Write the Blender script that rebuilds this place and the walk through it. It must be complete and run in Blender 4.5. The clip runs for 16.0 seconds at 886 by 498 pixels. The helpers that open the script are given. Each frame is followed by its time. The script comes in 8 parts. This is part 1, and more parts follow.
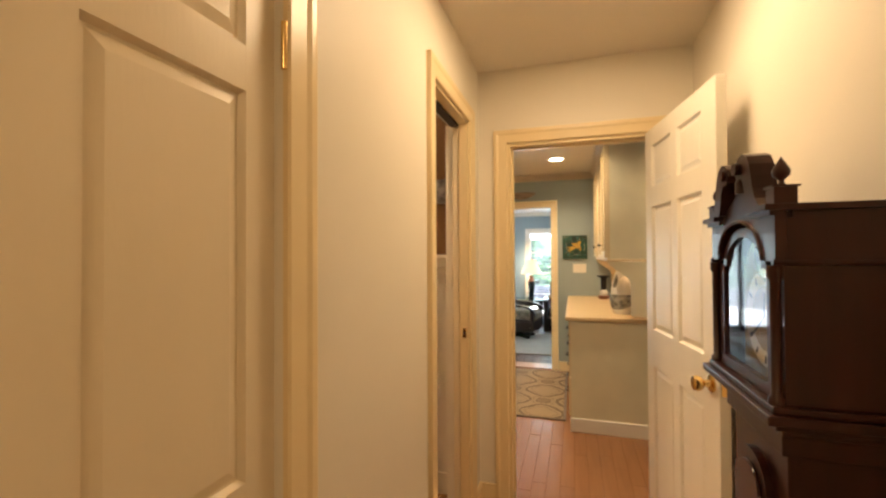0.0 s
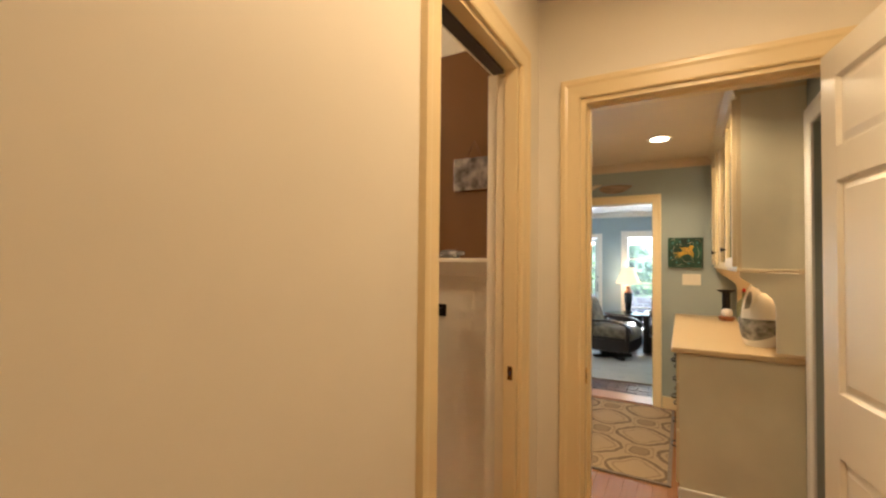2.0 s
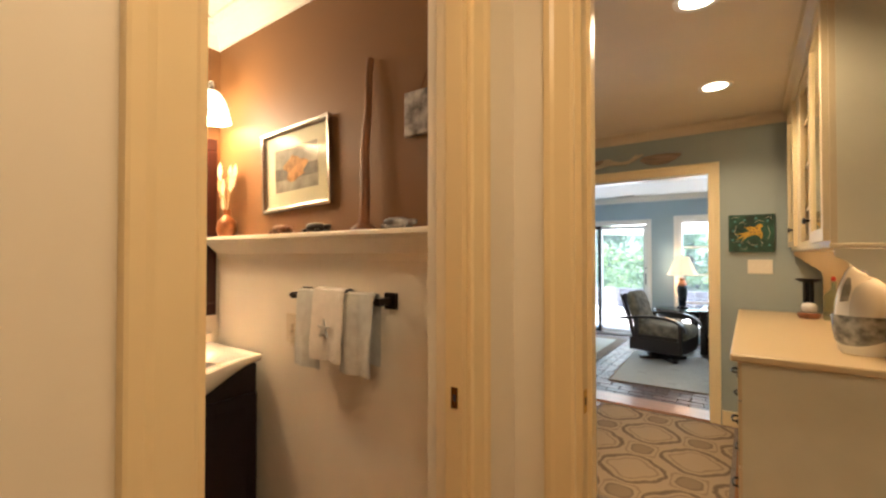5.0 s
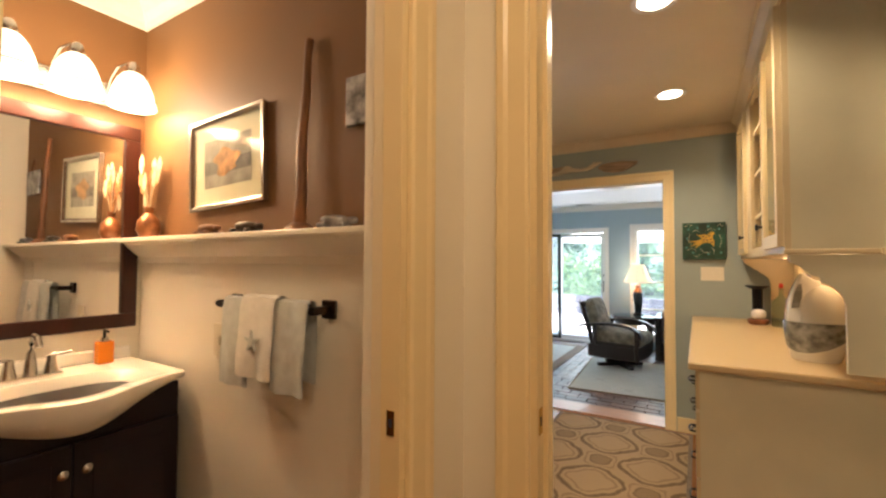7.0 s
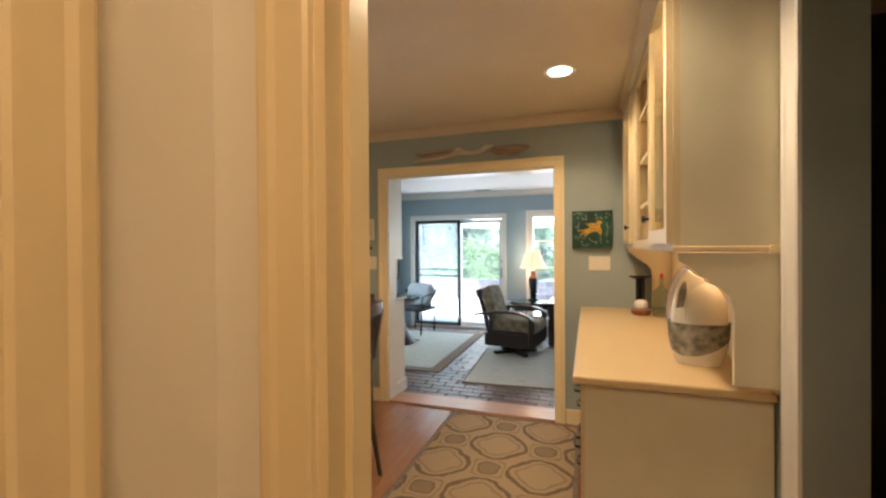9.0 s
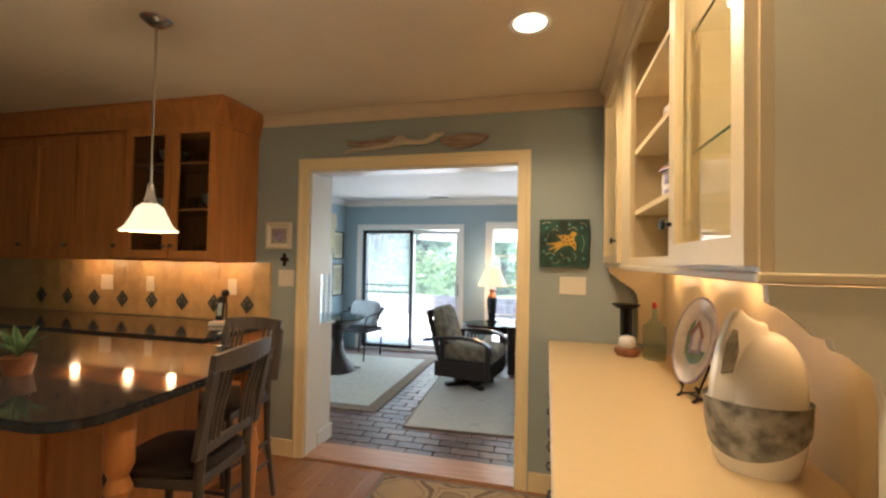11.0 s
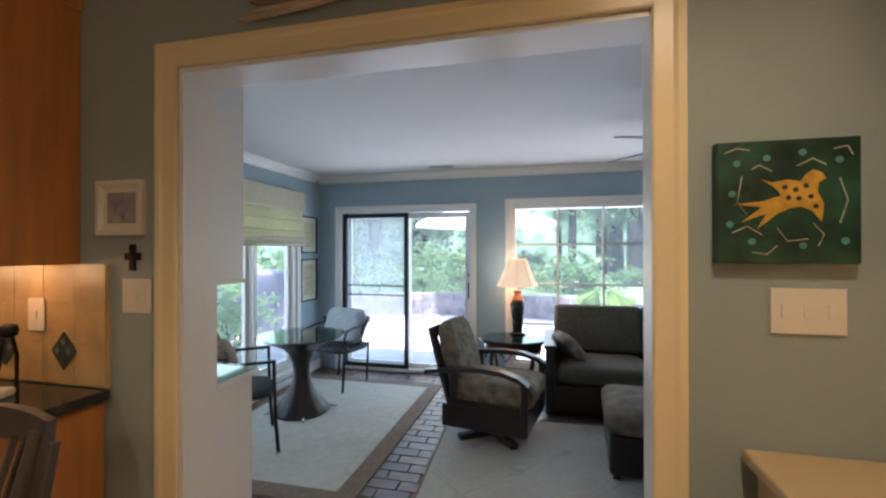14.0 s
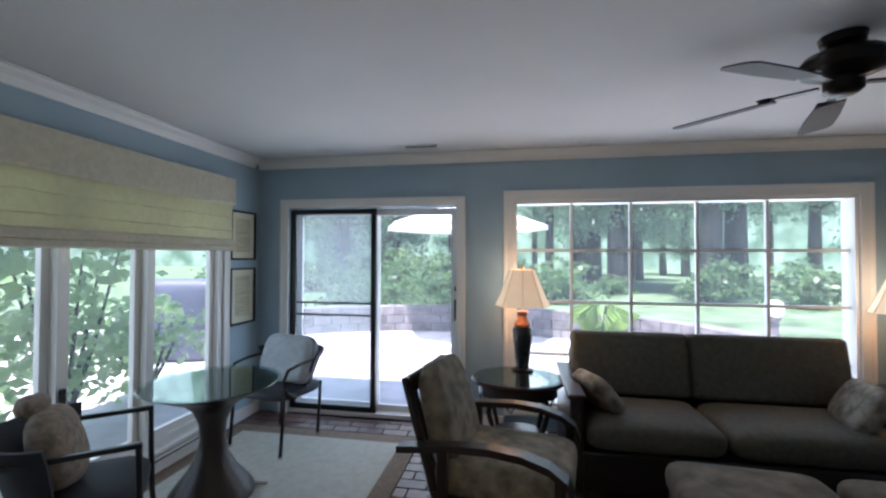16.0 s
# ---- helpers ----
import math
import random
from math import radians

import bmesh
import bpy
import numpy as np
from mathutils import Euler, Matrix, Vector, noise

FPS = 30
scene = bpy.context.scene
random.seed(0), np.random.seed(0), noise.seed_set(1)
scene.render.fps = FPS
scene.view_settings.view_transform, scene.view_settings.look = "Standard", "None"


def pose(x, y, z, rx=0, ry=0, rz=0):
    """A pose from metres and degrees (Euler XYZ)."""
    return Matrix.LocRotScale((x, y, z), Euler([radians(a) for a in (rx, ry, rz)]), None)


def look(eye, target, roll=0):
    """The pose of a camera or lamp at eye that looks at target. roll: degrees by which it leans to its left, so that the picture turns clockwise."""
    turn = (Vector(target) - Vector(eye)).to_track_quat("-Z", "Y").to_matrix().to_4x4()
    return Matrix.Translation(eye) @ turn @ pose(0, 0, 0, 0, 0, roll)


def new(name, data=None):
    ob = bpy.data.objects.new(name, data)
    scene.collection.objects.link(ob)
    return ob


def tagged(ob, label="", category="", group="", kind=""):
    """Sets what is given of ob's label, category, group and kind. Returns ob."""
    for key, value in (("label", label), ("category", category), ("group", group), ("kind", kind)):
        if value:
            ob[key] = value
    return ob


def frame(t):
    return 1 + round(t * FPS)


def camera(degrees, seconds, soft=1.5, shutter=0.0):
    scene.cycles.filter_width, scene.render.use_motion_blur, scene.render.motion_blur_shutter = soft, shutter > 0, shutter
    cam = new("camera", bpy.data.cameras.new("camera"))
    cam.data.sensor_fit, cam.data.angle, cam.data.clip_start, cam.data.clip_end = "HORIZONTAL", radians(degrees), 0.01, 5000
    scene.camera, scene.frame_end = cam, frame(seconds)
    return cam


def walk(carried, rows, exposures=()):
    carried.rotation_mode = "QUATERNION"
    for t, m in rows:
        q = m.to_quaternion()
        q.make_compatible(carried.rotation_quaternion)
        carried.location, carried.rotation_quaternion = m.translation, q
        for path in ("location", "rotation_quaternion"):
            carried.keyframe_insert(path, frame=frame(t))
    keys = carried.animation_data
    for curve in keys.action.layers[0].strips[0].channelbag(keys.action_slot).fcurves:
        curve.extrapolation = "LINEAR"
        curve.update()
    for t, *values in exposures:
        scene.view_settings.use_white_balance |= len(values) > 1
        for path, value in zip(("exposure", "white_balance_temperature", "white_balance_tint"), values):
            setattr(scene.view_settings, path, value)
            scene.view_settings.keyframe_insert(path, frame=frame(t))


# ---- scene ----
cam = camera(92.5, 16.0, soft=2.4)
PATH = [
    (0, (-0.095, 0.193, 1.402), (-0.684, 2.104, 1.429), -0.3),
    (0.5, (-0.102, 0.402, 1.394), (-0.766, 2.288, 1.43), -0.2),
    (1, (-0.093, 0.587, 1.404), (-0.855, 2.436, 1.443), -0.0),
    (1.5, (-0.093, 0.746, 1.404), (-0.971, 2.543, 1.452), 0.4),
    (2, (-0.109, 0.9, 1.396), (-1.09, 2.642, 1.445), 0.6),
    (2.5, (-0.104, 1.036, 1.387), (-1.169, 2.728, 1.432), 0.6),
    (3, (-0.099, 1.166, 1.36), (-1.232, 2.814, 1.398), 0.4),
    (3.5, (-0.09, 1.28, 1.344), (-1.268, 2.895, 1.375), 0.1),
    (5.8, (-0.109, 1.609, 1.302), (-1.262, 3.243, 1.331), -0.1),
    (6, (-0.122, 1.618, 1.298), (-1.26, 3.263, 1.339), 0.0),
    (6.5, (-0.135, 1.637, 1.303), (-1.228, 3.311, 1.359), 0.4),
    (7, (-0.126, 1.675, 1.307), (-1.154, 3.389, 1.371), 0.3),
    (7.5, (-0.117, 1.755, 1.321), (-1.051, 3.523, 1.377), -0.0),
    (8, (-0.107, 1.856, 1.336), (-0.934, 3.676, 1.374), -0.4),
    (8.5, (-0.096, 1.997, 1.354), (-0.83, 3.857, 1.367), -0.5),
    (9, (-0.112, 2.127, 1.369), (-0.758, 4.02, 1.355), -0.4),
    (9.5, (-0.125, 2.301, 1.376), (-0.705, 4.215, 1.356), -0.0),
    (11.8, (-0.263, 3.246, 1.371), (-0.724, 5.19, 1.444), 1.1),
    (12, (-0.293, 3.347, 1.369), (-0.762, 5.29, 1.44), 0.8),
    (12.5, (-0.372, 3.584, 1.373), (-0.851, 5.524, 1.435), 0.6),
    (13, (-0.459, 3.833, 1.379), (-0.937, 5.774, 1.42), 0.4),
    (13.5, (-0.535, 4.101, 1.368), (-1.017, 6.042, 1.389), 0.0),
    (14, (-0.613, 4.361, 1.373), (-1.085, 6.304, 1.381), -0.1),
    (14.5, (-0.697, 4.613, 1.377), (-1.151, 6.561, 1.382), 0.1),
    (15, (-0.763, 4.881, 1.371), (-1.173, 6.839, 1.384), 0.1),
    (15.5, (-0.823, 5.144, 1.39), (-1.203, 7.108, 1.406), 0.1),
    (16, (-0.918, 5.407, 1.378), (-1.266, 7.376, 1.417), 0.2),
]
EXPOSURES = [(0.0, 3.25, 6480, 10), (1.5, 3.18, 6370, 10), (3.5, 3.10, 6340, 11), (8.0, 3.04, 6330, 12), (12.0, 2.95, 6380, 13), (13.5, 2.57, 6180, 15), (14.5, 2.2, 5850, 17), (15.5, 1.93, 5960, 18), (16.0, 1.86, 6000, 18)]
walk(cam, [(t, look(eye, target, roll)) for t, eye, target, roll in PATH], EXPOSURES)

# ---- light ----
world = bpy.data.worlds.new("world")
scene.world = world
world.use_nodes = True
_n = world.node_tree.nodes
_sky = _n.new("ShaderNodeTexSky")
_sky.sky_type, _sky.sun_disc, _sky.sun_elevation, _sky.sun_rotation = "NISHITA", False, radians(71.5), radians(206.6)
_n["Background"].inputs[1].default_value = 0.15
world.node_tree.links.new(_sky.outputs[0], _n["Background"].inputs[0])


def lamp(name, kind, m, power, color=(1, 1, 1), size=0.1, size_y=None, spot=None):
    d = bpy.data.lights.new(name, kind)
    d.energy, d.color = (power if kind == "SUN" else power * 0.14), color
    if kind == "AREA":
        d.shape = "RECTANGLE" if size_y else "DISK"
        d.size = size
        if size_y:
            d.size_y = size_y
    elif kind == "SUN":
        d.angle = size
    else:
        d.shadow_soft_size = size
    if spot:
        d.spot_size, d.spot_blend = radians(spot), 0.6
    ob = new(name, d)
    ob.matrix_world = m
    return ob


WARM = (1.0, 0.62, 0.30)
WARM2 = (1.0, 0.76, 0.48)
DAY = (0.72, 0.88, 1.0)
lamp("sun", "SUN", look((-3, -6, 20), (0, 0, 0)), 5.0, (1, 0.95, 0.86), radians(0.5))
lamp("window_sky_light_far", "AREA", look((0.26, 9.06, 1.02), (0.26, 0, 0.7)), 38, DAY, 2.4, 1.6)
lamp("window_sky_light_door", "AREA", look((-2.17, 9.08, 0.95), (-2.17, 0, 0.7)), 21, DAY, 1.45, 1.7)
lamp("window_sky_light_side", "AREA", look((-3.42, 7.3, 1.0), (0, 7.3, 0.5)), 25, DAY, 2.1, 1.6)
# unseen fill lamps, added and placed to balance brightness along the hall
lamp("hall_fill_light", "AREA", pose(-0.04, 1.70, 2.445), 9.8, (1.0, 0.71, 0.42), 0.40)
lamp("hall_fill_light", "AREA", pose(-0.07, -0.75, 2.445), 6, (1.0, 0.69, 0.38), 0.40)
lamp("can_bulb_a", "SPOT", pose(-0.26, 3.55, 2.355), 62, WARM2, 0.05, spot=150)
lamp("can_bulb_b", "SPOT", pose(-0.26, 4.66, 2.355), 54, WARM2, 0.05, spot=150)
# out of view, added to brighten the maple cabinets
lamp("added_can_bulb", "SPOT", pose(-2.6, 3.55, 2.355), 68, WARM2, 0.05, spot=130)
lamp("pendant_bulb", "POINT", pose(-1.80, 4.31, 1.50), 6, WARM2, 0.03)
lamp("cabinet_bulb", "POINT", pose(0.30, 3.90, 2.22), 2, WARM2, 0.03)
lamp("cabinet_bulb", "POINT", pose(0.30, 5.12, 2.22), 1.3, WARM2, 0.03)
for _y in (3.95, 4.35, 4.75, 5.15):
    lamp("hutch_bulb", "POINT", pose(0.37, _y, 1.305), 0.5, WARM, 0.035)
for _x in (-2.36, -2.72, -3.10, -3.60):
    lamp("undercabinet_bulb", "POINT", pose(_x, 5.33, 1.305), 1.7, WARM, 0.025)
lamp("table_bulb_a", "POINT", pose(-0.885, 8.615, 1.16), 7, WARM2, 0.035)
lamp("table_bulb_b", "POINT", pose(1.52, 8.60, 1.16), 7, WARM2, 0.035)
for _y in (2.118, 2.30, 2.482):
    lamp("vanity_bulb", "POINT", pose(-2.07, _y, 1.955), 9.0, WARM2, 0.07)


# ---- materials ----
def mat(name, color, rough=0.5, metal=0.0, vary=0.08, scale=6.0, bump=0.0, bscale=60.0, color2=None, emit=0.0,
        spec=0.5, pieces=0.0, alpha=1.0, stretch=None, coat=0.0):
    m = bpy.data.materials.new(name)
    m.use_nodes = True
    nt = m.node_tree
    b = nt.nodes["Principled BSDF"]
    b.inputs["Roughness"].default_value = rough
    b.inputs["Metallic"].default_value = metal
    b.inputs["Specular IOR Level"].default_value = spec
    b.inputs["Coat Weight"].default_value = coat
    tc = nt.nodes.new("ShaderNodeTexCoord")
    src = tc.outputs["Object"]
    if stretch:
        mp = nt.nodes.new("ShaderNodeMapping")
        mp.inputs["Scale"].default_value = stretch
        nt.links.new(src, mp.inputs[0])
        src = mp.outputs[0]
    c1 = color
    c2 = color2 or tuple(max(0.0, c * (1 - 2.2 * vary)) for c in color)
    no = nt.nodes.new("ShaderNodeTexNoise")
    no.inputs["Scale"].default_value = scale
    no.inputs["Detail"].default_value = 5
    nt.links.new(src, no.inputs["Vector"])
    ra = nt.nodes.new("ShaderNodeValToRGB")
    ra.color_ramp.elements[0].position, ra.color_ramp.elements[1].position = 0.35, 0.65
    ra.color_ramp.elements[0].color, ra.color_ramp.elements[1].color = (*c2, 1), (*c1, 1)
    nt.links.new(no.outputs["Fac"], ra.inputs[0])
    out = ra.outputs[0]
    if pieces:
        oi = nt.nodes.new("ShaderNodeObjectInfo")
        ge = nt.nodes.new("ShaderNodeNewGeometry")
        ad = nt.nodes.new("ShaderNodeMath")
        ad.operation = "ADD"
        nt.links.new(oi.outputs["Random"], ad.inputs[0])
        nt.links.new(ge.outputs["Random Per Island"], ad.inputs[1])
        fr = nt.nodes.new("ShaderNodeMath")
        fr.operation = "FRACT"
        nt.links.new(ad.outputs[0], fr.inputs[0])
        mr = nt.nodes.new("ShaderNodeMapRange")
        mr.inputs[3].default_value, mr.inputs[4].default_value = 1 - pieces, 1 + pieces
        nt.links.new(fr.outputs[0], mr.inputs[0])
        hs = nt.nodes.new("ShaderNodeHueSaturation")
        nt.links.new(mr.outputs[0], hs.inputs["Value"])
        nt.links.new(out, hs.inputs["Color"])
        out = hs.outputs[0]
    nt.links.new(out, b.inputs["Base Color"])
    if bump:
        n2 = nt.nodes.new("ShaderNodeTexNoise")
        n2.inputs["Scale"].default_value = bscale
        n2.inputs["Detail"].default_value = 4
        nt.links.new(src, n2.inputs["Vector"])
        bu = nt.nodes.new("ShaderNodeBump")
        bu.inputs["Strength"].default_value = bump
        bu.inputs["Distance"].default_value = 0.003
        nt.links.new(n2.outputs["Fac"], bu.inputs["Height"])
        nt.links.new(bu.outputs[0], b.inputs["Normal"])
        rr = nt.nodes.new("ShaderNodeMapRange")
        rr.inputs[3].default_value, rr.inputs[4].default_value = max(0, rough - 0.06), min(1, rough + 0.06)
        nt.links.new(no.outputs["Fac"], rr.inputs[0])
        nt.links.new(rr.outputs[0], b.inputs["Roughness"])
    if emit:
        emit = emit * 0.14
        b.inputs["Emission Color"].default_value = (*color, 1)
        b.inputs["Emission Strength"].default_value = emit
    return m


def glass_mat(name, tint=(1, 1, 1), rough=0.0, amount=0.05, haze_milk=0.0):
    m = bpy.data.materials.new(name)
    m.use_nodes = True
    nt = m.node_tree
    nt.nodes.remove(nt.nodes["Principled BSDF"])
    tr, gl, mix, lw, pw, fr = (nt.nodes.new(k) for k in ("ShaderNodeBsdfTransparent", "ShaderNodeBsdfGlossy", "ShaderNodeMixShader", "ShaderNodeLayerWeight", "ShaderNodeMath", "ShaderNodeMapRange"))
    tr.inputs[0].default_value = (*tint, 1)
    gl.inputs["Roughness"].default_value = rough
    lw.inputs[0].default_value = 0.5
    pw.operation = "POWER"
    pw.inputs[1].default_value = 5.0
    nt.links.new(lw.outputs["Facing"], pw.inputs[0])
    nt.links.new(pw.outputs[0], fr.inputs[0])
    fr.inputs[3].default_value = ((0.3 + amount) / (2.3 + amount)) ** 2
    fr.inputs[4].default_value = 1.0 if amount > -0.2 else 0.4
    nt.links.new(fr.outputs[0], mix.inputs[0])
    nt.links.new(tr.outputs[0], mix.inputs[1])
    nt.links.new(gl.outputs[0], mix.inputs[2])
    out = mix.outputs[0]
    # translucent share: painted glare haze on panes and screen, cloudy glass on the bottle
    if haze_milk:
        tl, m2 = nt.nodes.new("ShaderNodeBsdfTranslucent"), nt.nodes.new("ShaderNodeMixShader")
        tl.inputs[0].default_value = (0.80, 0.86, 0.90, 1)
        m2.inputs[0].default_value = haze_milk
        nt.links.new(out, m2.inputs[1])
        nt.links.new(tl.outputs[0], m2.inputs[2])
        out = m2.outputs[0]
    nt.links.new(out, nt.nodes["Material Output"].inputs[0])
    return m


M_HALL = mat("cream_wall_paint", (0.82, 0.765, 0.65), 0.55, vary=0.015, scale=2, bump=0.06, bscale=90)
M_CEIL = mat("ceiling_paint", (0.78, 0.72, 0.62), 0.8, vary=0.02, scale=2, bump=0.2, bscale=120)
M_KCEIL = mat("kitchen_ceiling_paint", (0.74, 0.63, 0.47), 0.7, vary=0.03, scale=2, bump=0.2, bscale=120)
M_KCROWN = mat("dull_cream_crown_paint", (0.62, 0.50, 0.35), 0.6, vary=0.02, scale=3)
M_SCEIL = mat("sunroom_ceiling_paint", (0.66, 0.645, 0.62), 0.8, vary=0.02, scale=2, bump=0.2, bscale=120)
M_TRIM = mat("cream_gloss_trim", (0.82, 0.67, 0.40), 0.30, vary=0.008, scale=3)
M_WTRIM = mat("white_gloss_trim", (0.78, 0.76, 0.72), 0.35, vary=0.008, scale=4, bump=0.04, bscale=30)
M_DOOR = mat("cream_door_paint", (0.80, 0.70, 0.52), 0.33, vary=0.01, scale=3, bump=0.10, bscale=40, stretch=(4, 4, 0.6))
M_DOOR2 = mat("white_door_paint", (0.80, 0.76, 0.66), 0.3, vary=0.01, scale=3, bump=0.10, bscale=40, stretch=(4, 4, 0.6))
M_BLUE = mat("blue_grey_wall_paint", (0.32, 0.365, 0.345), 0.6, vary=0.03, scale=3, bump=0.25, bscale=90)
M_SBLUE = mat("sky_blue_wall_paint", (0.34, 0.45, 0.52), 0.6, vary=0.03, scale=3, bump=0.25, bscale=90)
M_BROWN = mat("brown_wall_paint", (0.185, 0.086, 0.028), 0.6, vary=0.04, scale=3, bump=0.2, bscale=90)
M_WHITE = mat("white_paint", (0.80, 0.77, 0.70), 0.4, vary=0.02, scale=5, bump=0.1, bscale=50)
M_WC = mat("white_wainscot_paint", (0.86, 0.82, 0.73), 0.3, vary=0.02, scale=4, bump=0.1, bscale=40)
# near black: shade of the side room and track slot, also plain dark parts
M_DARK = mat("dark_parts_and_room_shade", (0.05, 0.04, 0.035), 0.8)
M_CABW = mat("ivory_cabinet_paint", (0.68, 0.555, 0.345), 0.38, vary=0.03, scale=6, bump=0.1, bscale=40)
M_CABG = mat("grey_green_side_paint", (0.70, 0.65, 0.48), 0.45, vary=0.03, scale=5, bump=0.1, bscale=40)
M_TOP = mat("cream_solid_worktop", (0.55, 0.41, 0.225), 0.36, vary=0.015, scale=40, bump=0.02)
M_GRAN = mat("black_polished_granite", (0.035, 0.035, 0.035), 0.06, vary=0.0, scale=260, color2=(0.012, 0.012, 0.014), spec=0.7)
# darkened copy of the maple: the cabinet's inner shade is put in its colour
M_MAPLE_SHADE = mat("maple_with_shade_in_colour", (0.20, 0.085, 0.03), 0.5, vary=0.1, scale=3, stretch=(8, 8, 0.7))
M_MAPLE = mat("honey_maple", (0.60, 0.24, 0.070), 0.33, vary=0.1, scale=3, bump=0.1, bscale=30, stretch=(8, 8, 0.7))
M_TILE = mat("beige_wall_tile", (0.55, 0.375, 0.17), 0.4, vary=0.10, scale=10, bump=0.25, bscale=40, pieces=0.03)
M_GROUT = mat("beige_grout", (0.56, 0.42, 0.24), 0.9)
M_SLATE = mat("dark_slate_inset", (0.06, 0.07, 0.07), 0.35, vary=0.2, scale=40, bump=0.2)
M_SLATE2 = mat("pale_slate_inset", (0.22, 0.22, 0.18), 0.35, vary=0.2, scale=40, bump=0.2)
M_OAK = mat("red_oak_floor", (0.34, 0.15, 0.062), 0.22, vary=0.05, scale=3, bump=0.12, bscale=30, stretch=(10, 0.8, 1), pieces=0.06)
M_GAP = mat("dark_joint", (0.22, 0.095, 0.042), 0.8)
M_BRICK = mat("brown_paver_brick", (0.145, 0.082, 0.065), 0.38, vary=0.2, scale=14, bump=0.5, bscale=60, pieces=0.3)
M_MORT = mat("dark_mortar", (0.035, 0.028, 0.026), 0.95, bump=0.5, bscale=120)
M_MAHOG = mat("dark_mahogany", (0.040, 0.009, 0.006), 0.32, vary=0.2, scale=3, bump=0.05, spec=0.3, stretch=(9, 9, 0.8), coat=0.2)
M_ESP = mat("espresso_wood", (0.022, 0.014, 0.011), 0.3, vary=0.1, scale=4, bump=0.1, stretch=(9, 9, 0.8))
M_VAN = mat("near_black_lacquer", (0.010, 0.006, 0.010), 0.38, vary=0.05, scale=4, spec=0.25)
M_COPPER = mat("aged_copper_glaze", (0.42, 0.17, 0.07), 0.3, metal=0.4, vary=0.25, scale=25)
M_DIAL = mat("aged_brass_dial", (0.46, 0.33, 0.15), 0.4, metal=0.4, vary=0.12, scale=14)
M_BLACK = mat("black_iron", (0.012, 0.011, 0.011), 0.35, metal=0.3, vary=0.1)
M_BRONZE = mat("oil_rubbed_bronze", (0.03, 0.022, 0.018), 0.35, metal=0.8, vary=0.1)
M_BRASS = mat("polished_brass", (0.75, 0.52, 0.20), 0.18, metal=1.0, vary=0.05)
M_NICKEL = mat("brushed_nickel", (0.55, 0.53, 0.50), 0.25, metal=1.0, vary=0.05)
M_PORC = mat("white_porcelain", (0.82, 0.80, 0.76), 0.08, vary=0.01)
M_MIRROR = mat("mirror_silver", (0.88, 0.88, 0.88), 0.0, metal=1.0, vary=0.0)
# the windows' veiling glare is mixed into the glass as a milky share
M_GLASS = glass_mat("hazed_window_glass", haze_milk=0.07)
M_TABGLASS = glass_mat("green_tinted_glass", (0.80, 0.92, 0.90), 0.02, 0.45)
M_CABGLASS = glass_mat("cabinet_glass", (0.93, 0.96, 0.93), 0.01, -0.14)
M_HUTG = glass_mat("thin_hutch_glass", (0.97, 0.98, 0.96), 0.02, -0.26)
M_CLOCKG = glass_mat("clock_door_glass", (0.9, 0.9, 0.88), 0.03, 0.45)
# the mesh also carries outdoor haze in its translucent share
M_SCREEN = glass_mat("hazed_insect_screen", (0.72, 0.76, 0.77), 0.3, -0.22, 0.19)
M_SHADEL = mat("lit_frosted_shade", (1.0, 0.80, 0.52), 0.4, vary=0.0, emit=3.2)
M_SHADET = mat("lit_fabric_shade", (1.0, 0.72, 0.45), 0.8, vary=0.05, emit=0.9)
M_PEND = mat("lit_pendant_glass", (1.0, 0.78, 0.50), 0.35, vary=0.0, emit=1.0)
M_GEDGE = mat("green_glass_edge", (0.10, 0.15, 0.10), 0.2)
M_CANL = mat("lit_lens", (1.0, 0.88, 0.66), 0.4, vary=0.0, emit=12.0)
M_RUGW = mat("cream_wool_pile", (0.50, 0.50, 0.44), 0.95, vary=0.06, scale=20, bump=0.8, bscale=260)
M_RUGT = mat("tan_jute_border", (0.24, 0.18, 0.13), 0.95, vary=0.12, scale=40, bump=0.8, bscale=300)
M_SOFA = mat("grey_olive_chenille", (0.120, 0.108, 0.082), 0.9, vary=0.12, scale=30, bump=0.6, bscale=300)
M_OTTO = mat("brown_patterned_chenille", (0.21, 0.165, 0.12), 0.9, vary=0.22, scale=11, bump=0.5, bscale=250)
M_SEAT = mat("olive_damask", (0.26, 0.22, 0.155), 0.85, scale=13, bump=0.5, bscale=250, color2=(0.115, 0.098, 0.066))
M_PILLOW = mat("taupe_pillow_cloth", (0.34, 0.29, 0.22), 0.9, vary=0.3, scale=14, bump=0.5, bscale=200)
M_PILB = mat("pale_blue_pillow_cloth", (0.42, 0.47, 0.50), 0.9, vary=0.08, scale=20, bump=0.5, bscale=200)
M_PILT = mat("tan_plush", (0.32, 0.25, 0.19), 0.95, vary=0.2, scale=30, bump=1.0, bscale=150)
M_BLIND2 = mat("cream_lined_linen", (0.60, 0.55, 0.42), 0.85, vary=0.06, scale=30, bump=0.4, bscale=260)
M_BLIND = mat("pale_green_linen", (0.62, 0.60, 0.42), 0.85, vary=0.06, scale=30, bump=0.4, bscale=260)
M_TOWELB = mat("pale_blue_terry", (0.60, 0.63, 0.62), 0.95, vary=0.06, scale=30, bump=1.0, bscale=300)
M_TOWELW = mat("white_terry", (0.78, 0.76, 0.72), 0.95, vary=0.04, scale=30, bump=1.0, bscale=300)
M_PLASTIC = mat("ivory_plastic", (0.72, 0.66, 0.54), 0.4, vary=0.01)
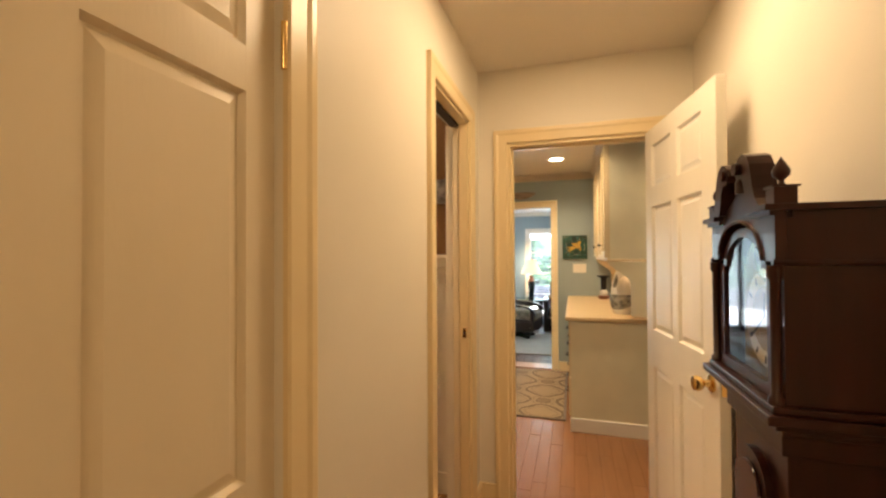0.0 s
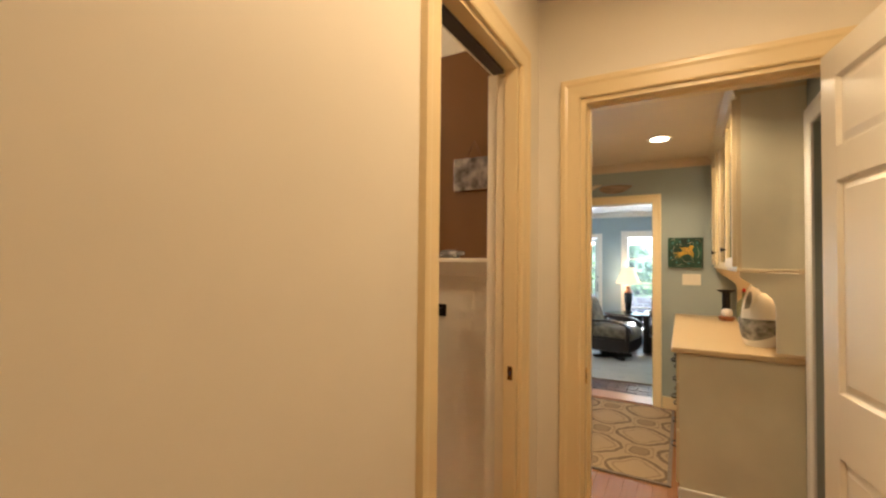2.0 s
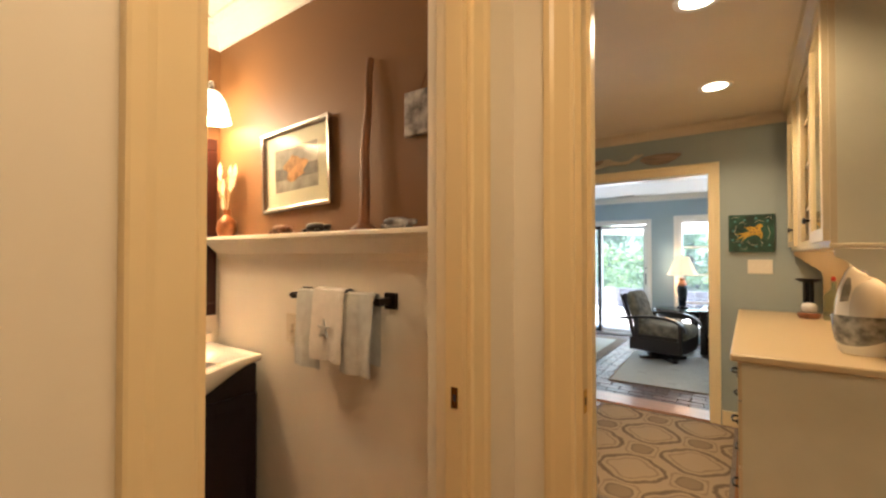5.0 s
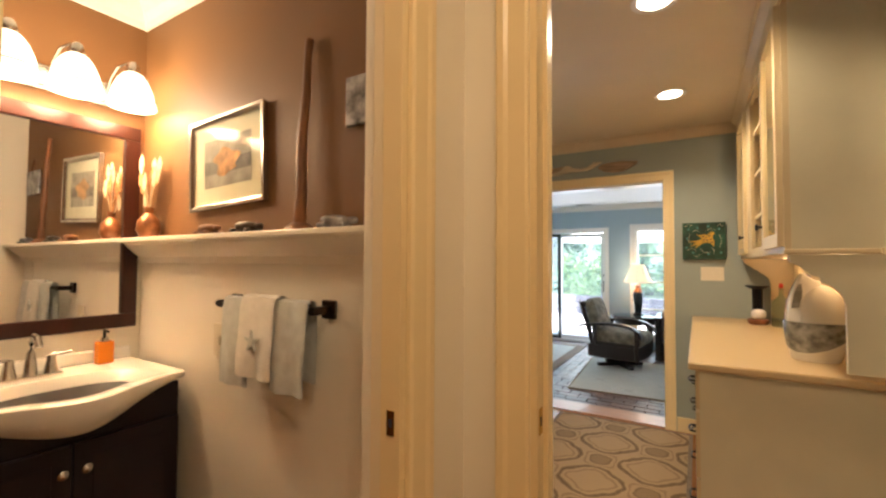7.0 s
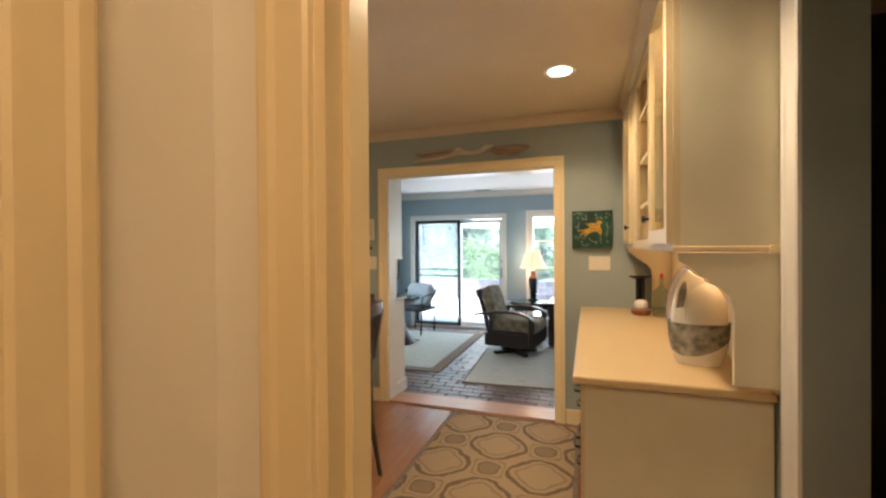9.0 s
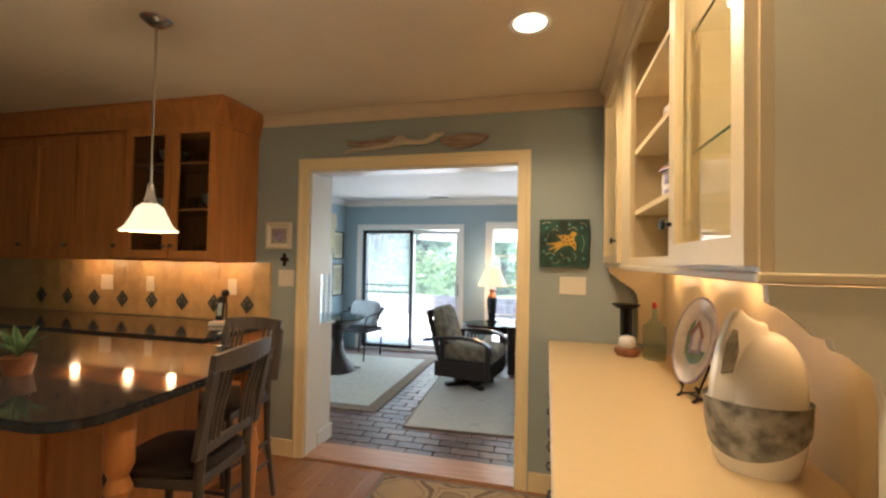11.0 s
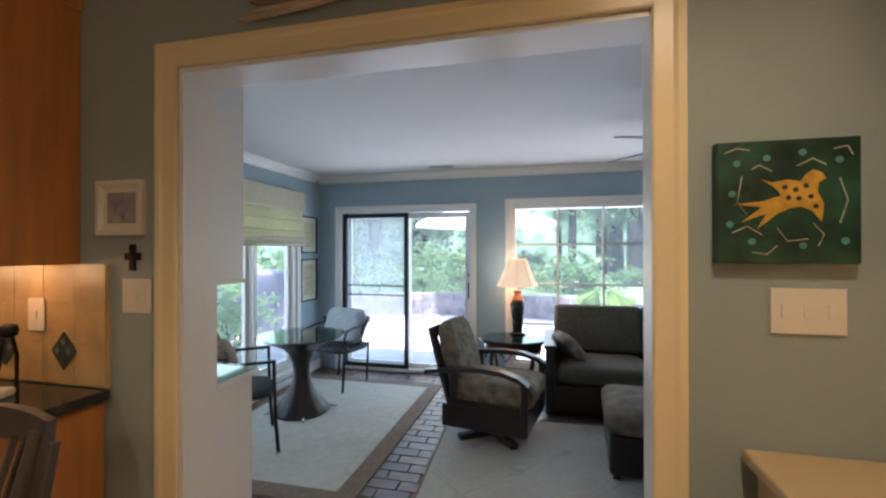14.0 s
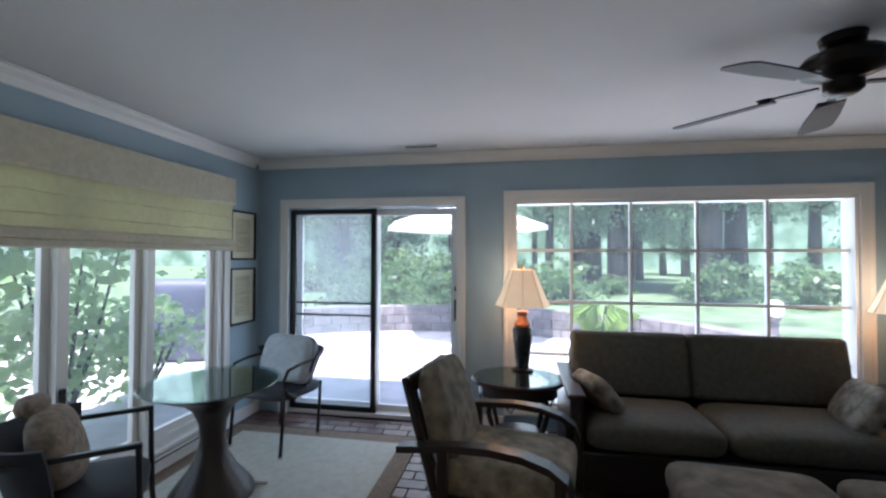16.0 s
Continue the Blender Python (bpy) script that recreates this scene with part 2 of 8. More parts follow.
M_PEWTER = mat("hammered_pewter", (0.48, 0.48, 0.50), 0.35, metal=0.7, vary=0.35, scale=22, bump=0.9, bscale=30)
M_DRIFT = mat("weathered_driftwood", (0.42, 0.31, 0.23), 0.8, vary=0.2, scale=6, bump=0.8, bscale=40, stretch=(1, 8, 8))
M_DRIFT2 = mat("bleached_driftwood", (0.66, 0.57, 0.42), 0.8, vary=0.12, scale=6, bump=0.8, bscale=40, stretch=(1, 8, 8))
M_STAFF = mat("brown_stick_wood", (0.22, 0.085, 0.03), 0.5, vary=0.25, scale=8, bump=0.5, stretch=(8, 8, 1))
M_PAPER = mat("cream_mat_board", (0.74, 0.69, 0.56), 0.8, vary=0.03)
M_INK = mat("dark_ink", (0.03, 0.035, 0.06), 0.7)
M_BLUEG = mat("blue_glaze", (0.05, 0.07, 0.22), 0.15, vary=0.2, scale=30)
M_GREENP = mat("deep_green_canvas", (0.020, 0.085, 0.050), 0.5, vary=0.35, scale=12, bump=0.5, bscale=60)
M_YEL = mat("golden_paint", (0.66, 0.37, 0.04), 0.5, vary=0.15, scale=30)
M_TEALD = mat("pale_teal_paint", (0.10, 0.30, 0.28), 0.5)
M_PATIO = mat("pale_paver", (0.56, 0.53, 0.53), 0.8, vary=0.12, scale=3, bump=0.4, bscale=40)
M_STONE = mat("grey_retaining_stone", (0.19, 0.175, 0.195), 0.85, vary=0.2, scale=8, bump=0.6, bscale=30, pieces=0.2)
M_GRASS = mat("lawn", (0.13, 0.21, 0.11), 0.9, vary=0.3, scale=1.2, bump=1.0, bscale=60)
M_LEAF = mat("shrub_leaf", (0.09, 0.17, 0.09), 0.45, vary=0.3, scale=4, pieces=0.35)
M_LEAFB = mat("broad_pale_leaf", (0.20, 0.32, 0.15), 0.5, vary=0.25, scale=6, pieces=0.3)
M_LEAF2 = mat("tree_leaf", (0.12, 0.20, 0.12), 0.5, vary=0.3, scale=2, pieces=0.4)
M_BARK = mat("grey_bark", (0.060, 0.052, 0.045), 0.9, vary=0.3, scale=5, bump=1.0, bscale=20, stretch=(3, 3, 0.6))
M_CANVAS = mat("white_umbrella_canvas", (0.80, 0.79, 0.76), 0.8, vary=0.02)
M_GRILL = mat("blue_black_cover", (0.06, 0.07, 0.12), 0.6, vary=0.15, scale=6, bump=0.5)
# the backdrop emits its own colour, standing in for bright haze between trees
M_FAR = mat("glowing_far_woodland", (0.22, 0.32, 0.25), 0.95, vary=0.4, scale=0.35, color2=(0.05, 0.10, 0.06))
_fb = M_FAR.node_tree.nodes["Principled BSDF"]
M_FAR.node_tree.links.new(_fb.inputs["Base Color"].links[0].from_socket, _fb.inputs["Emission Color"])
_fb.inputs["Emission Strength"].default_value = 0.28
M_PLATE = mat("white_speckled_glaze", (0.72, 0.68, 0.66), 0.12, vary=0.05, scale=40)
M_LILAC = mat("lilac_glaze", (0.42, 0.36, 0.52), 0.2, vary=0.2, scale=30)
M_PGRN = mat("leaf_green_glaze", (0.20, 0.30, 0.14), 0.2, vary=0.2, scale=30)
M_SOAP = mat("orange_soap", (0.85, 0.25, 0.02), 0.12, vary=0.03)
M_GREYG = mat("grey_speckled_glaze", (0.33, 0.33, 0.31), 0.08, vary=0.3, scale=30)
M_BOTTLE = glass_mat("sea_green_bottle_glass", (0.80, 0.90, 0.82), 0.05, -0.1, 0.22)
M_RED = mat("red_paint", (0.6, 0.03, 0.02), 0.4)
M_TERRA = mat("terracotta_glaze", (0.32, 0.125, 0.06), 0.35, vary=0.2, scale=20)
M_VASE = mat("blue_black_glaze", (0.03, 0.04, 0.045), 0.25, vary=0.3, scale=10)
M_SILL = mat("threshold_oak", (0.50, 0.27, 0.17), 0.3, vary=0.12, scale=4, stretch=(1, 10, 1))


def translucent(m, amount, color):
    nt = m.node_tree
    b = nt.nodes["Principled BSDF"]
    t, mx = nt.nodes.new("ShaderNodeBsdfTranslucent"), nt.nodes.new("ShaderNodeMixShader")
    t.inputs[0].default_value = (*color, 1)
    mx.inputs[0].default_value = amount
    nt.links.new(b.outputs[0], mx.inputs[1])
    nt.links.new(t.outputs[0], mx.inputs[2])
    nt.links.new(mx.outputs[0], nt.nodes["Material Output"].inputs[0])


translucent(M_BLIND, 0.35, (0.78, 0.74, 0.50))
translucent(M_BLIND2, 0.06, (0.70, 0.64, 0.46))
translucent(M_LEAFB, 0.5, (0.50, 0.72, 0.36))
translucent(M_LEAF, 0.4, (0.24, 0.38, 0.15))
translucent(M_LEAF2, 0.45, (0.26, 0.44, 0.27))
translucent(M_CANVAS, 0.4, (0.8, 0.8, 0.78))


# ---- mesh helpers ----
def box(bm, x0, y0, z0, x1, y1, z1, m=None):
    r = bmesh.ops.create_cube(bm, size=1.0)["verts"]
    t = Matrix.Translation(((x0 + x1) / 2, (y0 + y1) / 2, (z0 + z1) / 2)) @ Matrix.Diagonal((abs(x1 - x0), abs(y1 - y0), abs(z1 - z0), 1))
    bmesh.ops.transform(bm, matrix=(m @ t) if m else t, verts=r)
    return bm


def boxes(*rows):
    bm = bmesh.new()
    for r in rows:
        box(bm, *r)
    return bm


def rbox(x0, y0, z0, x1, y1, z1, r=0.005, seg=2, m=None, bm=None):
    b2 = bmesh.new()
    box(b2, x0, y0, z0, x1, y1, z1)
    bmesh.ops.bevel(b2, geom=b2.edges[:], offset=r, segments=seg, profile=0.5, affect="EDGES")
    if m:
        b2.transform(m)
    if bm is None:
        return b2
    return merge(bm, b2)


def merge(bm, other):
    me = bpy.data.meshes.new("tmp")
    other.to_mesh(me)
    other.free()
    bm.from_mesh(me)
    bpy.data.meshes.remove(me)
    return bm


def rod(bm, p0, p1, r0, r1=None, seg=12):
    p0, p1 = Vector(p0), Vector(p1)
    d = p1 - p0
    r = bmesh.ops.create_cone(bm, cap_ends=True, segments=seg, radius1=r0, radius2=r0 if r1 is None else r1, depth=d.length)["verts"]
    bmesh.ops.transform(bm, matrix=Matrix.Translation((p0 + p1) / 2) @ d.to_track_quat("Z", "Y").to_matrix().to_4x4(), verts=r)
    return bm


def tube(bm, pts, r, seg=10):
    """A round bar along points; r a radius or one a point."""
    pts = [Vector(p) for p in pts]
    rings, up = [], Vector((0.013, 0.021, 1)).normalized()
    for i, p in enumerate(pts):
        d = (pts[min(i + 1, len(pts) - 1)] - pts[max(i - 1, 0)]).normalized()
        a = d.cross(up if abs(d.z) < 0.95 else Vector((1, 0, 0))).normalized()
        b = d.cross(a)
        rr = r[i] if isinstance(r, (list, tuple)) else r
        rings.append([bm.verts.new(p + (a * math.cos(2 * math.pi * k / seg) + b * math.sin(2 * math.pi * k / seg)) * rr) for k in range(seg)])
    for q, w in zip(rings, rings[1:]):
        for k in range(seg):
            bm.faces.new((q[k], q[(k + 1) % seg], w[(k + 1) % seg], w[k]))
    bm.faces.new(rings[0][::-1])
    bm.faces.new(rings[-1])
    return bm


def lathe(bm, profile, seg=28, c=(0, 0, 0), sx=1.0, sy=1.0):
    rings = []
    for r, z in profile:
        if r < 1e-5:
            rings.append([bm.verts.new((c[0], c[1], c[2] + z))])
        else:
            rings.append([bm.verts.new((c[0] + sx * r * math.cos(2 * math.pi * k / seg), c[1] + sy * r * math.sin(2 * math.pi * k / seg), c[2] + z)) for k in range(seg)])
    for a, b in zip(rings, rings[1:]):
        for k in range(seg):
            j = (k + 1) % seg
            if len(a) == 1 and len(b) > 1:
                bm.faces.new((a[0], b[j], b[k]))
            elif len(b) == 1 and len(a) > 1:
                bm.faces.new((a[k], a[j], b[0]))
            elif len(a) > 1:
                bm.faces.new((a[k], a[j], b[j], b[k]))
    for ring, flip in ((rings[0], True), (rings[-1], False)):
        if len(ring) > 1:
            bm.faces.new(ring[::-1] if flip else ring)
    return bm


def cushion(bm, cx, cy, cz, sx, sy, sz, e=0.35, ez=0.75, m=None, seg=28, sag=0.0):
    """A soft block: half sizes sx, sy, sz."""
    def pw(v, k):
        return math.copysign(abs(v) ** k, v)
    b2 = bmesh.new()
    rows = 14
    prof = []
    for i in range(rows + 1):
        a = -math.pi / 2 + math.pi * i / rows
        ring = []
        for k in range(seg):
            t = 2 * math.pi * k / seg
            c = pw(math.cos(a), ez)
            x, y, z = sx * c * pw(math.cos(t), e), sy * c * pw(math.sin(t), e), sz * pw(math.sin(a), 0.7)
            z += sag * noise.noise(Vector((x * 7 + cx, y * 7 + cy, z * 7)))
            ring.append(b2.verts.new((x, y, z)))
        prof.append(ring)
    for q, w in zip(prof, prof[1:]):
        for k in range(seg):
            b2.faces.new((q[k], q[(k + 1) % seg], w[(k + 1) % seg], w[k]))
    bmesh.ops.remove_doubles(b2, verts=b2.verts[:], dist=1e-4)
    t = Matrix.Translation((cx, cy, cz))
    b2.transform(t @ m if m else t)
    return merge(bm, b2)


def flat(bm, pts, d, axis="y"):
    """A flat shape from outline points (u, w), d=(a, b) its thickness range along the axis."""
    def at(u, w, k):
        return (u, k, w) if axis == "y" else (k, u, w) if axis == "x" else (u, w, k)
    lo = [bm.verts.new(at(u, w, d[0])) for u, w in pts]
    hi = [bm.verts.new(at(u, w, d[1])) for u, w in pts]
    bm.faces.new(lo)
    bm.faces.new(hi[::-1])
    n = len(pts)
    for i in range(n):
        bm.faces.new((lo[i], hi[i], hi[(i + 1) % n], lo[(i + 1) % n]))
    bmesh.ops.recalc_face_normals(bm, faces=bm.faces[:])
    return bm


def part(name, bm, material, parent=None, label="", smooth=False, kind="", bevel=0.0):
    me = bpy.data.meshes.new(name)
    if isinstance(bm, bmesh.types.BMesh):
        if bevel:
            bmesh.ops.bevel(bm, geom=bm.edges[:], offset=bevel, segments=2, profile=0.5, affect="EDGES")
        bm.to_mesh(me)
        bm.free()
    else:
        me = bm
    if material and not me.materials:
        me.materials.append(material)
    if smooth:
        for p in me.polygons:
            p.use_smooth = True
        me.set_sharp_from_angle(angle=radians(40))
    ob = new(name, me)
    ob.parent = parent
    if label or kind:
        tagged(ob, label=label, kind=kind)
    return ob


def thing(name, label, category, x=0, y=0, z=0, rz=0, group="", rx=0, ry=0):
    e = new(name)
    e.matrix_world = pose(x, y, z, rx, ry, rz)
    return tagged(e, label, category, group)


def structure(name, bm, material, label="", smooth=False):
    return tagged(part(name, bm, material, None, label, smooth), label or name.replace("_", " "), kind="structure")


# ---- structure: walls, floors, ceilings ----
HC, KC, SC = 2.457, 2.37, 2.24        # ceilings of hall, kitchen, sunroom
XL, XR = -0.62, 0.49                  # hall
KR = 0.45                             # kitchen's near right wall
# hall left wall: closed door at y 0.11..0.87, washroom opening at y 1.77..2.36
structure("wall_hall_left", boxes((-0.74, -1.6, 0, XL, 0.11, HC), (-0.74, 0.11, 2.04, XL, 0.87, HC), (-0.74, 0.87, 0, XL, 1.77, HC),
          (-0.74, 1.77, 2.10, XL, 2.398, HC), (-0.74, 2.398, 0, XL, 2.60, HC)), M_HALL, "cream painted hallway wall with two door openings")
structure("wall_hall_right", boxes((XR, -1.6, 0, XR + 0.12, 2.60, HC)), M_HALL, "cream painted plain hallway wall")
structure("wall_hall_back", boxes((XL - 0.12, -1.72, 0, XR + 0.12, -1.60, HC)), M_HALL, "cream painted wall closing the hallway")
structure("wall_hall_end", boxes((-0.74, 2.60, 0, -0.452, 2.72, HC), (-0.452, 2.60, 2.03, 0.33, 2.72, HC), (0.33, 2.60, 0, 0.61, 2.72, HC)),
          M_HALL, "cream painted wall with the kitchen doorway")
structure("ceiling_hall", boxes((-0.74, -1.72, HC, 0.61, 2.72, HC + 0.1)), M_CEIL, "cream painted hallway ceiling")
# washroom
structure("wall_washroom_back", boxes((-2.36, 2.60, 1.36, -0.74, 2.72, 2.457)), M_BROWN, "brown painted wall above a white shelf")
structure("wall_washroom_wainscot", boxes((-2.36, 2.60, 0, -0.74, 2.72, 1.36)), M_WC, "white painted wainscot wall")
structure("wall_washroom_left", boxes((-2.36, 1.30, 1.36, -2.24, 2.60, 2.457)), M_BROWN, "brown painted wall behind the mirror")
structure("wall_washroom_left_lower", boxes((-2.36, 1.30, 0, -2.24, 2.60, 1.36)), M_WC, "white painted lower wall behind the basin")
structure("wall_washroom_near", boxes((-2.36, 1.18, 0, -0.74, 1.30, 2.457)), M_BROWN, "brown painted washroom wall")
structure("ceiling_washroom", boxes((-2.36, 1.18, 2.457, -0.74, 2.72, 2.55)), M_WHITE, "white painted washroom ceiling")
# kitchen
structure("wall_kitchen_right", boxes((KR, 3.56, 0, KR + 0.15, 5.51, KC), (KR, 2.72, 2.08, KR + 0.15, 3.56, KC), (KR, 2.72, 0, KR + 0.15, 2.80, 2.08)),
          M_BLUE, "blue grey painted kitchen wall with a side doorway")
# the room's lack of light is painted on its walls
structure("wall_side_room", boxes((KR + 0.15, 2.4, 0, 2.2, 2.52, KC), (2.2, 2.4, 0, 2.3, 4.6, KC), (KR + 0.15, 4.5, 0, 2.2, 4.6, KC)), M_DARK, "side room walls with darkness put in their colour")
structure("wall_kitchen_far", boxes((-5.0, 5.51, 0, -1.786, 5.63, KC), (-1.786, 5.51, 1.975, 3.4, 5.63, KC), (-0.337, 5.51, 0, 3.4, 5.585, 1.975)),
          M_BLUE, "blue grey painted wall with the cased opening")
structure("wall_kitchen_left", boxes((-5.12, 1.2, 0, -5.0, 5.63, KC)), M_BLUE, "blue grey painted kitchen wall")
structure("wall_kitchen_near", boxes((-5.0, 2.72, 0, -0.74, 2.84, KC)), M_BLUE, "blue grey painted kitchen wall beside the hallway")
structure("ceiling_kitchen", boxes((-5.12, 2.72, KC, 2.3, 5.63, KC + 0.12)), M_KCEIL, "warm white painted kitchen ceiling")
structure("floor_base", boxes((-5.12, -1.72, -0.12, 3.4, 5.63, -0.012)), M_GAP, "dark subfloor below the boards")
# sunroom
structure("wall_sunroom_near_cladding", boxes((-3.34, 5.63, 0, -1.84, 5.65, SC), (-0.337, 5.585, 0, 3.4, 5.600, 1.976), (-1.84, 5.63, 1.972, 3.4, 5.65, SC)), M_SBLUE, "sky blue painted sunroom wall")
WX = [(-0.948, -0.506), (-0.482, -0.055), (-0.031, 0.425), (0.449, 0.908), (0.932, 1.474)]
structure("wall_sunroom_far", boxes((-3.34, 8.89, 0, -2.93, 9.04, SC), (-2.93, 8.89, 1.81, -1.42, 9.04, SC), (-1.42, 8.89, 0, -0.948, 9.04, SC),
          (-0.948, 8.89, 1.835, 1.474, 9.04, SC), (-0.948, 8.89, 0, 1.474, 9.04, 0.20), (1.474, 8.89, 0, 3.4, 9.04, SC)), M_SBLUE,
          "sky blue painted wall with sliding door and window")
structure("wall_sunroom_left", boxes((-3.34, 5.65, 0, -3.22, 6.14, SC), (-3.34, 6.14, 1.90, -3.22, 8.42, SC), (-3.34, 6.14, 0, -3.22, 8.42, 0.14),
          (-3.34, 8.42, 0, -3.22, 8.89, SC)), M_SBLUE, "sky blue painted wall with casement windows")
structure("wall_sunroom_right", boxes((3.28, 5.65, 0, 3.4, 8.89, SC)), M_SBLUE, "sky blue painted sunroom wall")
structure("ceiling_sunroom", boxes((-3.34, 5.60, SC, 3.4, 9.04, SC + 0.1)), M_SCEIL, "white painted sunroom ceiling")
structure("floor_sunroom_base", boxes((-3.34, 5.63, -0.12, 3.4, 9.04, -0.012)), M_MORT, "dark mortar bed under the brick floor")
# unseen slab with overhang, added to keep direct sun out of the rooms
structure("roof", boxes((-5.2, -1.8, 2.56, 3.5, 9.3, 2.7)), M_DARK, "unseen roof slab that shuts out the sun")


def crown(name, pts, z, h, d, material, label):
    """Crown moulding below a ceiling along a straight run p0-p1, facing side n."""
    (x0, y0), (x1, y1), (nx, ny) = pts
    bm = bmesh.new()
    prof = [(0, -h), (0.012, -h), (0.016, -h * 0.78), (d * 0.35, -h * 0.52), (d * 0.72, -h * 0.25), (d * 0.8, -h * 0.12), (d, -h * 0.10), (d, 0), (0, 0)]
    rings = []
    for x, y in ((x0, y0), (x1, y1)):
        rings.append([bm.verts.new((x + nx * a, y + ny * a, z + b)) for a, b in prof])
    n = len(prof)
    for i in range(n):
        bm.faces.new((rings[0][i], rings[0][(i + 1) % n], rings[1][(i + 1) % n], rings[1][i]))
    bm.faces.new(rings[0])
    bm.faces.new(rings[1][::-1])
    bmesh.ops.recalc_face_normals(bm, faces=bm.faces[:])
    return structure(name, bm, material, label)


crown("trim_crown_kitchen_far", ((-2.17, 5.508), (KR, 5.508), (0, -1)), KC - 0.003, 0.072, 0.07, M_KCROWN, "cream crown moulding in the kitchen")
crown("trim_crown_sunroom_far", ((-3.218, 8.888), (3.28, 8.888), (0, -1)), SC - 0.003, 0.075, 0.08, M_WTRIM, "white crown moulding in the sunroom")
crown("trim_crown_sunroom_left", ((-3.217, 5.66), (-3.217, 8.80), (1, 0)), SC - 0.004, 0.075, 0.08, M_WTRIM, "white crown moulding in the sunroom")
crown("trim_crown_washroom_back", ((-2.237, 2.598), (-0.742, 2.598), (0, -1)), 2.454, 0.115, 0.085, M_WHITE, "white crown moulding in the washroom")
crown("trim_crown_washroom_left", ((-2.237, 1.302), (-2.237, 2.597), (1, 0)), 2.452, 0.115, 0.085, M_WHITE, "white crown moulding in the washroom")


def casing(name, a0, a1, zt, w, plane, out, axis, material, z0=0.0, sill=False, d=0.019):
    """A moulded casing round an opening a0..a1, top zt, on the wall plane; out: +1 or -1, which way it faces."""
    bm = bmesh.new()
    prof = [(0.0, 0.0), (0.0, d * 0.55), (0.006, d * 0.75), (w * 0.35, d * 0.80), (w * 0.62, d * 0.86), (w * 0.76, d * 1.08), (w - 0.004, d * 1.08), (w, d), (w, 0)]
    path = [((a0, z0), (-1, 0)), ((a0, zt), (-1, 1)), ((a1, zt), (1, 1)), ((a1, z0), (1, 0))]
    if sill:
        path = [((a0, z0), (-1, -1)), ((a0, zt), (-1, 1)), ((a1, zt), (1, 1)), ((a1, z0), (1, -1))]
    rings = []
    for (a, z), (sa, sz) in path:
        ring = []
        for u, v in prof:
            aa, zz, pp = a + sa * u, z + sz * u, plane + out * v
            ring.append(bm.verts.new((aa, pp, zz) if axis == "y" else (pp, aa, zz)))
        rings.append(ring)
    n = len(prof)
    pairs = list(zip(rings, rings[1:])) + ([(rings[-1], rings[0])] if sill else [])
    for q, w2 in pairs:
        for i in range(n):
            bm.faces.new((q[i], q[(i + 1) % n], w2[(i + 1) % n], w2[i]))
    if not sill:
        bm.faces.new(rings[0])
        bm.faces.new(rings[-1][::-1])
    bmesh.ops.recalc_face_normals(bm, faces=bm.faces[:])
    return structure(name, bm, material, "moulded painted casing round an opening")


casing("trim_casing_closet", 0.11, 0.87, 2.04, 0.085, XL, 1, "x", M_TRIM)
casing("trim_casing_washroom", 1.77, 2.36, 2.10, 0.075, XL, 1, "x", M_TRIM)
casing("trim_casing_kitchen_door", -0.452, 0.33, 2.03, 0.075, 2.60, -1, "y", M_TRIM)
casing("trim_casing_opening", -1.786, -0.359, 1.975, 0.078, 5.51, -1, "y", M_TRIM)
casing("trim_casing_side_door", 2.80, 3.56, 2.08, 0.085, KR, -1, "x", M_WTRIM)
casing("trim_casing_slider", -2.93, -1.42, 1.81, 0.075, 8.89, -1, "y", M_WTRIM)
casing("trim_casing_window", -0.948, 1.474, 1.835, 0.085, 8.89, -1, "y", M_WTRIM, 0.20, True)
# jamb linings
structure("trim_jamb_washroom", boxes((-0.738, 1.770, 0, -0.622, 1.784, 2.086), (-0.668, 2.342, 0, -0.622, 2.397, 2.086),
          (-0.708, 1.784, 2.086, -0.622, 2.397, 2.099)), M_TRIM, "cream pocket door jamb")
structure("trim_jamb_washroom_inner", boxes((-0.752, 2.382, 0, -0.712, 2.397, 2.099)), M_WC, "white jamb edge on the washroom side")
structure("trim_jamb_kitchen", boxes((-0.452, 2.602, 0, -0.435, 2.718, 2.013), (0.313, 2.602, 0, 0.33, 2.718, 2.013), (-0.452, 2.602, 2.013, 0.33, 2.718, 2.03),
          (-0.435, 2.645, 0, -0.424, 2.68, 2.002), (-0.435, 2.645, 2.002, 0.313, 2.68, 2.013)), M_TRIM, "cream door jamb with stop")
structure("trim_jamb_opening", boxes((-1.786, 5.512, 0, -1.770, 5.66, 1.96), (-0.358, 5.512, 0, -0.337, 5.602, 1.958), (-1.786, 5.512, 1.959, -0.337, 5.66, 1.975)),
          M_WTRIM, "white gloss lining of the wide opening")
structure("threshold", boxes((-1.77, 5.50, -0.012, -0.358, 5.74, 0.014)), M_SILL, "pinkish oak threshold between kitchen and sunroom")
# baseboards
structure("baseboard_hall_left", boxes((XL, 0.955, 0, XL + 0.014, 1.695, 0.10), (XL, 2.435, 0, XL + 0.014, 2.60, 0.10)), M_TRIM, "cream baseboard")
structure("baseboard_hall_end", boxes((-0.606, 2.586, 0, -0.527, 2.60, 0.10)), M_TRIM, "cream baseboard")
structure("baseboard_hall_right", boxes((XR - 0.014, -1.6, 0, XR, 2.60, 0.10)), M_TRIM, "cream baseboard")
structure("baseboard_washroom", boxes((-2.24, 2.586, 0, -0.74, 2.60, 0.12)), M_WC, "white baseboard")
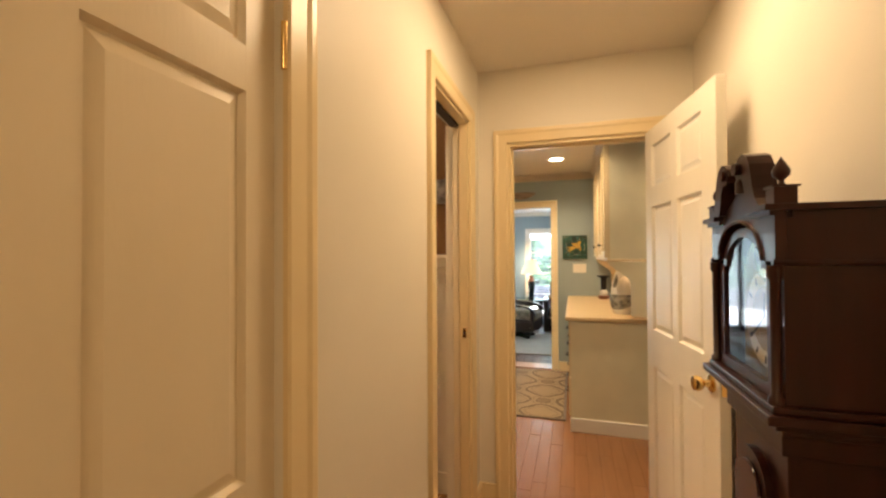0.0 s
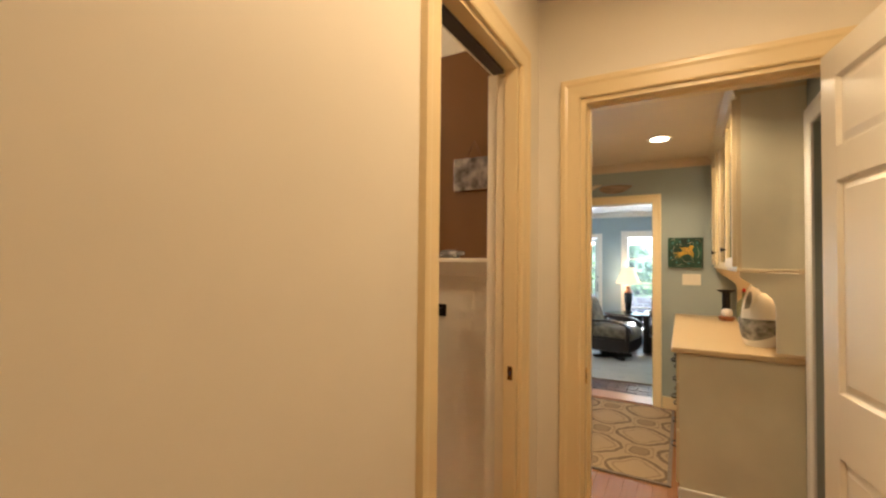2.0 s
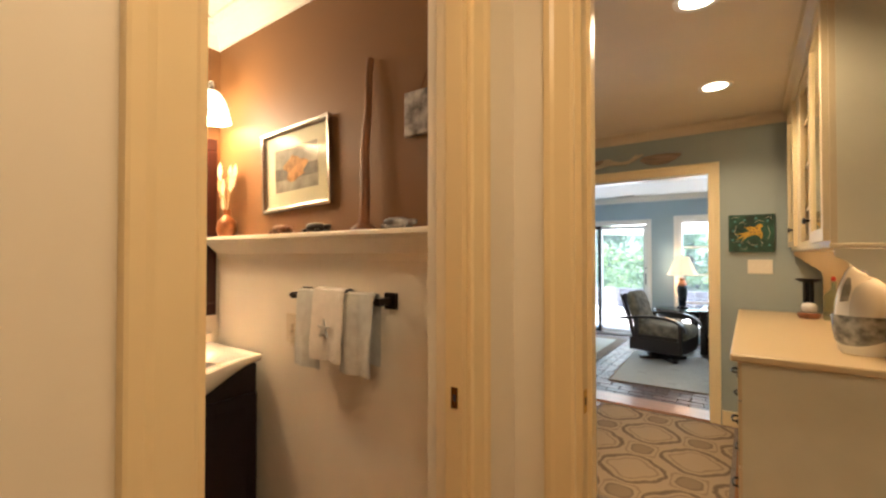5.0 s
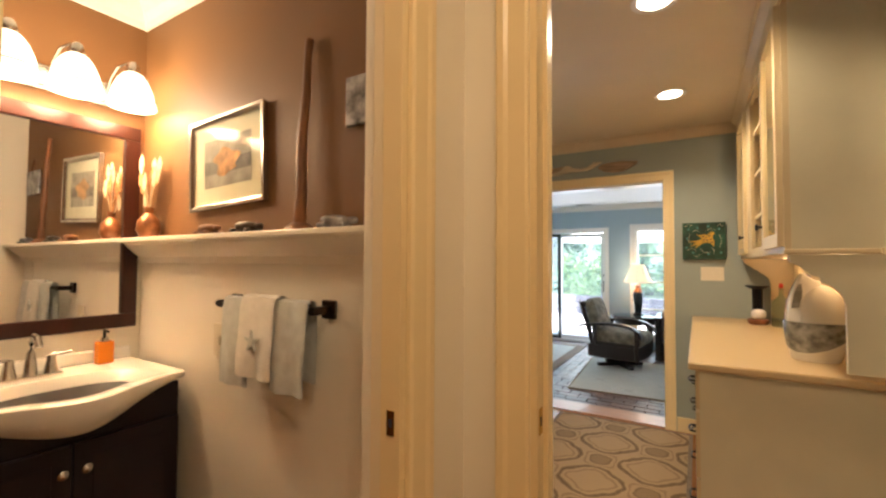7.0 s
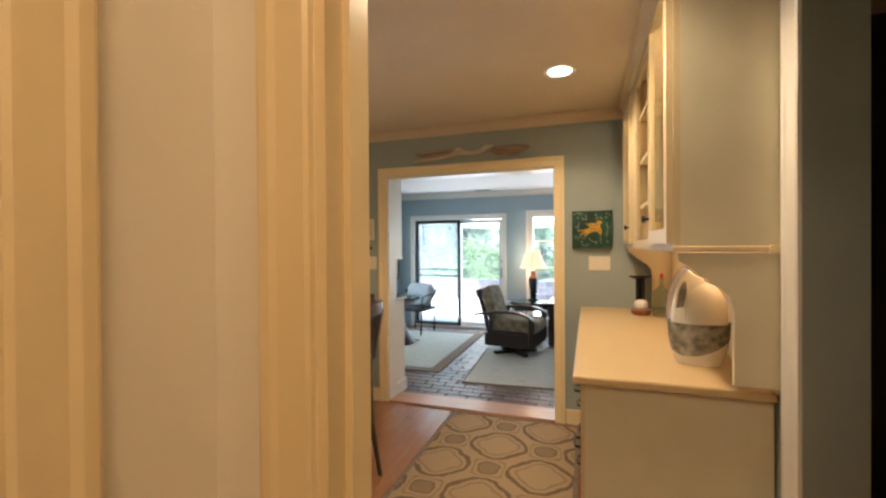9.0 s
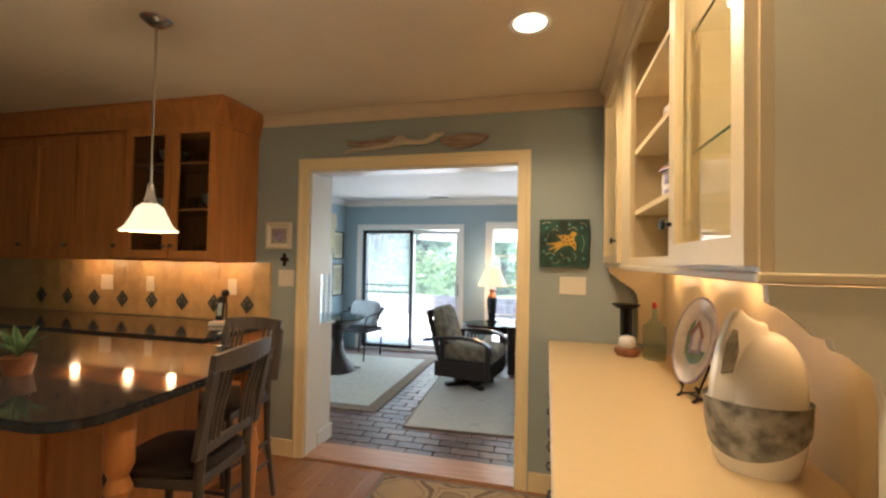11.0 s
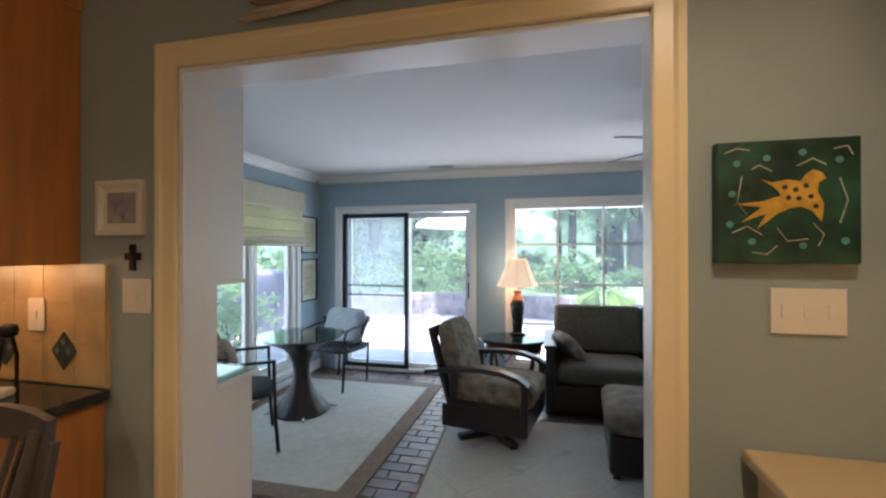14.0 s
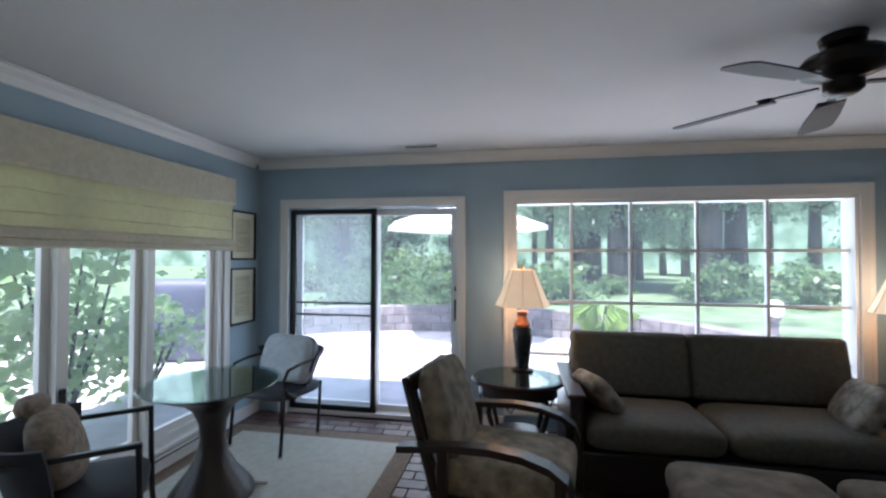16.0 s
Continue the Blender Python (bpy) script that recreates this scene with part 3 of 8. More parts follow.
structure("baseboard_kitchen", boxes((-2.06, 5.494, 0, -1.864, 5.51, 0.11), (-0.275, 5.494, 0, -0.13, 5.51, 0.11)), M_TRIM, "cream baseboard")
structure("baseboard_sunroom", boxes((-1.345, 8.874, 0, -1.033, 8.89, 0.10), (-3.22, 8.42, 0, -3.204, 8.89, 0.10), (1.56, 8.874, 0, 3.28, 8.89, 0.10)), M_WTRIM, "white baseboard")

# ---- floors ----
def pieces(name, rows, material, parent, gap, z0, z1, limit, near, stuff_label):
    """Boards or bricks (x0, y0, x1, y1): the nearest are parts on shared meshes, the rest one mesh."""
    rows = sorted(rows, key=lambda r: ((r[0] + r[2]) / 2 - near[0]) ** 2 + ((r[1] + r[3]) / 2 - near[1]) ** 2)
    shared = {}
    rest_v, rest_f = [], []
    for i, (x0, y0, x1, y1) in enumerate(rows):
        w, d = round(x1 - x0 - gap, 4), round(y1 - y0 - gap, 4)
        if w < 0.01 or d < 0.01:
            continue
        cx, cy = (x0 + x1) / 2, (y0 + y1) / 2
        e = 0.0018
        hw, hd = w / 2, d / 2
        vs = [(-hw, -hd, z0), (hw, -hd, z0), (hw, hd, z0), (-hw, hd, z0), (-hw, -hd, z1 - e), (hw, -hd, z1 - e), (hw, hd, z1 - e), (-hw, hd, z1 - e),
              (-hw + e, -hd + e, z1), (hw - e, -hd + e, z1), (hw - e, hd - e, z1), (-hw + e, hd - e, z1)]
        fs = [(0, 1, 5, 4), (1, 2, 6, 5), (2, 3, 7, 6), (3, 0, 4, 7), (4, 5, 9, 8), (5, 6, 10, 9), (6, 7, 11, 10), (7, 4, 8, 11), (8, 9, 10, 11)]
        if i < limit:
            if (w, d) not in shared:
                me = bpy.data.meshes.new(name)
                me.from_pydata(vs, [], fs)
                me.materials.append(material)
                shared[(w, d)] = me
            ob = new(name, shared[(w, d)])
            ob.parent = parent
            ob.location = (cx, cy, random.uniform(-0.0009, 0.0009))
        else:
            n = len(rest_v)
            rest_v += [(a + cx, b + cy, c) for a, b, c in vs]
            rest_f += [tuple(k + n for k in f) for f in fs]
    if rest_v:
        me = bpy.data.meshes.new(name + "_rest")
        me.from_pydata(rest_v, [], rest_f)
        me.materials.append(material)
        ob = new(name + "_rest", me)
        ob.parent = parent
        tagged(ob, stuff_label, kind="stuff")


FLOOR_JOBS = []
floor_k = tagged(new("floor_kitchen"), "reddish oak strip floor", kind="structure")
_rows, _x = [], -5.0
while _x < 2.2:
    _y = -1.6 + random.uniform(-0.9, 0)
    while _y < 5.5:
        _l = random.choice((0.6, 0.8, 1.0, 1.2))
        _rows.append((_x, max(_y, -1.6), min(_x + 0.083, 2.2), min(_y + _l, 5.50)))
        _y += _l
    _x += 0.083
FLOOR_JOBS.append(("floor_board", [r for r in _rows if r[3] > r[1] + 0.02], M_OAK, floor_k, 0.0003, -0.011, 0.0, 290, (-0.5, 4.0), "oak floor boards farther off"))
floor_s = tagged(new("floor_sunroom"), "brown brick paver floor in running bond", kind="structure")
_rows, _y, _k = [], 5.745, 0
while _y < 8.88:
    _x = -3.2 - (0.1 if _k % 2 else 0)
    while _x < 3.26:
        _rows.append((max(_x, -3.2), _y, min(_x + 0.205, 3.26), min(_y + 0.102, 8.88)))
        _x += 0.205
    _y += 0.102
    _k += 1
FLOOR_JOBS.append(("brick", [r for r in _rows if r[2] > r[0] + 0.03 and r[3] > r[1] + 0.03], M_BRICK, floor_s, 0.009, -0.011, 0.0, 300, (-1.35, 6.3), "brick pavers farther off"))
structure("floor_washroom", boxes((-2.36, 1.18, -0.012, -0.72, 2.62, 0.0)), M_TILE, "beige tiled washroom floor")


# ---- doors ----
def panel_door(name, label, w, h, material, m, sx, rows, cols, knob_x, knob_z=0.92):
    """A six panel leaf: x along its width, y through its thickness (0..0.035)."""
    e = new(name)
    e.matrix_world = m
    tagged(e, label, "door")
    t = 0.035
    bm = bmesh.new()
    xs = [0] + [v for c in cols for v in c] + [w]
    zs = [0.01] + [v for r in rows for v in r] + [h]
    for i in range(0, len(xs), 2):
        box(bm, xs[i], 0, 0.01, xs[i + 1], t, h)
    for x0, x1 in cols:
        for i in range(0, len(zs), 2):
            box(bm, x0, 0.0002, zs[i], x1, t - 0.0002, zs[i + 1])
    part("door_frame", bm, material, e)
    for x0, x1 in cols:
        for z0, z1 in rows:
            b2 = bmesh.new()
            for side in (0, 1):
                y_out, y_in = (0.001, 0.012) if side == 0 else (t - 0.001, t - 0.012)
                ins = (0.0, 0.007, 0.012, 0.032)
                dep = (y_out, y_in, y_in, y_out + (0.004 if side == 0 else -0.004))
                loops = []
                for a, y in zip(ins, dep):
                    loops.append([b2.verts.new(p) for p in ((x0 + a, y, z0 + a), (x1 - a, y, z0 + a), (x1 - a, y, z1 - a), (x0 + a, y, z1 - a))])
                for q, r in zip(loops, loops[1:]):
                    for k in range(4):
                        b2.faces.new((q[k], q[(k + 1) % 4], r[(k + 1) % 4], r[k]))
                b2.faces.new(loops[-1])
            bmesh.ops.recalc_face_normals(b2, faces=b2.faces[:])
            part("panel", b2, material, e)
    if knob_x is not None:
        for s, y in ((-1, 0), (1, t)):
            kb = bmesh.new()
            lathe(kb, [(0.0, 0.0), (0.031, 0.0), (0.031, 0.006), (0.013, 0.010), (0.011, 0.028), (0.024, 0.038), (0.028, 0.050), (0.024, 0.062), (0.0, 0.068)], 24)
            kb.transform(Matrix.Translation((knob_x, y, knob_z)) @ Euler((radians(90 if s < 0 else -90), 0, 0)).to_matrix().to_4x4())
            part("knob", kb, M_BRASS, e, "round brass knob", smooth=True)
        ex = w if knob_x > w / 2 else 0
        s = 1 if knob_x > w / 2 else -1
        lp = part("latch_plate", boxes((ex, 0.006, knob_z - 0.03, ex + s * 0.002, t - 0.006, knob_z + 0.03)), M_BRASS, e, "small brass latch plate")
    return e


closet = panel_door("closet_door", "closed cream six panel door in the hallway", 0.76, 2.03, M_DOOR, pose(-0.640, 0.11, 0, 0, 0, 90), 1,
                    ((0.20, 0.86), (1.01, 1.69), (1.77, 1.93)), ((0.10, 0.335), (0.425, 0.687)), None)
hg = thing("door_hinge", "small brass hinge on the closet door casing", "hinge", XL + 0.004, 0.868, 1.80)
part("knuckle", rod(bmesh.new(), (0, 0, -0.045), (0, 0, 0.045), 0.006), M_BRASS, hg, smooth=True)
kdoor = panel_door("kitchen_door", "open white six panel door with brass knob", 0.725, 2.02, M_DOOR2, pose(0.262, 2.580, 0, 0, 0, -80.8), 1,
                   ((0.20, 0.85), (1.03, 1.635), (1.73, 1.935)), ((0.085, 0.325), (0.39, 0.612)), 0.672, 0.94)
for _z in (0.25, 1.02, 1.78):
    part("hinge", rod(bmesh.new(), (-0.004, 0.037, _z - 0.045), (-0.004, 0.037, _z + 0.045), 0.006), M_BRASS, kdoor, smooth=True)
st = thing("strike_plate", "brass strike plate on the kitchen door jamb", "latch", -0.4345, 2.622, 0.95)
part("plate", boxes((0, -0.012, -0.029, 0.0015, 0.012, 0.029)), M_BRASS, st)
part("bolt_hole", boxes((0.0016, -0.005, -0.010, 0.0020, 0.005, 0.010)), M_INK, st)
pk = thing("pocket_latch", "bronze edge pull of the pocket door", "latch", -0.642, 2.3405, 0.994)
part("plate", boxes((-0.009, -0.0015, -0.024, 0.009, 0, 0.024)), M_BRASS, pk)
part("bolt_hole", boxes((-0.004, -0.0020, -0.008, 0.004, -0.0016, 0.008)), M_INK, pk)
pd = thing("pocket_door", "cream pocket door slid into the wall", "door", 0, 0, 0)
part("leaf", boxes((-0.705, 2.355, 0.012, -0.673, 2.394, 2.07)), M_DOOR, pd)
# the dark of the overhead slot is put in this bar's colour
structure("trim_pocket_track", boxes((-0.708, 1.79, 2.072, -0.668, 2.33, 2.085)), M_DARK, "pocket door track with slot shade in its colour")


# ---- longcase clock ----
def clock():
    e = thing("grandmother_clock", "dark mahogany longcase clock with scrolled pediment", "clock", 0.0, 1.353, 0)
    xf, xb = 0.275, 0.486
    part("base", boxes((xf + 0.01, -0.18, 0.06, xb, 0.18, 0.40), (xf - 0.01, -0.20, 0.0, xb, 0.20, 0.07), (xf, -0.19, 0.40, xb, 0.19, 0.42)), M_MAHOG, e, bevel=0.004)
    part("waist", boxes((xf + 0.035, -0.145, 0.42, xb, 0.145, 1.03), (xf + 0.02, -0.16, 1.00, xb, 0.16, 1.045)), M_MAHOG, e, bevel=0.003)

    def arch(w, z0, z1, r, h, n=14):
        return [(-w, z0), (w, z0), (w, z1)] + [(r * math.cos(math.pi * k / n), z1 + h * math.sin(math.pi * k / n)) for k in range(0, n + 1)] + [(-w, z1)]
    d = flat(bmesh.new(), arch(0.10, 0.48, 0.88, 0.085, 0.07), (xf + 0.018, xf + 0.034), "x")
    wd = part("waist_door", d, M_MAHOG, e)
    part("raised_field", flat(bmesh.new(), arch(0.075, 0.51, 0.87, 0.062, 0.05), (xf + 0.010, xf + 0.018), "x"), M_MAHOG, wd, bevel=0.003)
    for nm, z0, z1, o in (("hood_moulding", 1.045, 1.060, 0.175), ("hood_moulding", 1.060, 1.075, 0.192), ("hood_ledge", 1.075, 1.094, 0.213), ("hood_sill", 1.094, 1.108, 0.200)):
        part(nm, boxes((xf - (o - 0.19), -o, z0, xb, o, z1)), M_MAHOG, e, bevel=0.003)
    for s in (-1, 1):
        part("hood_side", boxes((xf + 0.016, s * 0.180 - 0.007, 1.108, xb, s * 0.180 + 0.007, 1.386)), M_MAHOG, e)
    part("hood_back", boxes((xb - 0.01, -0.172, 1.108, xb, 0.172, 1.47)), M_MAHOG, e)
    part("hood_roof", boxes((xf + 0.03, -0.19, 1.470, xb, 0.19, 1.484)), M_MAHOG, e)
    fr = bmesh.new()
    o, i = arch(0.160, 1.110, 1.375, 0.128, 0.085), arch(0.130, 1.136, 1.368, 0.108, 0.072)
    rings = [[fr.verts.new((x, u, w)) for u, w in pts] for x, pts in ((xf + 0.022, o), (xf + 0.008, o), (xf + 0.008, i), (xf + 0.022, i))]
    for q, w in zip(rings, rings[1:]):
        n = len(q)
        for k in range(n):
            fr.faces.new((q[k], q[(k + 1) % n], w[(k + 1) % n], w[k]))
    bmesh.ops.recalc_face_normals(fr, faces=fr.faces[:])
    door = part("hood_door", fr, M_MAHOG, e)
    g = bmesh.new()
    g.faces.new([g.verts.new((xf + 0.014, u, w)) for u, w in i])
    part("door_glass", g, M_CLOCKG, door, "reflecting arched glass")
    # frieze with the arch cut in its front, and its returns along the sides
    sp = bmesh.new()
    out = [(-0.193, 1.386), (-0.132, 1.386)] + [(0.132 * math.cos(math.pi - math.pi * k / 16), 1.386 + 0.088 * math.sin(math.pi * k / 16)) for k in range(1, 16)] + [(0.132, 1.386), (0.193, 1.386), (0.193, 1.484), (-0.193, 1.484)]
    flat(sp, out, (xf, xf + 0.02), "x")
    part("arch_front", sp, M_MAHOG, e)
    bead = tube(bmesh.new(), [(xf - 0.001, 0.134 * math.cos(math.pi * k / 20), 1.386 + 0.090 * math.sin(math.pi * k / 20)) for k in range(21)], 0.0045, 6)
    part("arch_bead", bead, M_MAHOG, e, smooth=True)
    for s in (-1, 1):
        part("frieze_return", boxes((xf + 0.0205, s * 0.186 - 0.007, 1.386, xb, s * 0.186 + 0.007, 1.470)), M_MAHOG, e)
        part("frieze_bead", rod(bmesh.new(), (xf - 0.004, s * 0.190, 1.384), (xb, s * 0.190, 1.384), 0.006, seg=8), M_MAHOG, e, smooth=True)
        c = bmesh.new()
        lathe(c, [(0.0, 0), (0.014, 0), (0.014, 0.012), (0.009, 0.018), (0.0095, 0.24), (0.014, 0.25), (0.014, 0.27), (0, 0.27)], 14, (xf + 0.004, s * 0.178, 1.108))
        part("column", c, M_MAHOG, e, smooth=True)
        part("cornice", boxes((xf - 0.020, s * 0.155 - 0.050, 1.484, xf + 0.012, s * 0.155 + 0.050, 1.496), (xf + 0.012, s * 0.190 - 0.015, 1.484, xb, s * 0.190 + 0.015, 1.496), (xf - 0.010, s * 0.148 - 0.050, 1.474, xf - 0.001, s * 0.148 + 0.050, 1.484)), M_MAHOG, e)
        sc = bmesh.new()
        top = [(0.165, 1.4975), (0.156, 1.503), (0.140, 1.516), (0.128, 1.538), (0.121, 1.566), (0.112, 1.592), (0.096, 1.612), (0.074, 1.621), (0.050, 1.619), (0.030, 1.606), (0.023, 1.588), (0.030, 1.572), (0.044, 1.566)]
        low = [(0.056, 1.570), (0.068, 1.564), (0.078, 1.548), (0.084, 1.526), (0.090, 1.508), (0.098, 1.4975)]
        flat(sc, [(s * u * 0.95, w) for u, w in top + low], (xf - 0.012, xf + 0.034), "x")
        scr = part("pediment_scroll", sc, M_MAHOG, e)
        part("rosette", rod(bmesh.new(), (xf - 0.022, s * 0.045, 1.592), (xf - 0.014, s * 0.045, 1.592), 0.014, seg=18), M_MAHOG, scr, smooth=True)
        part("finial_block", boxes((xf - 0.004, s * 0.184 - 0.018, 1.4965, xf + 0.034, s * 0.184 + 0.018, 1.528), (xf - 0.008, s * 0.184 - 0.021, 1.528, xf + 0.038, s * 0.184 + 0.021, 1.532)), M_MAHOG, e)
        fi = bmesh.new()
        lathe(fi, [(0, 0), (0.009, 0), (0.005, 0.006), (0.005, 0.011), (0.014, 0.020), (0.015, 0.030), (0.009, 0.042), (0.004, 0.050), (0.0, 0.058)], 14, (xf + 0.015, s * 0.184, 1.532))
        part("finial", fi, M_MAHOG, e, smooth=True)
    part("tympanum", flat(bmesh.new(), [(-0.115, 1.4845), (0.115, 1.4845), (0.095, 1.505), (0.050, 1.525), (0.022, 1.54), (-0.022, 1.54), (-0.050, 1.525), (-0.095, 1.505)], (xf + 0.004, xf + 0.02), "x"), M_MAHOG, e)
    fi = bmesh.new()
    lathe(fi, [(0, 0), (0.016, 0), (0.016, 0.03), (0.007, 0.036), (0.014, 0.050), (0.010, 0.062), (0.0, 0.092)], 14, (xf + 0.012, 0, 1.5405))
    part("finial", fi, M_MAHOG, e, smooth=True)
    dl = flat(bmesh.new(), arch(0.130, 1.115, 1.372, 0.112, 0.075), (xf + 0.055, xf + 0.06), "x")
    dial = part("dial", dl, M_DIAL, e, "cream and brass arched dial")
    rg = bmesh.new()
    v = [[rg.verts.new((xf + 0.053, r * math.cos(2 * math.pi * k / 40), 1.250 + r * math.sin(2 * math.pi * k / 40))) for k in range(40)] for r in (0.076, 0.112)]
    for k in range(40):
        rg.faces.new((v[0][k], v[0][(k + 1) % 40], v[1][(k + 1) % 40], v[1][k]))
    part("chapter_ring", rg, M_PAPER, dial, "cream chapter ring")
    for k in range(12):
        nb = box(bmesh.new(), xf + 0.0515, -0.003, 0.086, xf + 0.0528, 0.003, 0.104, Matrix.Translation((0, 0, 1.250)) @ Matrix.Rotation(2 * math.pi * k / 12, 4, "X"))
        part("hour_mark", nb, M_INK, dial)
    part("hour_pointer", boxes((xf + 0.050, -0.003, 1.250, xf + 0.051, 0.003, 1.310)), M_INK, dial)
    part("minute_pointer", box(bmesh.new(), xf + 0.0485, -0.002, 0, xf + 0.0495, 0.002, 0.095, Matrix.Translation((0, 0, 1.250)) @ Matrix.Rotation(-2.2, 4, "X")), M_INK, dial)
    mo = lathe(bmesh.new(), [(0, 0), (0.05, 0), (0.05, 0.004), (0, 0.004)], 30)
    mo.transform(Matrix.Translation((xf + 0.054, 0, 1.395)) @ Matrix.Rotation(-math.pi / 2, 4, "Y"))
    part("moon_disc", mo, M_BRASS, dial)
    return e


clock()


# ---- washroom ----
def shelf_ledge():
    e = thing("wall_shelf", "long white moulded shelf above the wainscot", "shelf", 0, 2.598, 0)
    b = bmesh.new()
    prof = [(0, 1.30), (-0.016, 1.30), (-0.02, 1.325), (-0.05, 1.352), (-0.07, 1.372), (-0.078, 1.383), (0, 1.383)]
    rings = [[b.verts.new((x, y, z)) for y, z in prof] for x in (-2.238, -0.742)]
    n = len(prof)
    for i in range(n):
        b.faces.new((rings[0][i], rings[0][(i + 1) % n], rings[1][(i + 1) % n], rings[1][i]))
    b.faces.new(rings[0]), b.faces.new(rings[1][::-1])
    bmesh.ops.recalc_face_normals(b, faces=b.faces[:])
    part("bed_moulding", b, M_WC, e)
    part("board", rbox(-2.238, -0.10, 1.383, -0.742, 0, 1.402, 0.004), M_WC, e)


shelf_ledge()


def framed(name, label, cat, w, h, m, frame_m, mat_m, border, fw, ft, art=None, glass=True):
    """A picture in the local xz plane facing -y, its middle at the origin."""
    e = new(name)
    e.matrix_world = m
    tagged(e, label, cat)
    b = bmesh.new()
    W, H = w / 2, h / 2
    loops = []
    for a, y in ((0, 0), (0, -ft), (fw * 0.5, -ft), (fw, -ft * 0.55), (fw, -0.004)):
        loops.append([b.verts.new(p) for p in ((-W + a, y, -H + a), (W - a, y, -H + a), (W - a, y, H - a), (-W + a, y, H - a))])
    for q, r in zip(loops, loops[1:]):
        for k in range(4):
            b.faces.new((q[k], q[(k + 1) % 4], r[(k + 1) % 4], r[k]))
    b.faces.new(loops[0])
    bmesh.ops.recalc_face_normals(b, faces=b.faces[:])
    part("frame", b, frame_m, e)
    part("mat_board", boxes((-W + fw, -0.005, -H + fw, W - fw, -0.003, H - fw)), mat_m, e)
    if art:
        art(e, W - fw - border, H - fw - border)
    if glass:
        g = bmesh.new()
        g.faces.new([g.verts.new(p) for p in ((-W + fw, -0.010, -H + fw), (W - fw, -0.010, -H + fw), (W - fw, -0.010, H - fw), (-W + fw, -0.010, H - fw))])
        part("glazing", g, M_CABGLASS, e, "reflecting clear glass")
    return e


M_ARTG = mat("grey_wash_paint", (0.42, 0.38, 0.34), 0.7, vary=0.2, scale=12)
M_ARTD = mat("dark_wash_paint", (0.22, 0.19, 0.19), 0.7, vary=0.25, scale=14)
M_ARTO = mat("pale_orange_paint", (0.72, 0.36, 0.15), 0.7, vary=0.3, scale=25)


def shell_art(e, w, h):
    a = part("artwork", boxes((-w, -0.0062, -h, w, -0.0052, h)), M_ARTG, e, "grey study of an orange shell")
    part("dark_band", boxes((-w, -0.0068, -h * 0.45, w, -0.0063, h * 0.1)), M_ARTD, a)
    b = bmesh.new()
    pts = [(w * 0.5 * math.cos(t) * (1 + 0.25 * math.sin(5 * t)), h * 0.55 * math.sin(t) * (1 + 0.2 * math.cos(3 * t))) for t in [2 * math.pi * k / 30 for k in range(30)]]
    flat(b, pts, (-0.0076, -0.0069))
    part("shell_shape", b, M_ARTO, a)


framed("framed_picture", "silver framed shell picture on the brown wall", "picture", 0.45, 0.345, pose(-1.60, 2.596, 1.677, 0, -2.5, 0), M_NICKEL, M_PAPER, 0.06, 0.022, 0.02, shell_art)

mir = thing("wall_mirror", "rectangular mirror in a dark mahogany frame", "mirror", -2.238, 2.302, 1.456)
_b = bmesh.new()
for a, c in (((-0.275, -0.43), (0.275, -0.372)), ((-0.275, 0.372), (0.275, 0.43)), ((-0.275, -0.372), (-0.217, 0.372)), ((0.217, -0.372), (0.275, 0.372))):
    rbox(0, a[0], a[1], 0.022, c[0], c[1], 0.004, bm=_b)
part("frame", _b, M_MAHOG, mir)
part("mirror_glass", boxes((0.002, -0.217, -0.372, 0.008, 0.217, 0.372)), M_MIRROR, mir)


def vanity_light():
    e = thing("vanity_light", "three lit frosted bell shades on a nickel bar", "light", -2.238, 2.30, 2.0)
    part("back_plate", rbox(0, -0.31, -0.052, 0.016, 0.31, 0.045, 0.006), M_NICKEL, e)
    part("plate_moulding", rbox(0.016, -0.29, -0.036, 0.024, 0.29, 0.029, 0.005), M_NICKEL, e)
    for dy in (-0.182, 0, 0.182):
        a = tube(bmesh.new(), [(0.02, dy - 0.035, 0.0), (0.05, dy - 0.035, 0.055), (0.09, dy - 0.028, 0.098), (0.13, dy - 0.012, 0.110), (0.158, dy, 0.098)], 0.006, 8)
        part("arm", a, M_NICKEL, e, smooth=True)
        s = bmesh.new()
        lathe(s, [(0.020, 0.0), (0.034, -0.008), (0.052, -0.032), (0.068, -0.072), (0.078, -0.112), (0.083, -0.140), (0.080, -0.140), (0.075, -0.112), (0.065, -0.072), (0.048, -0.032), (0.016, -0.003)], 28, (0.158, dy, 0.068))
        sh = part("shade", s, M_SHADEL, e, "glowing frosted bell shade", smooth=True)
        sh.visible_shadow = False
        c = lathe(bmesh.new(), [(0, 0.042), (0.012, 0.040), (0.020, 0.030), (0.026, 0.004), (0.022, -0.004), (0, -0.004)], 16, (0.158, dy, 0.070))
        part("cap", c, M_NICKEL, e, smooth=True)
        r = tube(bmesh.new(), [(0.158 + 0.0785 * math.cos(t), dy + 0.0785 * math.sin(t), -0.044) for t in [2 * math.pi * k / 28 for k in range(29)]], 0.0022, 6)
        part("rim_band", r, M_BRONZE, sh)


vanity_light()


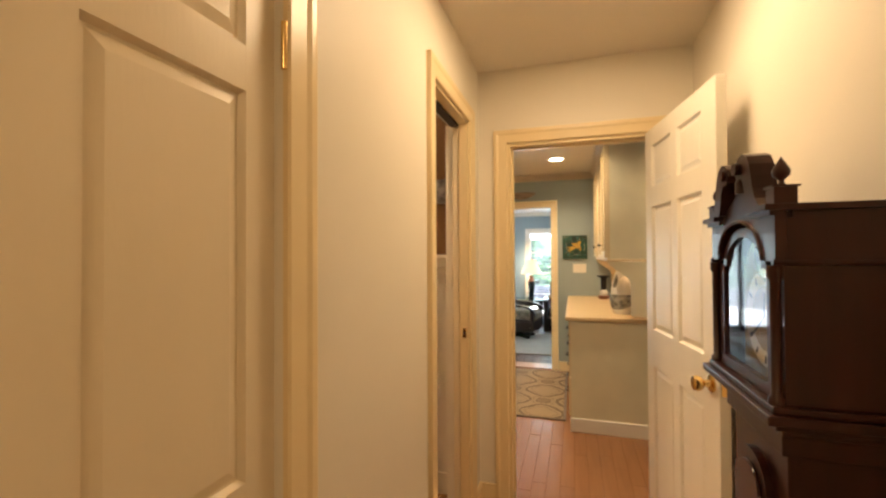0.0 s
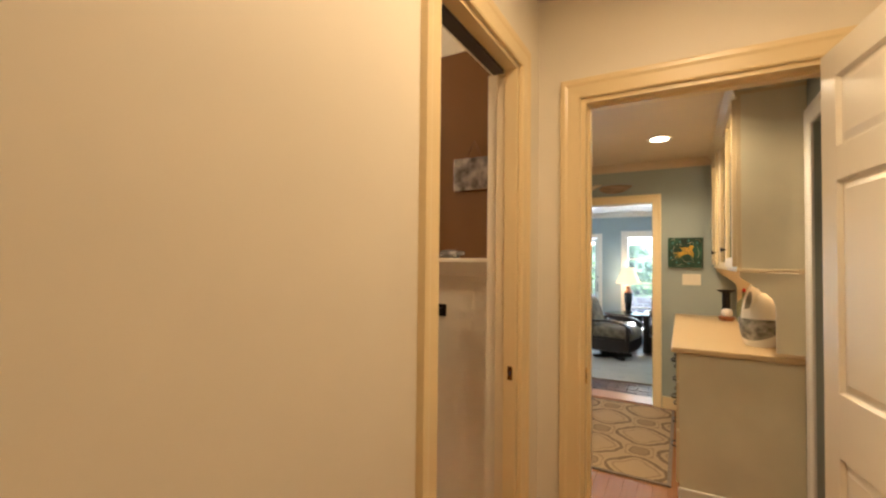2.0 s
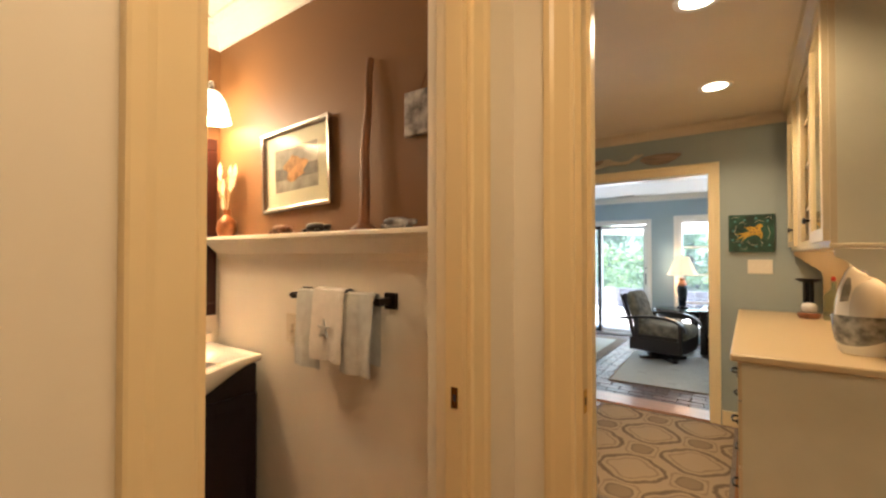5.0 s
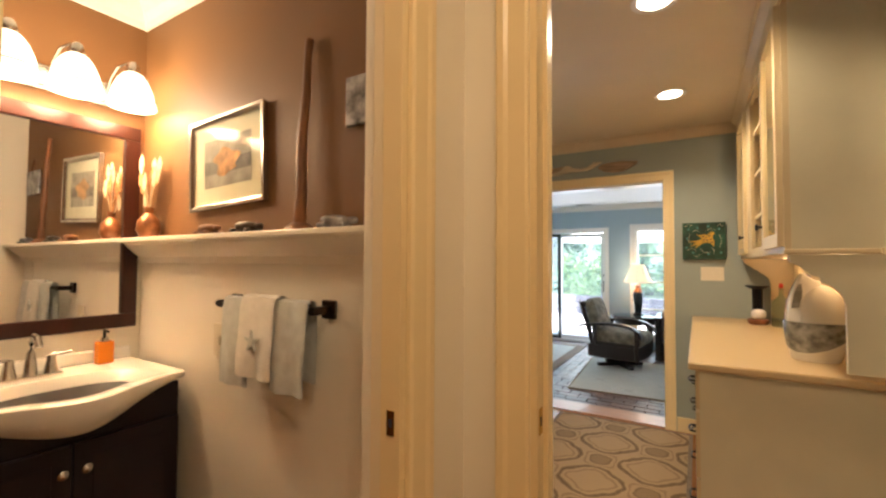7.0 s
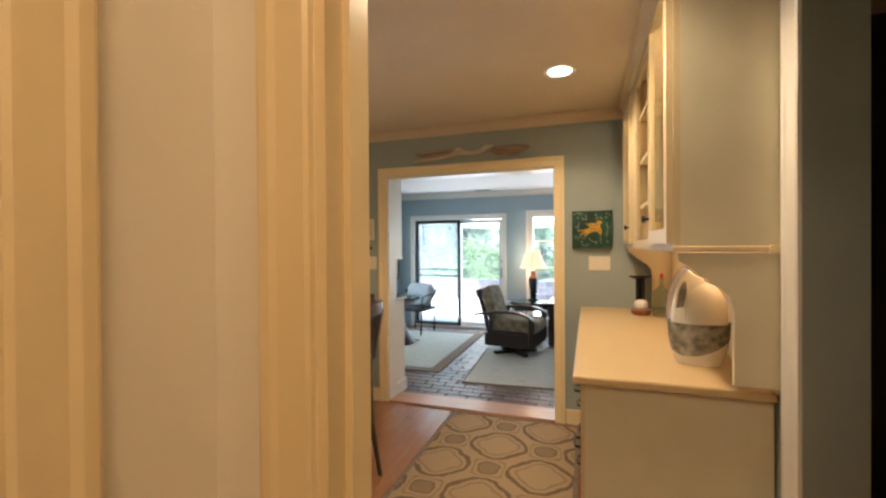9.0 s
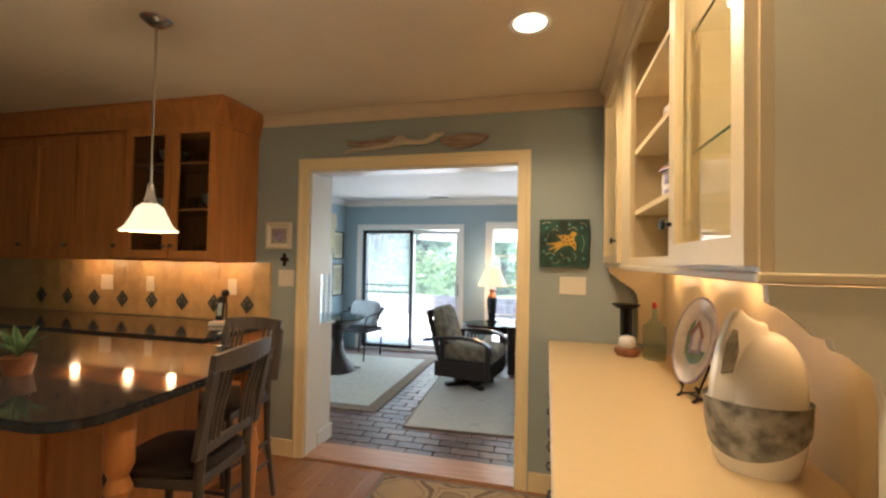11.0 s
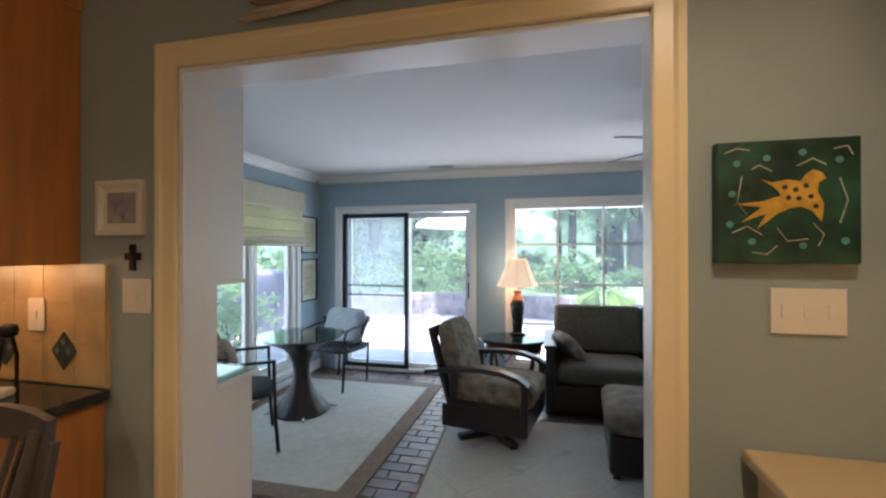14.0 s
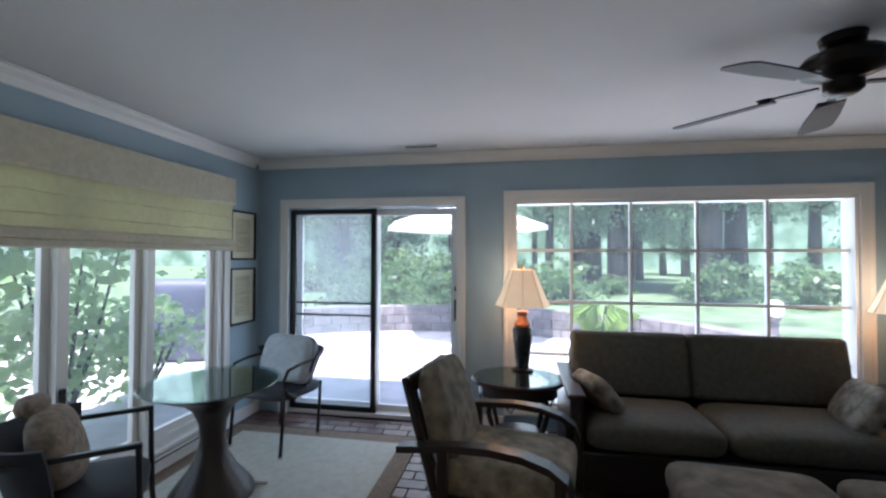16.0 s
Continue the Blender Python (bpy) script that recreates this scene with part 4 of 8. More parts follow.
def vanity():
    e = thing("vanity_cabinet", "black vanity cabinet with two doors under a white basin", "cabinet", -2.236, 2.235, 0)
    part("body", boxes((0.0, -0.318, 0.08, 0.415, 0.318, 0.855)), M_VAN, e)
    part("plinth", boxes((0.0, -0.29, 0.0, 0.38, 0.29, 0.08)), M_VAN, e)
    for a, c, ky in ((-0.314, -0.002, -0.030), (0.002, 0.314, 0.030)):
        d = part("door", rbox(0.4155, a, 0.10, 0.433, c, 0.735, 0.004), M_VAN, e)
        part("raised_panel", rbox(0.433, a + 0.05, 0.15, 0.437, c - 0.05, 0.685, 0.002), M_VAN, d)
        k = lathe(bmesh.new(), [(0, 0), (0.007, 0), (0.007, 0.012), (0.014, 0.018), (0.015, 0.025), (0.008, 0.032), (0, 0.033)], 16)
        k.transform(Matrix.Translation((0.433, ky, 0.655)) @ Matrix.Rotation(math.pi / 2, 4, "Y"))
        part("knob", k, M_NICKEL, d, smooth=True)

    # basin top: bowed front, a deep belly in the middle that runs out towards the corners
    b = bmesh.new()
    n = 40
    half = 0.325

    def front(v):
        return 0.435 + 0.125 * math.cos(math.pi * v / 2) ** 1.6 + 0.010 * math.cos(math.pi * v * 2)
    rows = []
    for z_, f_ in ((0, 0), (1, 1), (2, 2), (3, 3), (4, 4), (5, 5)):
        ring = []
        for k in range(n + 1):
            v = -1 + 2 * k / n
            belly = max(0.0, math.cos(math.pi * v * 0.52)) ** 1.3
            x = front(v)
            z = (0.862 - 0.085 * belly, 0.868 - 0.055 * belly, 0.872 - 0.02 * belly, 0.880, 0.892, 0.896)[z_]
            x -= (0.035 + 0.045 * belly, 0.012 + 0.012 * belly, 0.006, 0.0, 0.0, 0.006)[f_]
            ring.append(b.verts.new((x, v * half, z)))
        rows.append(ring)
    for f_, z in ((0.80, 0.894), (0.75, 0.885), (0.66, 0.85), (0.45, 0.80), (0.20, 0.785)):
        ring = []
        for k in range(n + 1):
            v = -1 + 2 * k / n
            ring.append(b.verts.new((0.27 + (front(v) - 0.27) * f_, v * half * (0.55 + 0.42 * f_) * min(1, f_ * 1.15), z)))
        rows.append(ring)
    for q, w in zip(rows, rows[1:]):
        for k in range(n):
            b.faces.new((q[k], q[k + 1], w[k + 1], w[k]))
    # rear half of the bowl
    back = []
    for f_, z in ((0.80, 0.894), (0.75, 0.885), (0.66, 0.85), (0.45, 0.80), (0.20, 0.785)):
        ring = []
        for k in range(n + 1):
            v = -1 + 2 * k / n
            ring.append(b.verts.new((0.27 - 0.13 * f_ * max(0.0, 1 - v * v) ** 0.5, v * half * (0.55 + 0.42 * f_) * min(1, f_ * 1.15), z)))
        back.append(ring)
    for q, w in zip(back, back[1:]):
        for k in range(n):
            b.faces.new((q[k + 1], q[k], w[k], w[k + 1]))
    for k0 in (0, n):
        for i_ in range(4):
            b.faces.new((rows[6 + i_][k0], back[i_][k0], back[i_ + 1][k0], rows[7 + i_][k0]))
    for k in range(n):
        b.faces.new((rows[10][k], rows[10][k + 1], back[4][k + 1], back[4][k]))
    deck = [b.verts.new((0.0, (-1 + 2 * k / n) * half, 0.896)) for k in range(n + 1)]
    for k in range(n):
        b.faces.new((back[0][k], back[0][k + 1], deck[k + 1], deck[k]))
    b.faces.new([rows[5][0], deck[0], back[0][0], rows[6][0]])
    b.faces.new([rows[5][n], rows[6][n], back[0][n], deck[n]])
    for k0, sy in ((0, -1), (n, 1)):
        low = b.verts.new((0.0, sy * half, 0.862))
        b.faces.new([rows[i_][k0] for i_ in range(6)] + [deck[k0], low])
    bmesh.ops.recalc_face_normals(b, faces=b.faces[:])
    part("basin", b, M_PORC, e, "white porcelain bowed basin", smooth=True)
    part("backsplash", rbox(0.0, -half, 0.8965, 0.020, half, 0.945, 0.006), M_PORC, e)
    f = thing("basin_faucet", "brushed nickel gooseneck faucet with two levers", "faucet", -2.125, 2.215, 0.8965)
    part("deck_plate", rbox(-0.026, -0.085, 0, 0.026, 0.085, 0.012, 0.005), M_NICKEL, f)
    p = tube(bmesh.new(), [(0, 0, 0.01), (0, 0, 0.05), (0, 0, 0.085), (0.006, 0, 0.125), (0.030, 0, 0.150), (0.058, 0, 0.145), (0.072, 0, 0.115)], [0.020, 0.017, 0.012, 0.010, 0.010, 0.010, 0.012], 14)
    part("spout", p, M_NICKEL, f, smooth=True)
    for dy in (-0.055, 0.055):
        h = lathe(bmesh.new(), [(0, 0.01), (0.022, 0.01), (0.020, 0.02), (0.013, 0.055), (0.014, 0.065), (0.010, 0.072), (0, 0.074)], 18, (0.0, dy, 0))
        hd = part("tap", h, M_NICKEL, f, smooth=True)
        part("lever", rod(bmesh.new(), (0, dy, 0.070), (0.020, dy + (0.055 if dy > 0 else -0.055), 0.078), 0.006, 0.005), M_NICKEL, hd, smooth=True)


vanity()
sp = thing("soap_dispenser", "clear pump bottle of orange soap on the basin", "bottle", -2.175, 2.448, 0.8965)
part("bottle", rbox(-0.022, -0.028, 0, 0.022, 0.028, 0.088, 0.006), M_SOAP, sp)
part("collar", lathe(bmesh.new(), [(0, 0.088), (0.014, 0.088), (0.013, 0.102), (0, 0.103)], 14), M_NICKEL, sp, smooth=True)
_b = lathe(bmesh.new(), [(0, 0.102), (0.005, 0.103), (0.005, 0.128), (0, 0.129)], 12)
rod(_b, (-0.006, 0, 0.130), (0.034, 0, 0.128), 0.0045)
part("pump", _b, M_BLACK, sp, "black pump head", smooth=True)

tb = thing("towel_bar", "oil rubbed bronze towel bar on the white wall", "towel bar", -1.285, 2.597, 1.165)
part("bar", rod(bmesh.new(), (-0.255, -0.068, 0), (0.225, -0.068, 0), 0.008), M_BRONZE, tb, smooth=True)
for dx in (-0.235, 0.215):
    _b = rbox(dx - 0.028, -0.012, -0.028, dx + 0.028, 0, 0.028, 0.004)
    rbox(dx - 0.012, -0.075, -0.012, dx + 0.012, -0.01, 0.012, 0.003, bm=_b)
    part("bracket", _b, M_BRONZE, tb)


def towel(label, x0, x1, z0, material, d, motif=False, seed=0):
    """A folded cloth hung over the bar."""
    e = thing("towel", label, "towel", 0, 2.529, 1.165)
    b = bmesh.new()
    w = x1 - x0
    cols = 14
    path = [(d, z0 - 1.165 + 0.03), (d, -0.1), (d, 0), (d * 0.7, 0.007 + d * 0.8), (0, 0.010 + d), (-d * 0.7, 0.007 + d * 0.8), (-d - 0.002, 0), (-d - 0.008, -0.1), (-d - 0.014, (z0 - 1.165) * 0.7), (-d - 0.012, z0 - 1.165)]
    grids = []
    for off in (0.0, 0.006):
        g = []
        for yy, zz in path:
            row = []
            for k in range(cols + 1):
                u = k / cols
                wob = 0.006 * math.sin(u * 9 + seed) * min(1, abs(zz) * 6) + 0.004 * noise.noise(Vector((u * 3 + seed, zz * 5, seed)))
                s = 1 + 0.06 * min(1, abs(zz) * 4)
                sg = 1 if yy < 0 else -1
                row.append(b.verts.new((x0 + w / 2 + (u - 0.5) * w * s, yy - off * sg * (1 if abs(yy) > 0.001 else 0) + wob, zz + (off if abs(yy) <= d * 0.8 else 0))))
            g.append(row)
        grids.append(g)
    for g in grids:
        for r, q in zip(g, g[1:]):
            for k in range(cols):
                b.faces.new((r[k], r[k + 1], q[k + 1], q[k]))
    part("cloth", b, material, e, smooth=True)
    if motif:
        s = bmesh.new()
        cx, cz, y = x0 + w / 2, -0.10, -d - 0.022
        pts = []
        for k in range(10):
            a = math.pi / 2 + 2 * math.pi * k / 10
            r = 0.034 if k % 2 == 0 else 0.011
            pts.append((cx + r * math.cos(a), cz + r * math.sin(a)))
        flat(s, pts, (y - 0.003, y + 0.004))
        part("starfish_applique", s, M_TOWELB, e)
    return e


towel("pale blue hand towel folded over the bar", -1.47, -1.33, 0.915, M_TOWELB, 0.014, seed=1)
towel("pale blue hand towel hanging beside the white one", -1.22, -1.075, 0.925, M_TOWELB, 0.014, seed=2)
towel("white towel with a starfish over the blue ones", -1.365, -1.205, 0.955, M_TOWELW, 0.024, True, seed=3)

stf = thing("wooden_staff", "gnarled brown wooden stick leaning on the wall", "decoration", -1.165, 2.555, 1.402)
_b = tube(bmesh.new(), [(0, 0, 0.0), (0.004, 0.003, 0.12), (-0.004, 0.008, 0.28), (0.006, 0.014, 0.42), (0.002, 0.022, 0.55), (0.004, 0.026, 0.60)], [0.020, 0.017, 0.016, 0.014, 0.012, 0.014], 10)
part("stick", _b, M_STAFF, stf, smooth=True)
part("foot", lathe(bmesh.new(), [(0, 0), (0.045, 0), (0.04, 0.012), (0.022, 0.025), (0, 0.027)], 16), M_STAFF, stf, smooth=True)
plq = thing("pewter_plaque", "hammered pewter plaque hung by a leather cord", "decoration", -0.905, 2.592, 1.775)
_b = rbox(-0.10, -0.012, -0.072, 0.10, 0, 0.072, 0.004)
part("plate", _b, M_PEWTER, plq)
part("cord", tube(bmesh.new(), [(-0.035, -0.008, 0.07), (-0.018, -0.006, 0.11), (0, -0.004, 0.145), (0.018, -0.006, 0.11), (0.035, -0.008, 0.07)], 0.003, 6), M_STAFF, plq)
for _i, (_x, _l) in enumerate(((-1.62, "small brown carved turtle on the shelf"), (-1.40, "dark carved turtle on the shelf"), (-1.00, "pale stone turtle on the shelf"))):
    t_ = thing("carved_turtle", _l, "figurine", _x, 2.54, 1.402, 10 * _i)
    _b = bmesh.new()
    cushion(_b, 0, 0, 0.020, 0.042, 0.030, 0.018, 0.9, 1.0)
    part("shell", _b, (M_STAFF, M_ESP, M_PEWTER)[_i], t_, smooth=True)
    _b = bmesh.new()
    cushion(_b, 0.052, 0, 0.022, 0.016, 0.011, 0.010, 0.9, 1.0)
    part("head", _b, (M_STAFF, M_ESP, M_PEWTER)[_i], t_, smooth=True)
    for sx_, sy_ in ((0.03, 0.028), (0.03, -0.028), (-0.03, 0.028), (-0.03, -0.028)):
        part("flipper", cushion(bmesh.new(), sx_, sy_, 0.007, 0.012, 0.010, 0.007, 0.9, 1.0, seg=10), (M_STAFF, M_ESP, M_PEWTER)[_i], t_, smooth=True)
vs = thing("dried_flower_vase", "copper vase of dried leaves by the mirror", "vase", -2.06, 2.545, 1.402)
part("vase", lathe(bmesh.new(), [(0, 0), (0.03, 0), (0.045, 0.03), (0.040, 0.07), (0.016, 0.10), (0.018, 0.125), (0.012, 0.125), (0, 0.10)], 20), M_COPPER, vs, smooth=True)
for _k in range(12):
    _a, _h = random.uniform(0, 6.28), random.uniform(0.17, 0.33)
    _dx, _dy = 0.05 * math.cos(_a), 0.025 * math.sin(_a)
    _b = bmesh.new()
    tube(_b, [(0, 0, 0.10), (_dx * 0.4, _dy * 0.4, _h * 0.7), (_dx, _dy, _h)], 0.0015, 5)
    flat(_b, [(_dx - 0.018, _h - 0.03), (_dx, _h - 0.045), (_dx + 0.020, _h), (_dx + 0.004, _h + 0.035), (_dx - 0.020, _h + 0.008)], (_dy, _dy + 0.002))
    part("dried_stem", _b, M_DRIFT2 if _k % 3 else M_ARTO, vs)


def plate(name, label, m, n=2, w=0.075, h=0.118, material=None):
    e = new(name)
    e.matrix_world = m
    tagged(e, label, "switch plate")
    part("plate", rbox(-w / 2, -0.006, -h / 2, w / 2, 0, h / 2, 0.002), material or M_PLASTIC, e)
    for k in range(n):
        x = (k - (n - 1) / 2) * 0.046
        part("toggle", rbox(x - 0.008, -0.011, -0.016, x + 0.008, -0.005, 0.016, 0.001), material or M_PLASTIC, e)
    return e


plate("outlet_plate", "ivory outlet plate on the white wainscot", pose(-1.625, 2.598, 1.02), 1, 0.075, 0.12)
plate("switch_plate", "white double switch plate by the washroom door", pose(-0.85, 2.598, 1.24), 2, 0.12, 0.12, M_WC)

# ---- kitchen: pale hutch along the near right wall ----
def cab_knob(parent, x, y, z, axis, material=None):
    b = lathe(bmesh.new(), [(0, 0), (0.006, 0), (0.006, 0.012), (0.015, 0.018), (0.014, 0.026), (0, 0.029)], 14)
    rot = {"-x": Matrix.Rotation(-math.pi / 2, 4, "Y"), "-y": Matrix.Rotation(math.pi / 2, 4, "X"), "+x": Matrix.Rotation(math.pi / 2, 4, "Y")}[axis]
    b.transform(Matrix.Translation((x, y, z)) @ rot)
    return part("knob", b, material or M_BLACK, parent, smooth=True)


def shaker(parent, name, x, y0, y1, z0, z1, material, st=0.055, glass=None, t=0.02, axis="x"):
    """A framed front on the plane x, facing -x (or on y facing -y when axis is y)."""
    def bx(bm, a, u0, w0, c, u1, w1):
        return box(bm, a, u0, w0, c, u1, w1) if axis == "x" else box(bm, u0, a, w0, u1, c, w1)
    b = bmesh.new()
    bx(b, x - t, y0, z0, x, y0 + st, z1), bx(b, x - t, y1 - st, z0, x, y1, z1)
    bx(b, x - t, y0 + st, z0, x, y1 - st, z0 + st), bx(b, x - t, y0 + st, z1 - st, x, y1 - st, z1)
    d = part(name, b, material, parent)
    g = bmesh.new()
    if glass:
        c = [(x - t * 0.5, y0 + st, z0 + st), (x - t * 0.5, y1 - st, z0 + st), (x - t * 0.5, y1 - st, z1 - st), (x - t * 0.5, y0 + st, z1 - st)]
        g.faces.new([g.verts.new(p if axis == "x" else (p[1], p[0], p[2])) for p in c])
        part("pane", g, glass, d, "clear cabinet glass")
    else:
        bx(g, x - t * 0.45, y0 + st, z0 + st, x - 0.002, y1 - st, z1 - st)
        part("panel", g, material, d)
    return d


UZ0, UZ1 = 1.345, 2.30
up = thing("hutch_upper_cabinet", "ivory upper cabinet with glass doors and open shelves", "cabinet")
Y0, YA, YB, Y1 = 3.655, 4.11, 4.80, 5.44
part("side_panel", boxes((0.17, Y0, UZ0 + 0.012, 0.445, Y0 + 0.018, UZ1)), M_CABG, up, "grey green end panel")
part("side_panel", boxes((0.17, Y1 - 0.018, UZ0 + 0.012, 0.445, Y1, UZ1)), M_CABW, up)
for _y in (YA, YB):
    part("divider", boxes((0.17, _y - 0.009, UZ0 + 0.02, 0.44, _y + 0.009, UZ1)), M_CABW, up)
part("back_panel", boxes((0.432, Y0 + 0.018, UZ0 + 0.012, 0.445, Y1 - 0.018, UZ1)), M_CABW, up)
part("bottom_panel", rbox(0.145, Y0 - 0.006, UZ0, 0.446, Y1 + 0.004, UZ0 + 0.018, 0.004), M_CABW, up)
part("top_panel", boxes((0.15, Y0, UZ1, 0.446, Y1, UZ1 + 0.018)), M_CABW, up)
_st = ((Y0, Y0 + 0.04), (YA - 0.05, YA + 0.028), (YB - 0.045, YB + 0.17), (Y1 - 0.04, Y1))
_b = bmesh.new()
for a, c in _st:
    box(_b, 0.150, a, UZ0 + 0.0182, 0.1695, c, UZ1)
for (a0, c0), (a1, c1) in zip(_st, _st[1:]):
    box(_b, 0.150, c0, UZ1 - 0.05, 0.1695, a1, UZ1)
    box(_b, 0.150, c0, UZ0 + 0.0182, 0.1695, a1, UZ0 + 0.05)
part("face_frame", _b, M_CABW, up)
_d = shaker(up, "glass_door", 0.149, Y0 + 0.005, YA - 0.012, UZ0 + 0.028, UZ1 - 0.02, M_CABW, 0.05, M_CABGLASS)
cab_knob(_d, 0.129, YA - 0.035, UZ0 + 0.13, "-x")
_d = shaker(up, "glass_door", 0.149, YB + 0.15, Y1 - 0.012, UZ0 + 0.028, UZ1 - 0.02, M_CABW, 0.036, M_HUTG)
cab_knob(_d, 0.129, YB + 0.175, UZ0 + 0.13, "-x")
for _z in (1.58, 1.83, 2.08):
    part("shelf", boxes((0.172, YA + 0.010, _z - 0.009, 0.43, YB - 0.010, _z + 0.009)), M_CABW, up)
for _z in (1.66, 1.98):
    for a, c in ((Y0 + 0.02, YA - 0.01), (YB + 0.01, Y1 - 0.02)):
        gs_ = part("glass_shelf", boxes((0.19, a, _z, 0.43, c, _z + 0.006)), M_HUTG, up, "thin green edged glass shelf")
        gs_.visible_shadow = False
        part("shelf_edge", boxes((0.1865, a, _z, 0.1895, c, _z + 0.006)), M_GEDGE, gs_, "dark green glass edge")
crown("trim_crown_hutch", ((0.152, 3.63), (0.152, 5.44), (-1, 0)), KC - 0.002, 0.085, 0.06, M_CABW, "ivory crown over the hutch")
structure("trim_hutch_fascia", boxes((0.152, 3.655, UZ1 + 0.019, 0.446, 5.45, KC - 0.004)), M_CABG, "painted panel above the hutch")


def bracket(parent, y0, y1, xo):
    pts = [(0.445, 0.93), (0.445, 1.343), (0.16, 1.343), (0.163, 1.315), (0.19, 1.300), (0.205, 1.285), (0.225, 1.265), (0.245, 1.262), (0.250, 1.245), (0.275, 1.235), (0.305, 1.205), (0.315, 1.16), (0.315, 0.93)]
    b = bmesh.new()
    flat(b, pts, (y0, y1))
    return part("bracket", b, M_CABW if xo else M_CABG, parent, "curved sawn bracket")


bracket(up, Y0, Y0 + 0.018, 0)
bracket(up, Y1 - 0.018, Y1, 1)
_y = Y0 + 0.02
while _y < Y1 - 0.06:
    part("bead_board", boxes((0.438, _y, 0.906, 0.444, _y + 0.0502, UZ0)), M_CABW, up)
    _y += 0.0505
part("batten", rbox(0.405, Y0 - 0.012, UZ0 - 0.005, 0.447, Y0 - 0.001, UZ0 + 0.02, 0.003), M_CABW, up)
wt = thing("worktop", "cream solid worktop along the hutch", "counter")
part("slab", rbox(-0.165, 3.700, 0.872, 0.446, 5.506, 0.905, 0.008, 3), M_TOP, wt)
lowc = thing("base_cabinet", "ivory base cabinet with drawers and black pulls", "cabinet")
part("body", boxes((-0.120, 3.74, 0.095, 0.444, 5.50, 0.870)), M_CABW, lowc)
part("end_panel", boxes((-0.125, 3.728, 0.0, 0.444, 3.740, 0.870)), M_CABG, lowc, "grey green painted end panel")
part("end_baseboard", rbox(-0.130, 3.712, 0, 0.444, 3.727, 0.105, 0.004), M_WHITE, lowc)
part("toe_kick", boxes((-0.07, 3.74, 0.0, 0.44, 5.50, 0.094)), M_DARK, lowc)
for a, c in ((3.76, 4.62), (4.64, 5.49)):
    for z0, z1 in ((0.70, 0.86), (0.42, 0.69), (0.11, 0.41)):
        f_ = part("drawer", boxes((-0.139, a, z0, -0.121, c, z1)), M_CABW, lowc, bevel=0.003)
        for yy in (a + 0.2, c - 0.2):
            p_ = bmesh.new()
            tube(p_, [(-0.139, yy - 0.045, (z0 + z1) / 2), (-0.162, yy - 0.040, (z0 + z1) / 2), (-0.168, yy, (z0 + z1) / 2), (-0.162, yy + 0.040, (z0 + z1) / 2), (-0.139, yy + 0.045, (z0 + z1) / 2)], 0.005, 8)
            part("pull", p_, M_BLACK, f_, "black bail pull", smooth=True)

# worktop things
jug = thing("ceramic_hen_basket", "white and grey glazed ceramic basket on the worktop", "pottery", 0.297, 4.02, 0.905)
part("bowl", lathe(bmesh.new(), [(0, 0), (0.076, 0), (0.084, 0.012), (0.094, 0.05), (0.103, 0.10), (0.106, 0.150), (0.098, 0.150), (0.094, 0.10), (0.07, 0.012), (0, 0.010)], 36, sx=1.0, sy=0.80), M_PORC, jug, smooth=True)
_b = bmesh.new()
_g = []
for _k in range(49):
    _a = 2 * math.pi * _k / 48
    _lo = 0.088 - 0.052 * math.cos(_a - math.radians(232))
    _row = []
    for _q in range(7):
        _z = _lo + (0.162 - _lo) * _q / 6
        _r = (0.084 + (_z - 0.012) * 0.263 if _z < 0.05 else 0.094 + (_z - 0.05) * 0.18 if _z < 0.10 else 0.103 + (_z - 0.10) * 0.06) + 0.0022
        _row.append(_b.verts.new((_r * math.cos(_a), 0.80 * _r * math.sin(_a), _z)))
    _g.append(_row)
for _p, _n2 in zip(_g, _g[1:]):
    for _q in range(6):
        _b.faces.new((_p[_q], _n2[_q], _n2[_q + 1], _p[_q + 1]))
part("glaze_band", _b, M_GREYG, jug, "grey poured glaze", smooth=True)
_b = cushion(bmesh.new(), 0.022, 0, 0.150, 0.078, 0.062, 0.168, 0.95, 1.0)
bmesh.ops.bisect_plane(_b, geom=_b.verts[:] + _b.edges[:] + _b.faces[:], plane_co=(0, 0, 0.148), plane_no=(0, 0, 1), clear_inner=True)
part("back", _b, M_PORC, jug, "white glazed rounded back", smooth=True)
_b = flat(bmesh.new(), [(-0.098, 0.146), (-0.092, 0.215), (-0.080, 0.280), (-0.062, 0.335), (-0.048, 0.362), (-0.036, 0.368), (-0.022, 0.350), (0.004, 0.336), (0.016, 0.338), (0.020, 0.312), (-0.004, 0.288), (-0.018, 0.230), (-0.010, 0.150)], (-0.020, 0.020))
bmesh.ops.bevel(_b, geom=_b.edges[:], offset=0.008, segments=3, profile=0.5, affect="EDGES")
part("spout", _b, M_PORC, jug, "white glazed pointed handle", smooth=True)
_b = flat(bmesh.new(), [(-0.082, 0.215), (-0.070, 0.285), (-0.056, 0.320), (-0.046, 0.318), (-0.044, 0.27), (-0.056, 0.220)], (-0.0225, -0.0200))
part("glaze_patch", _b, M_GREYG, jug)

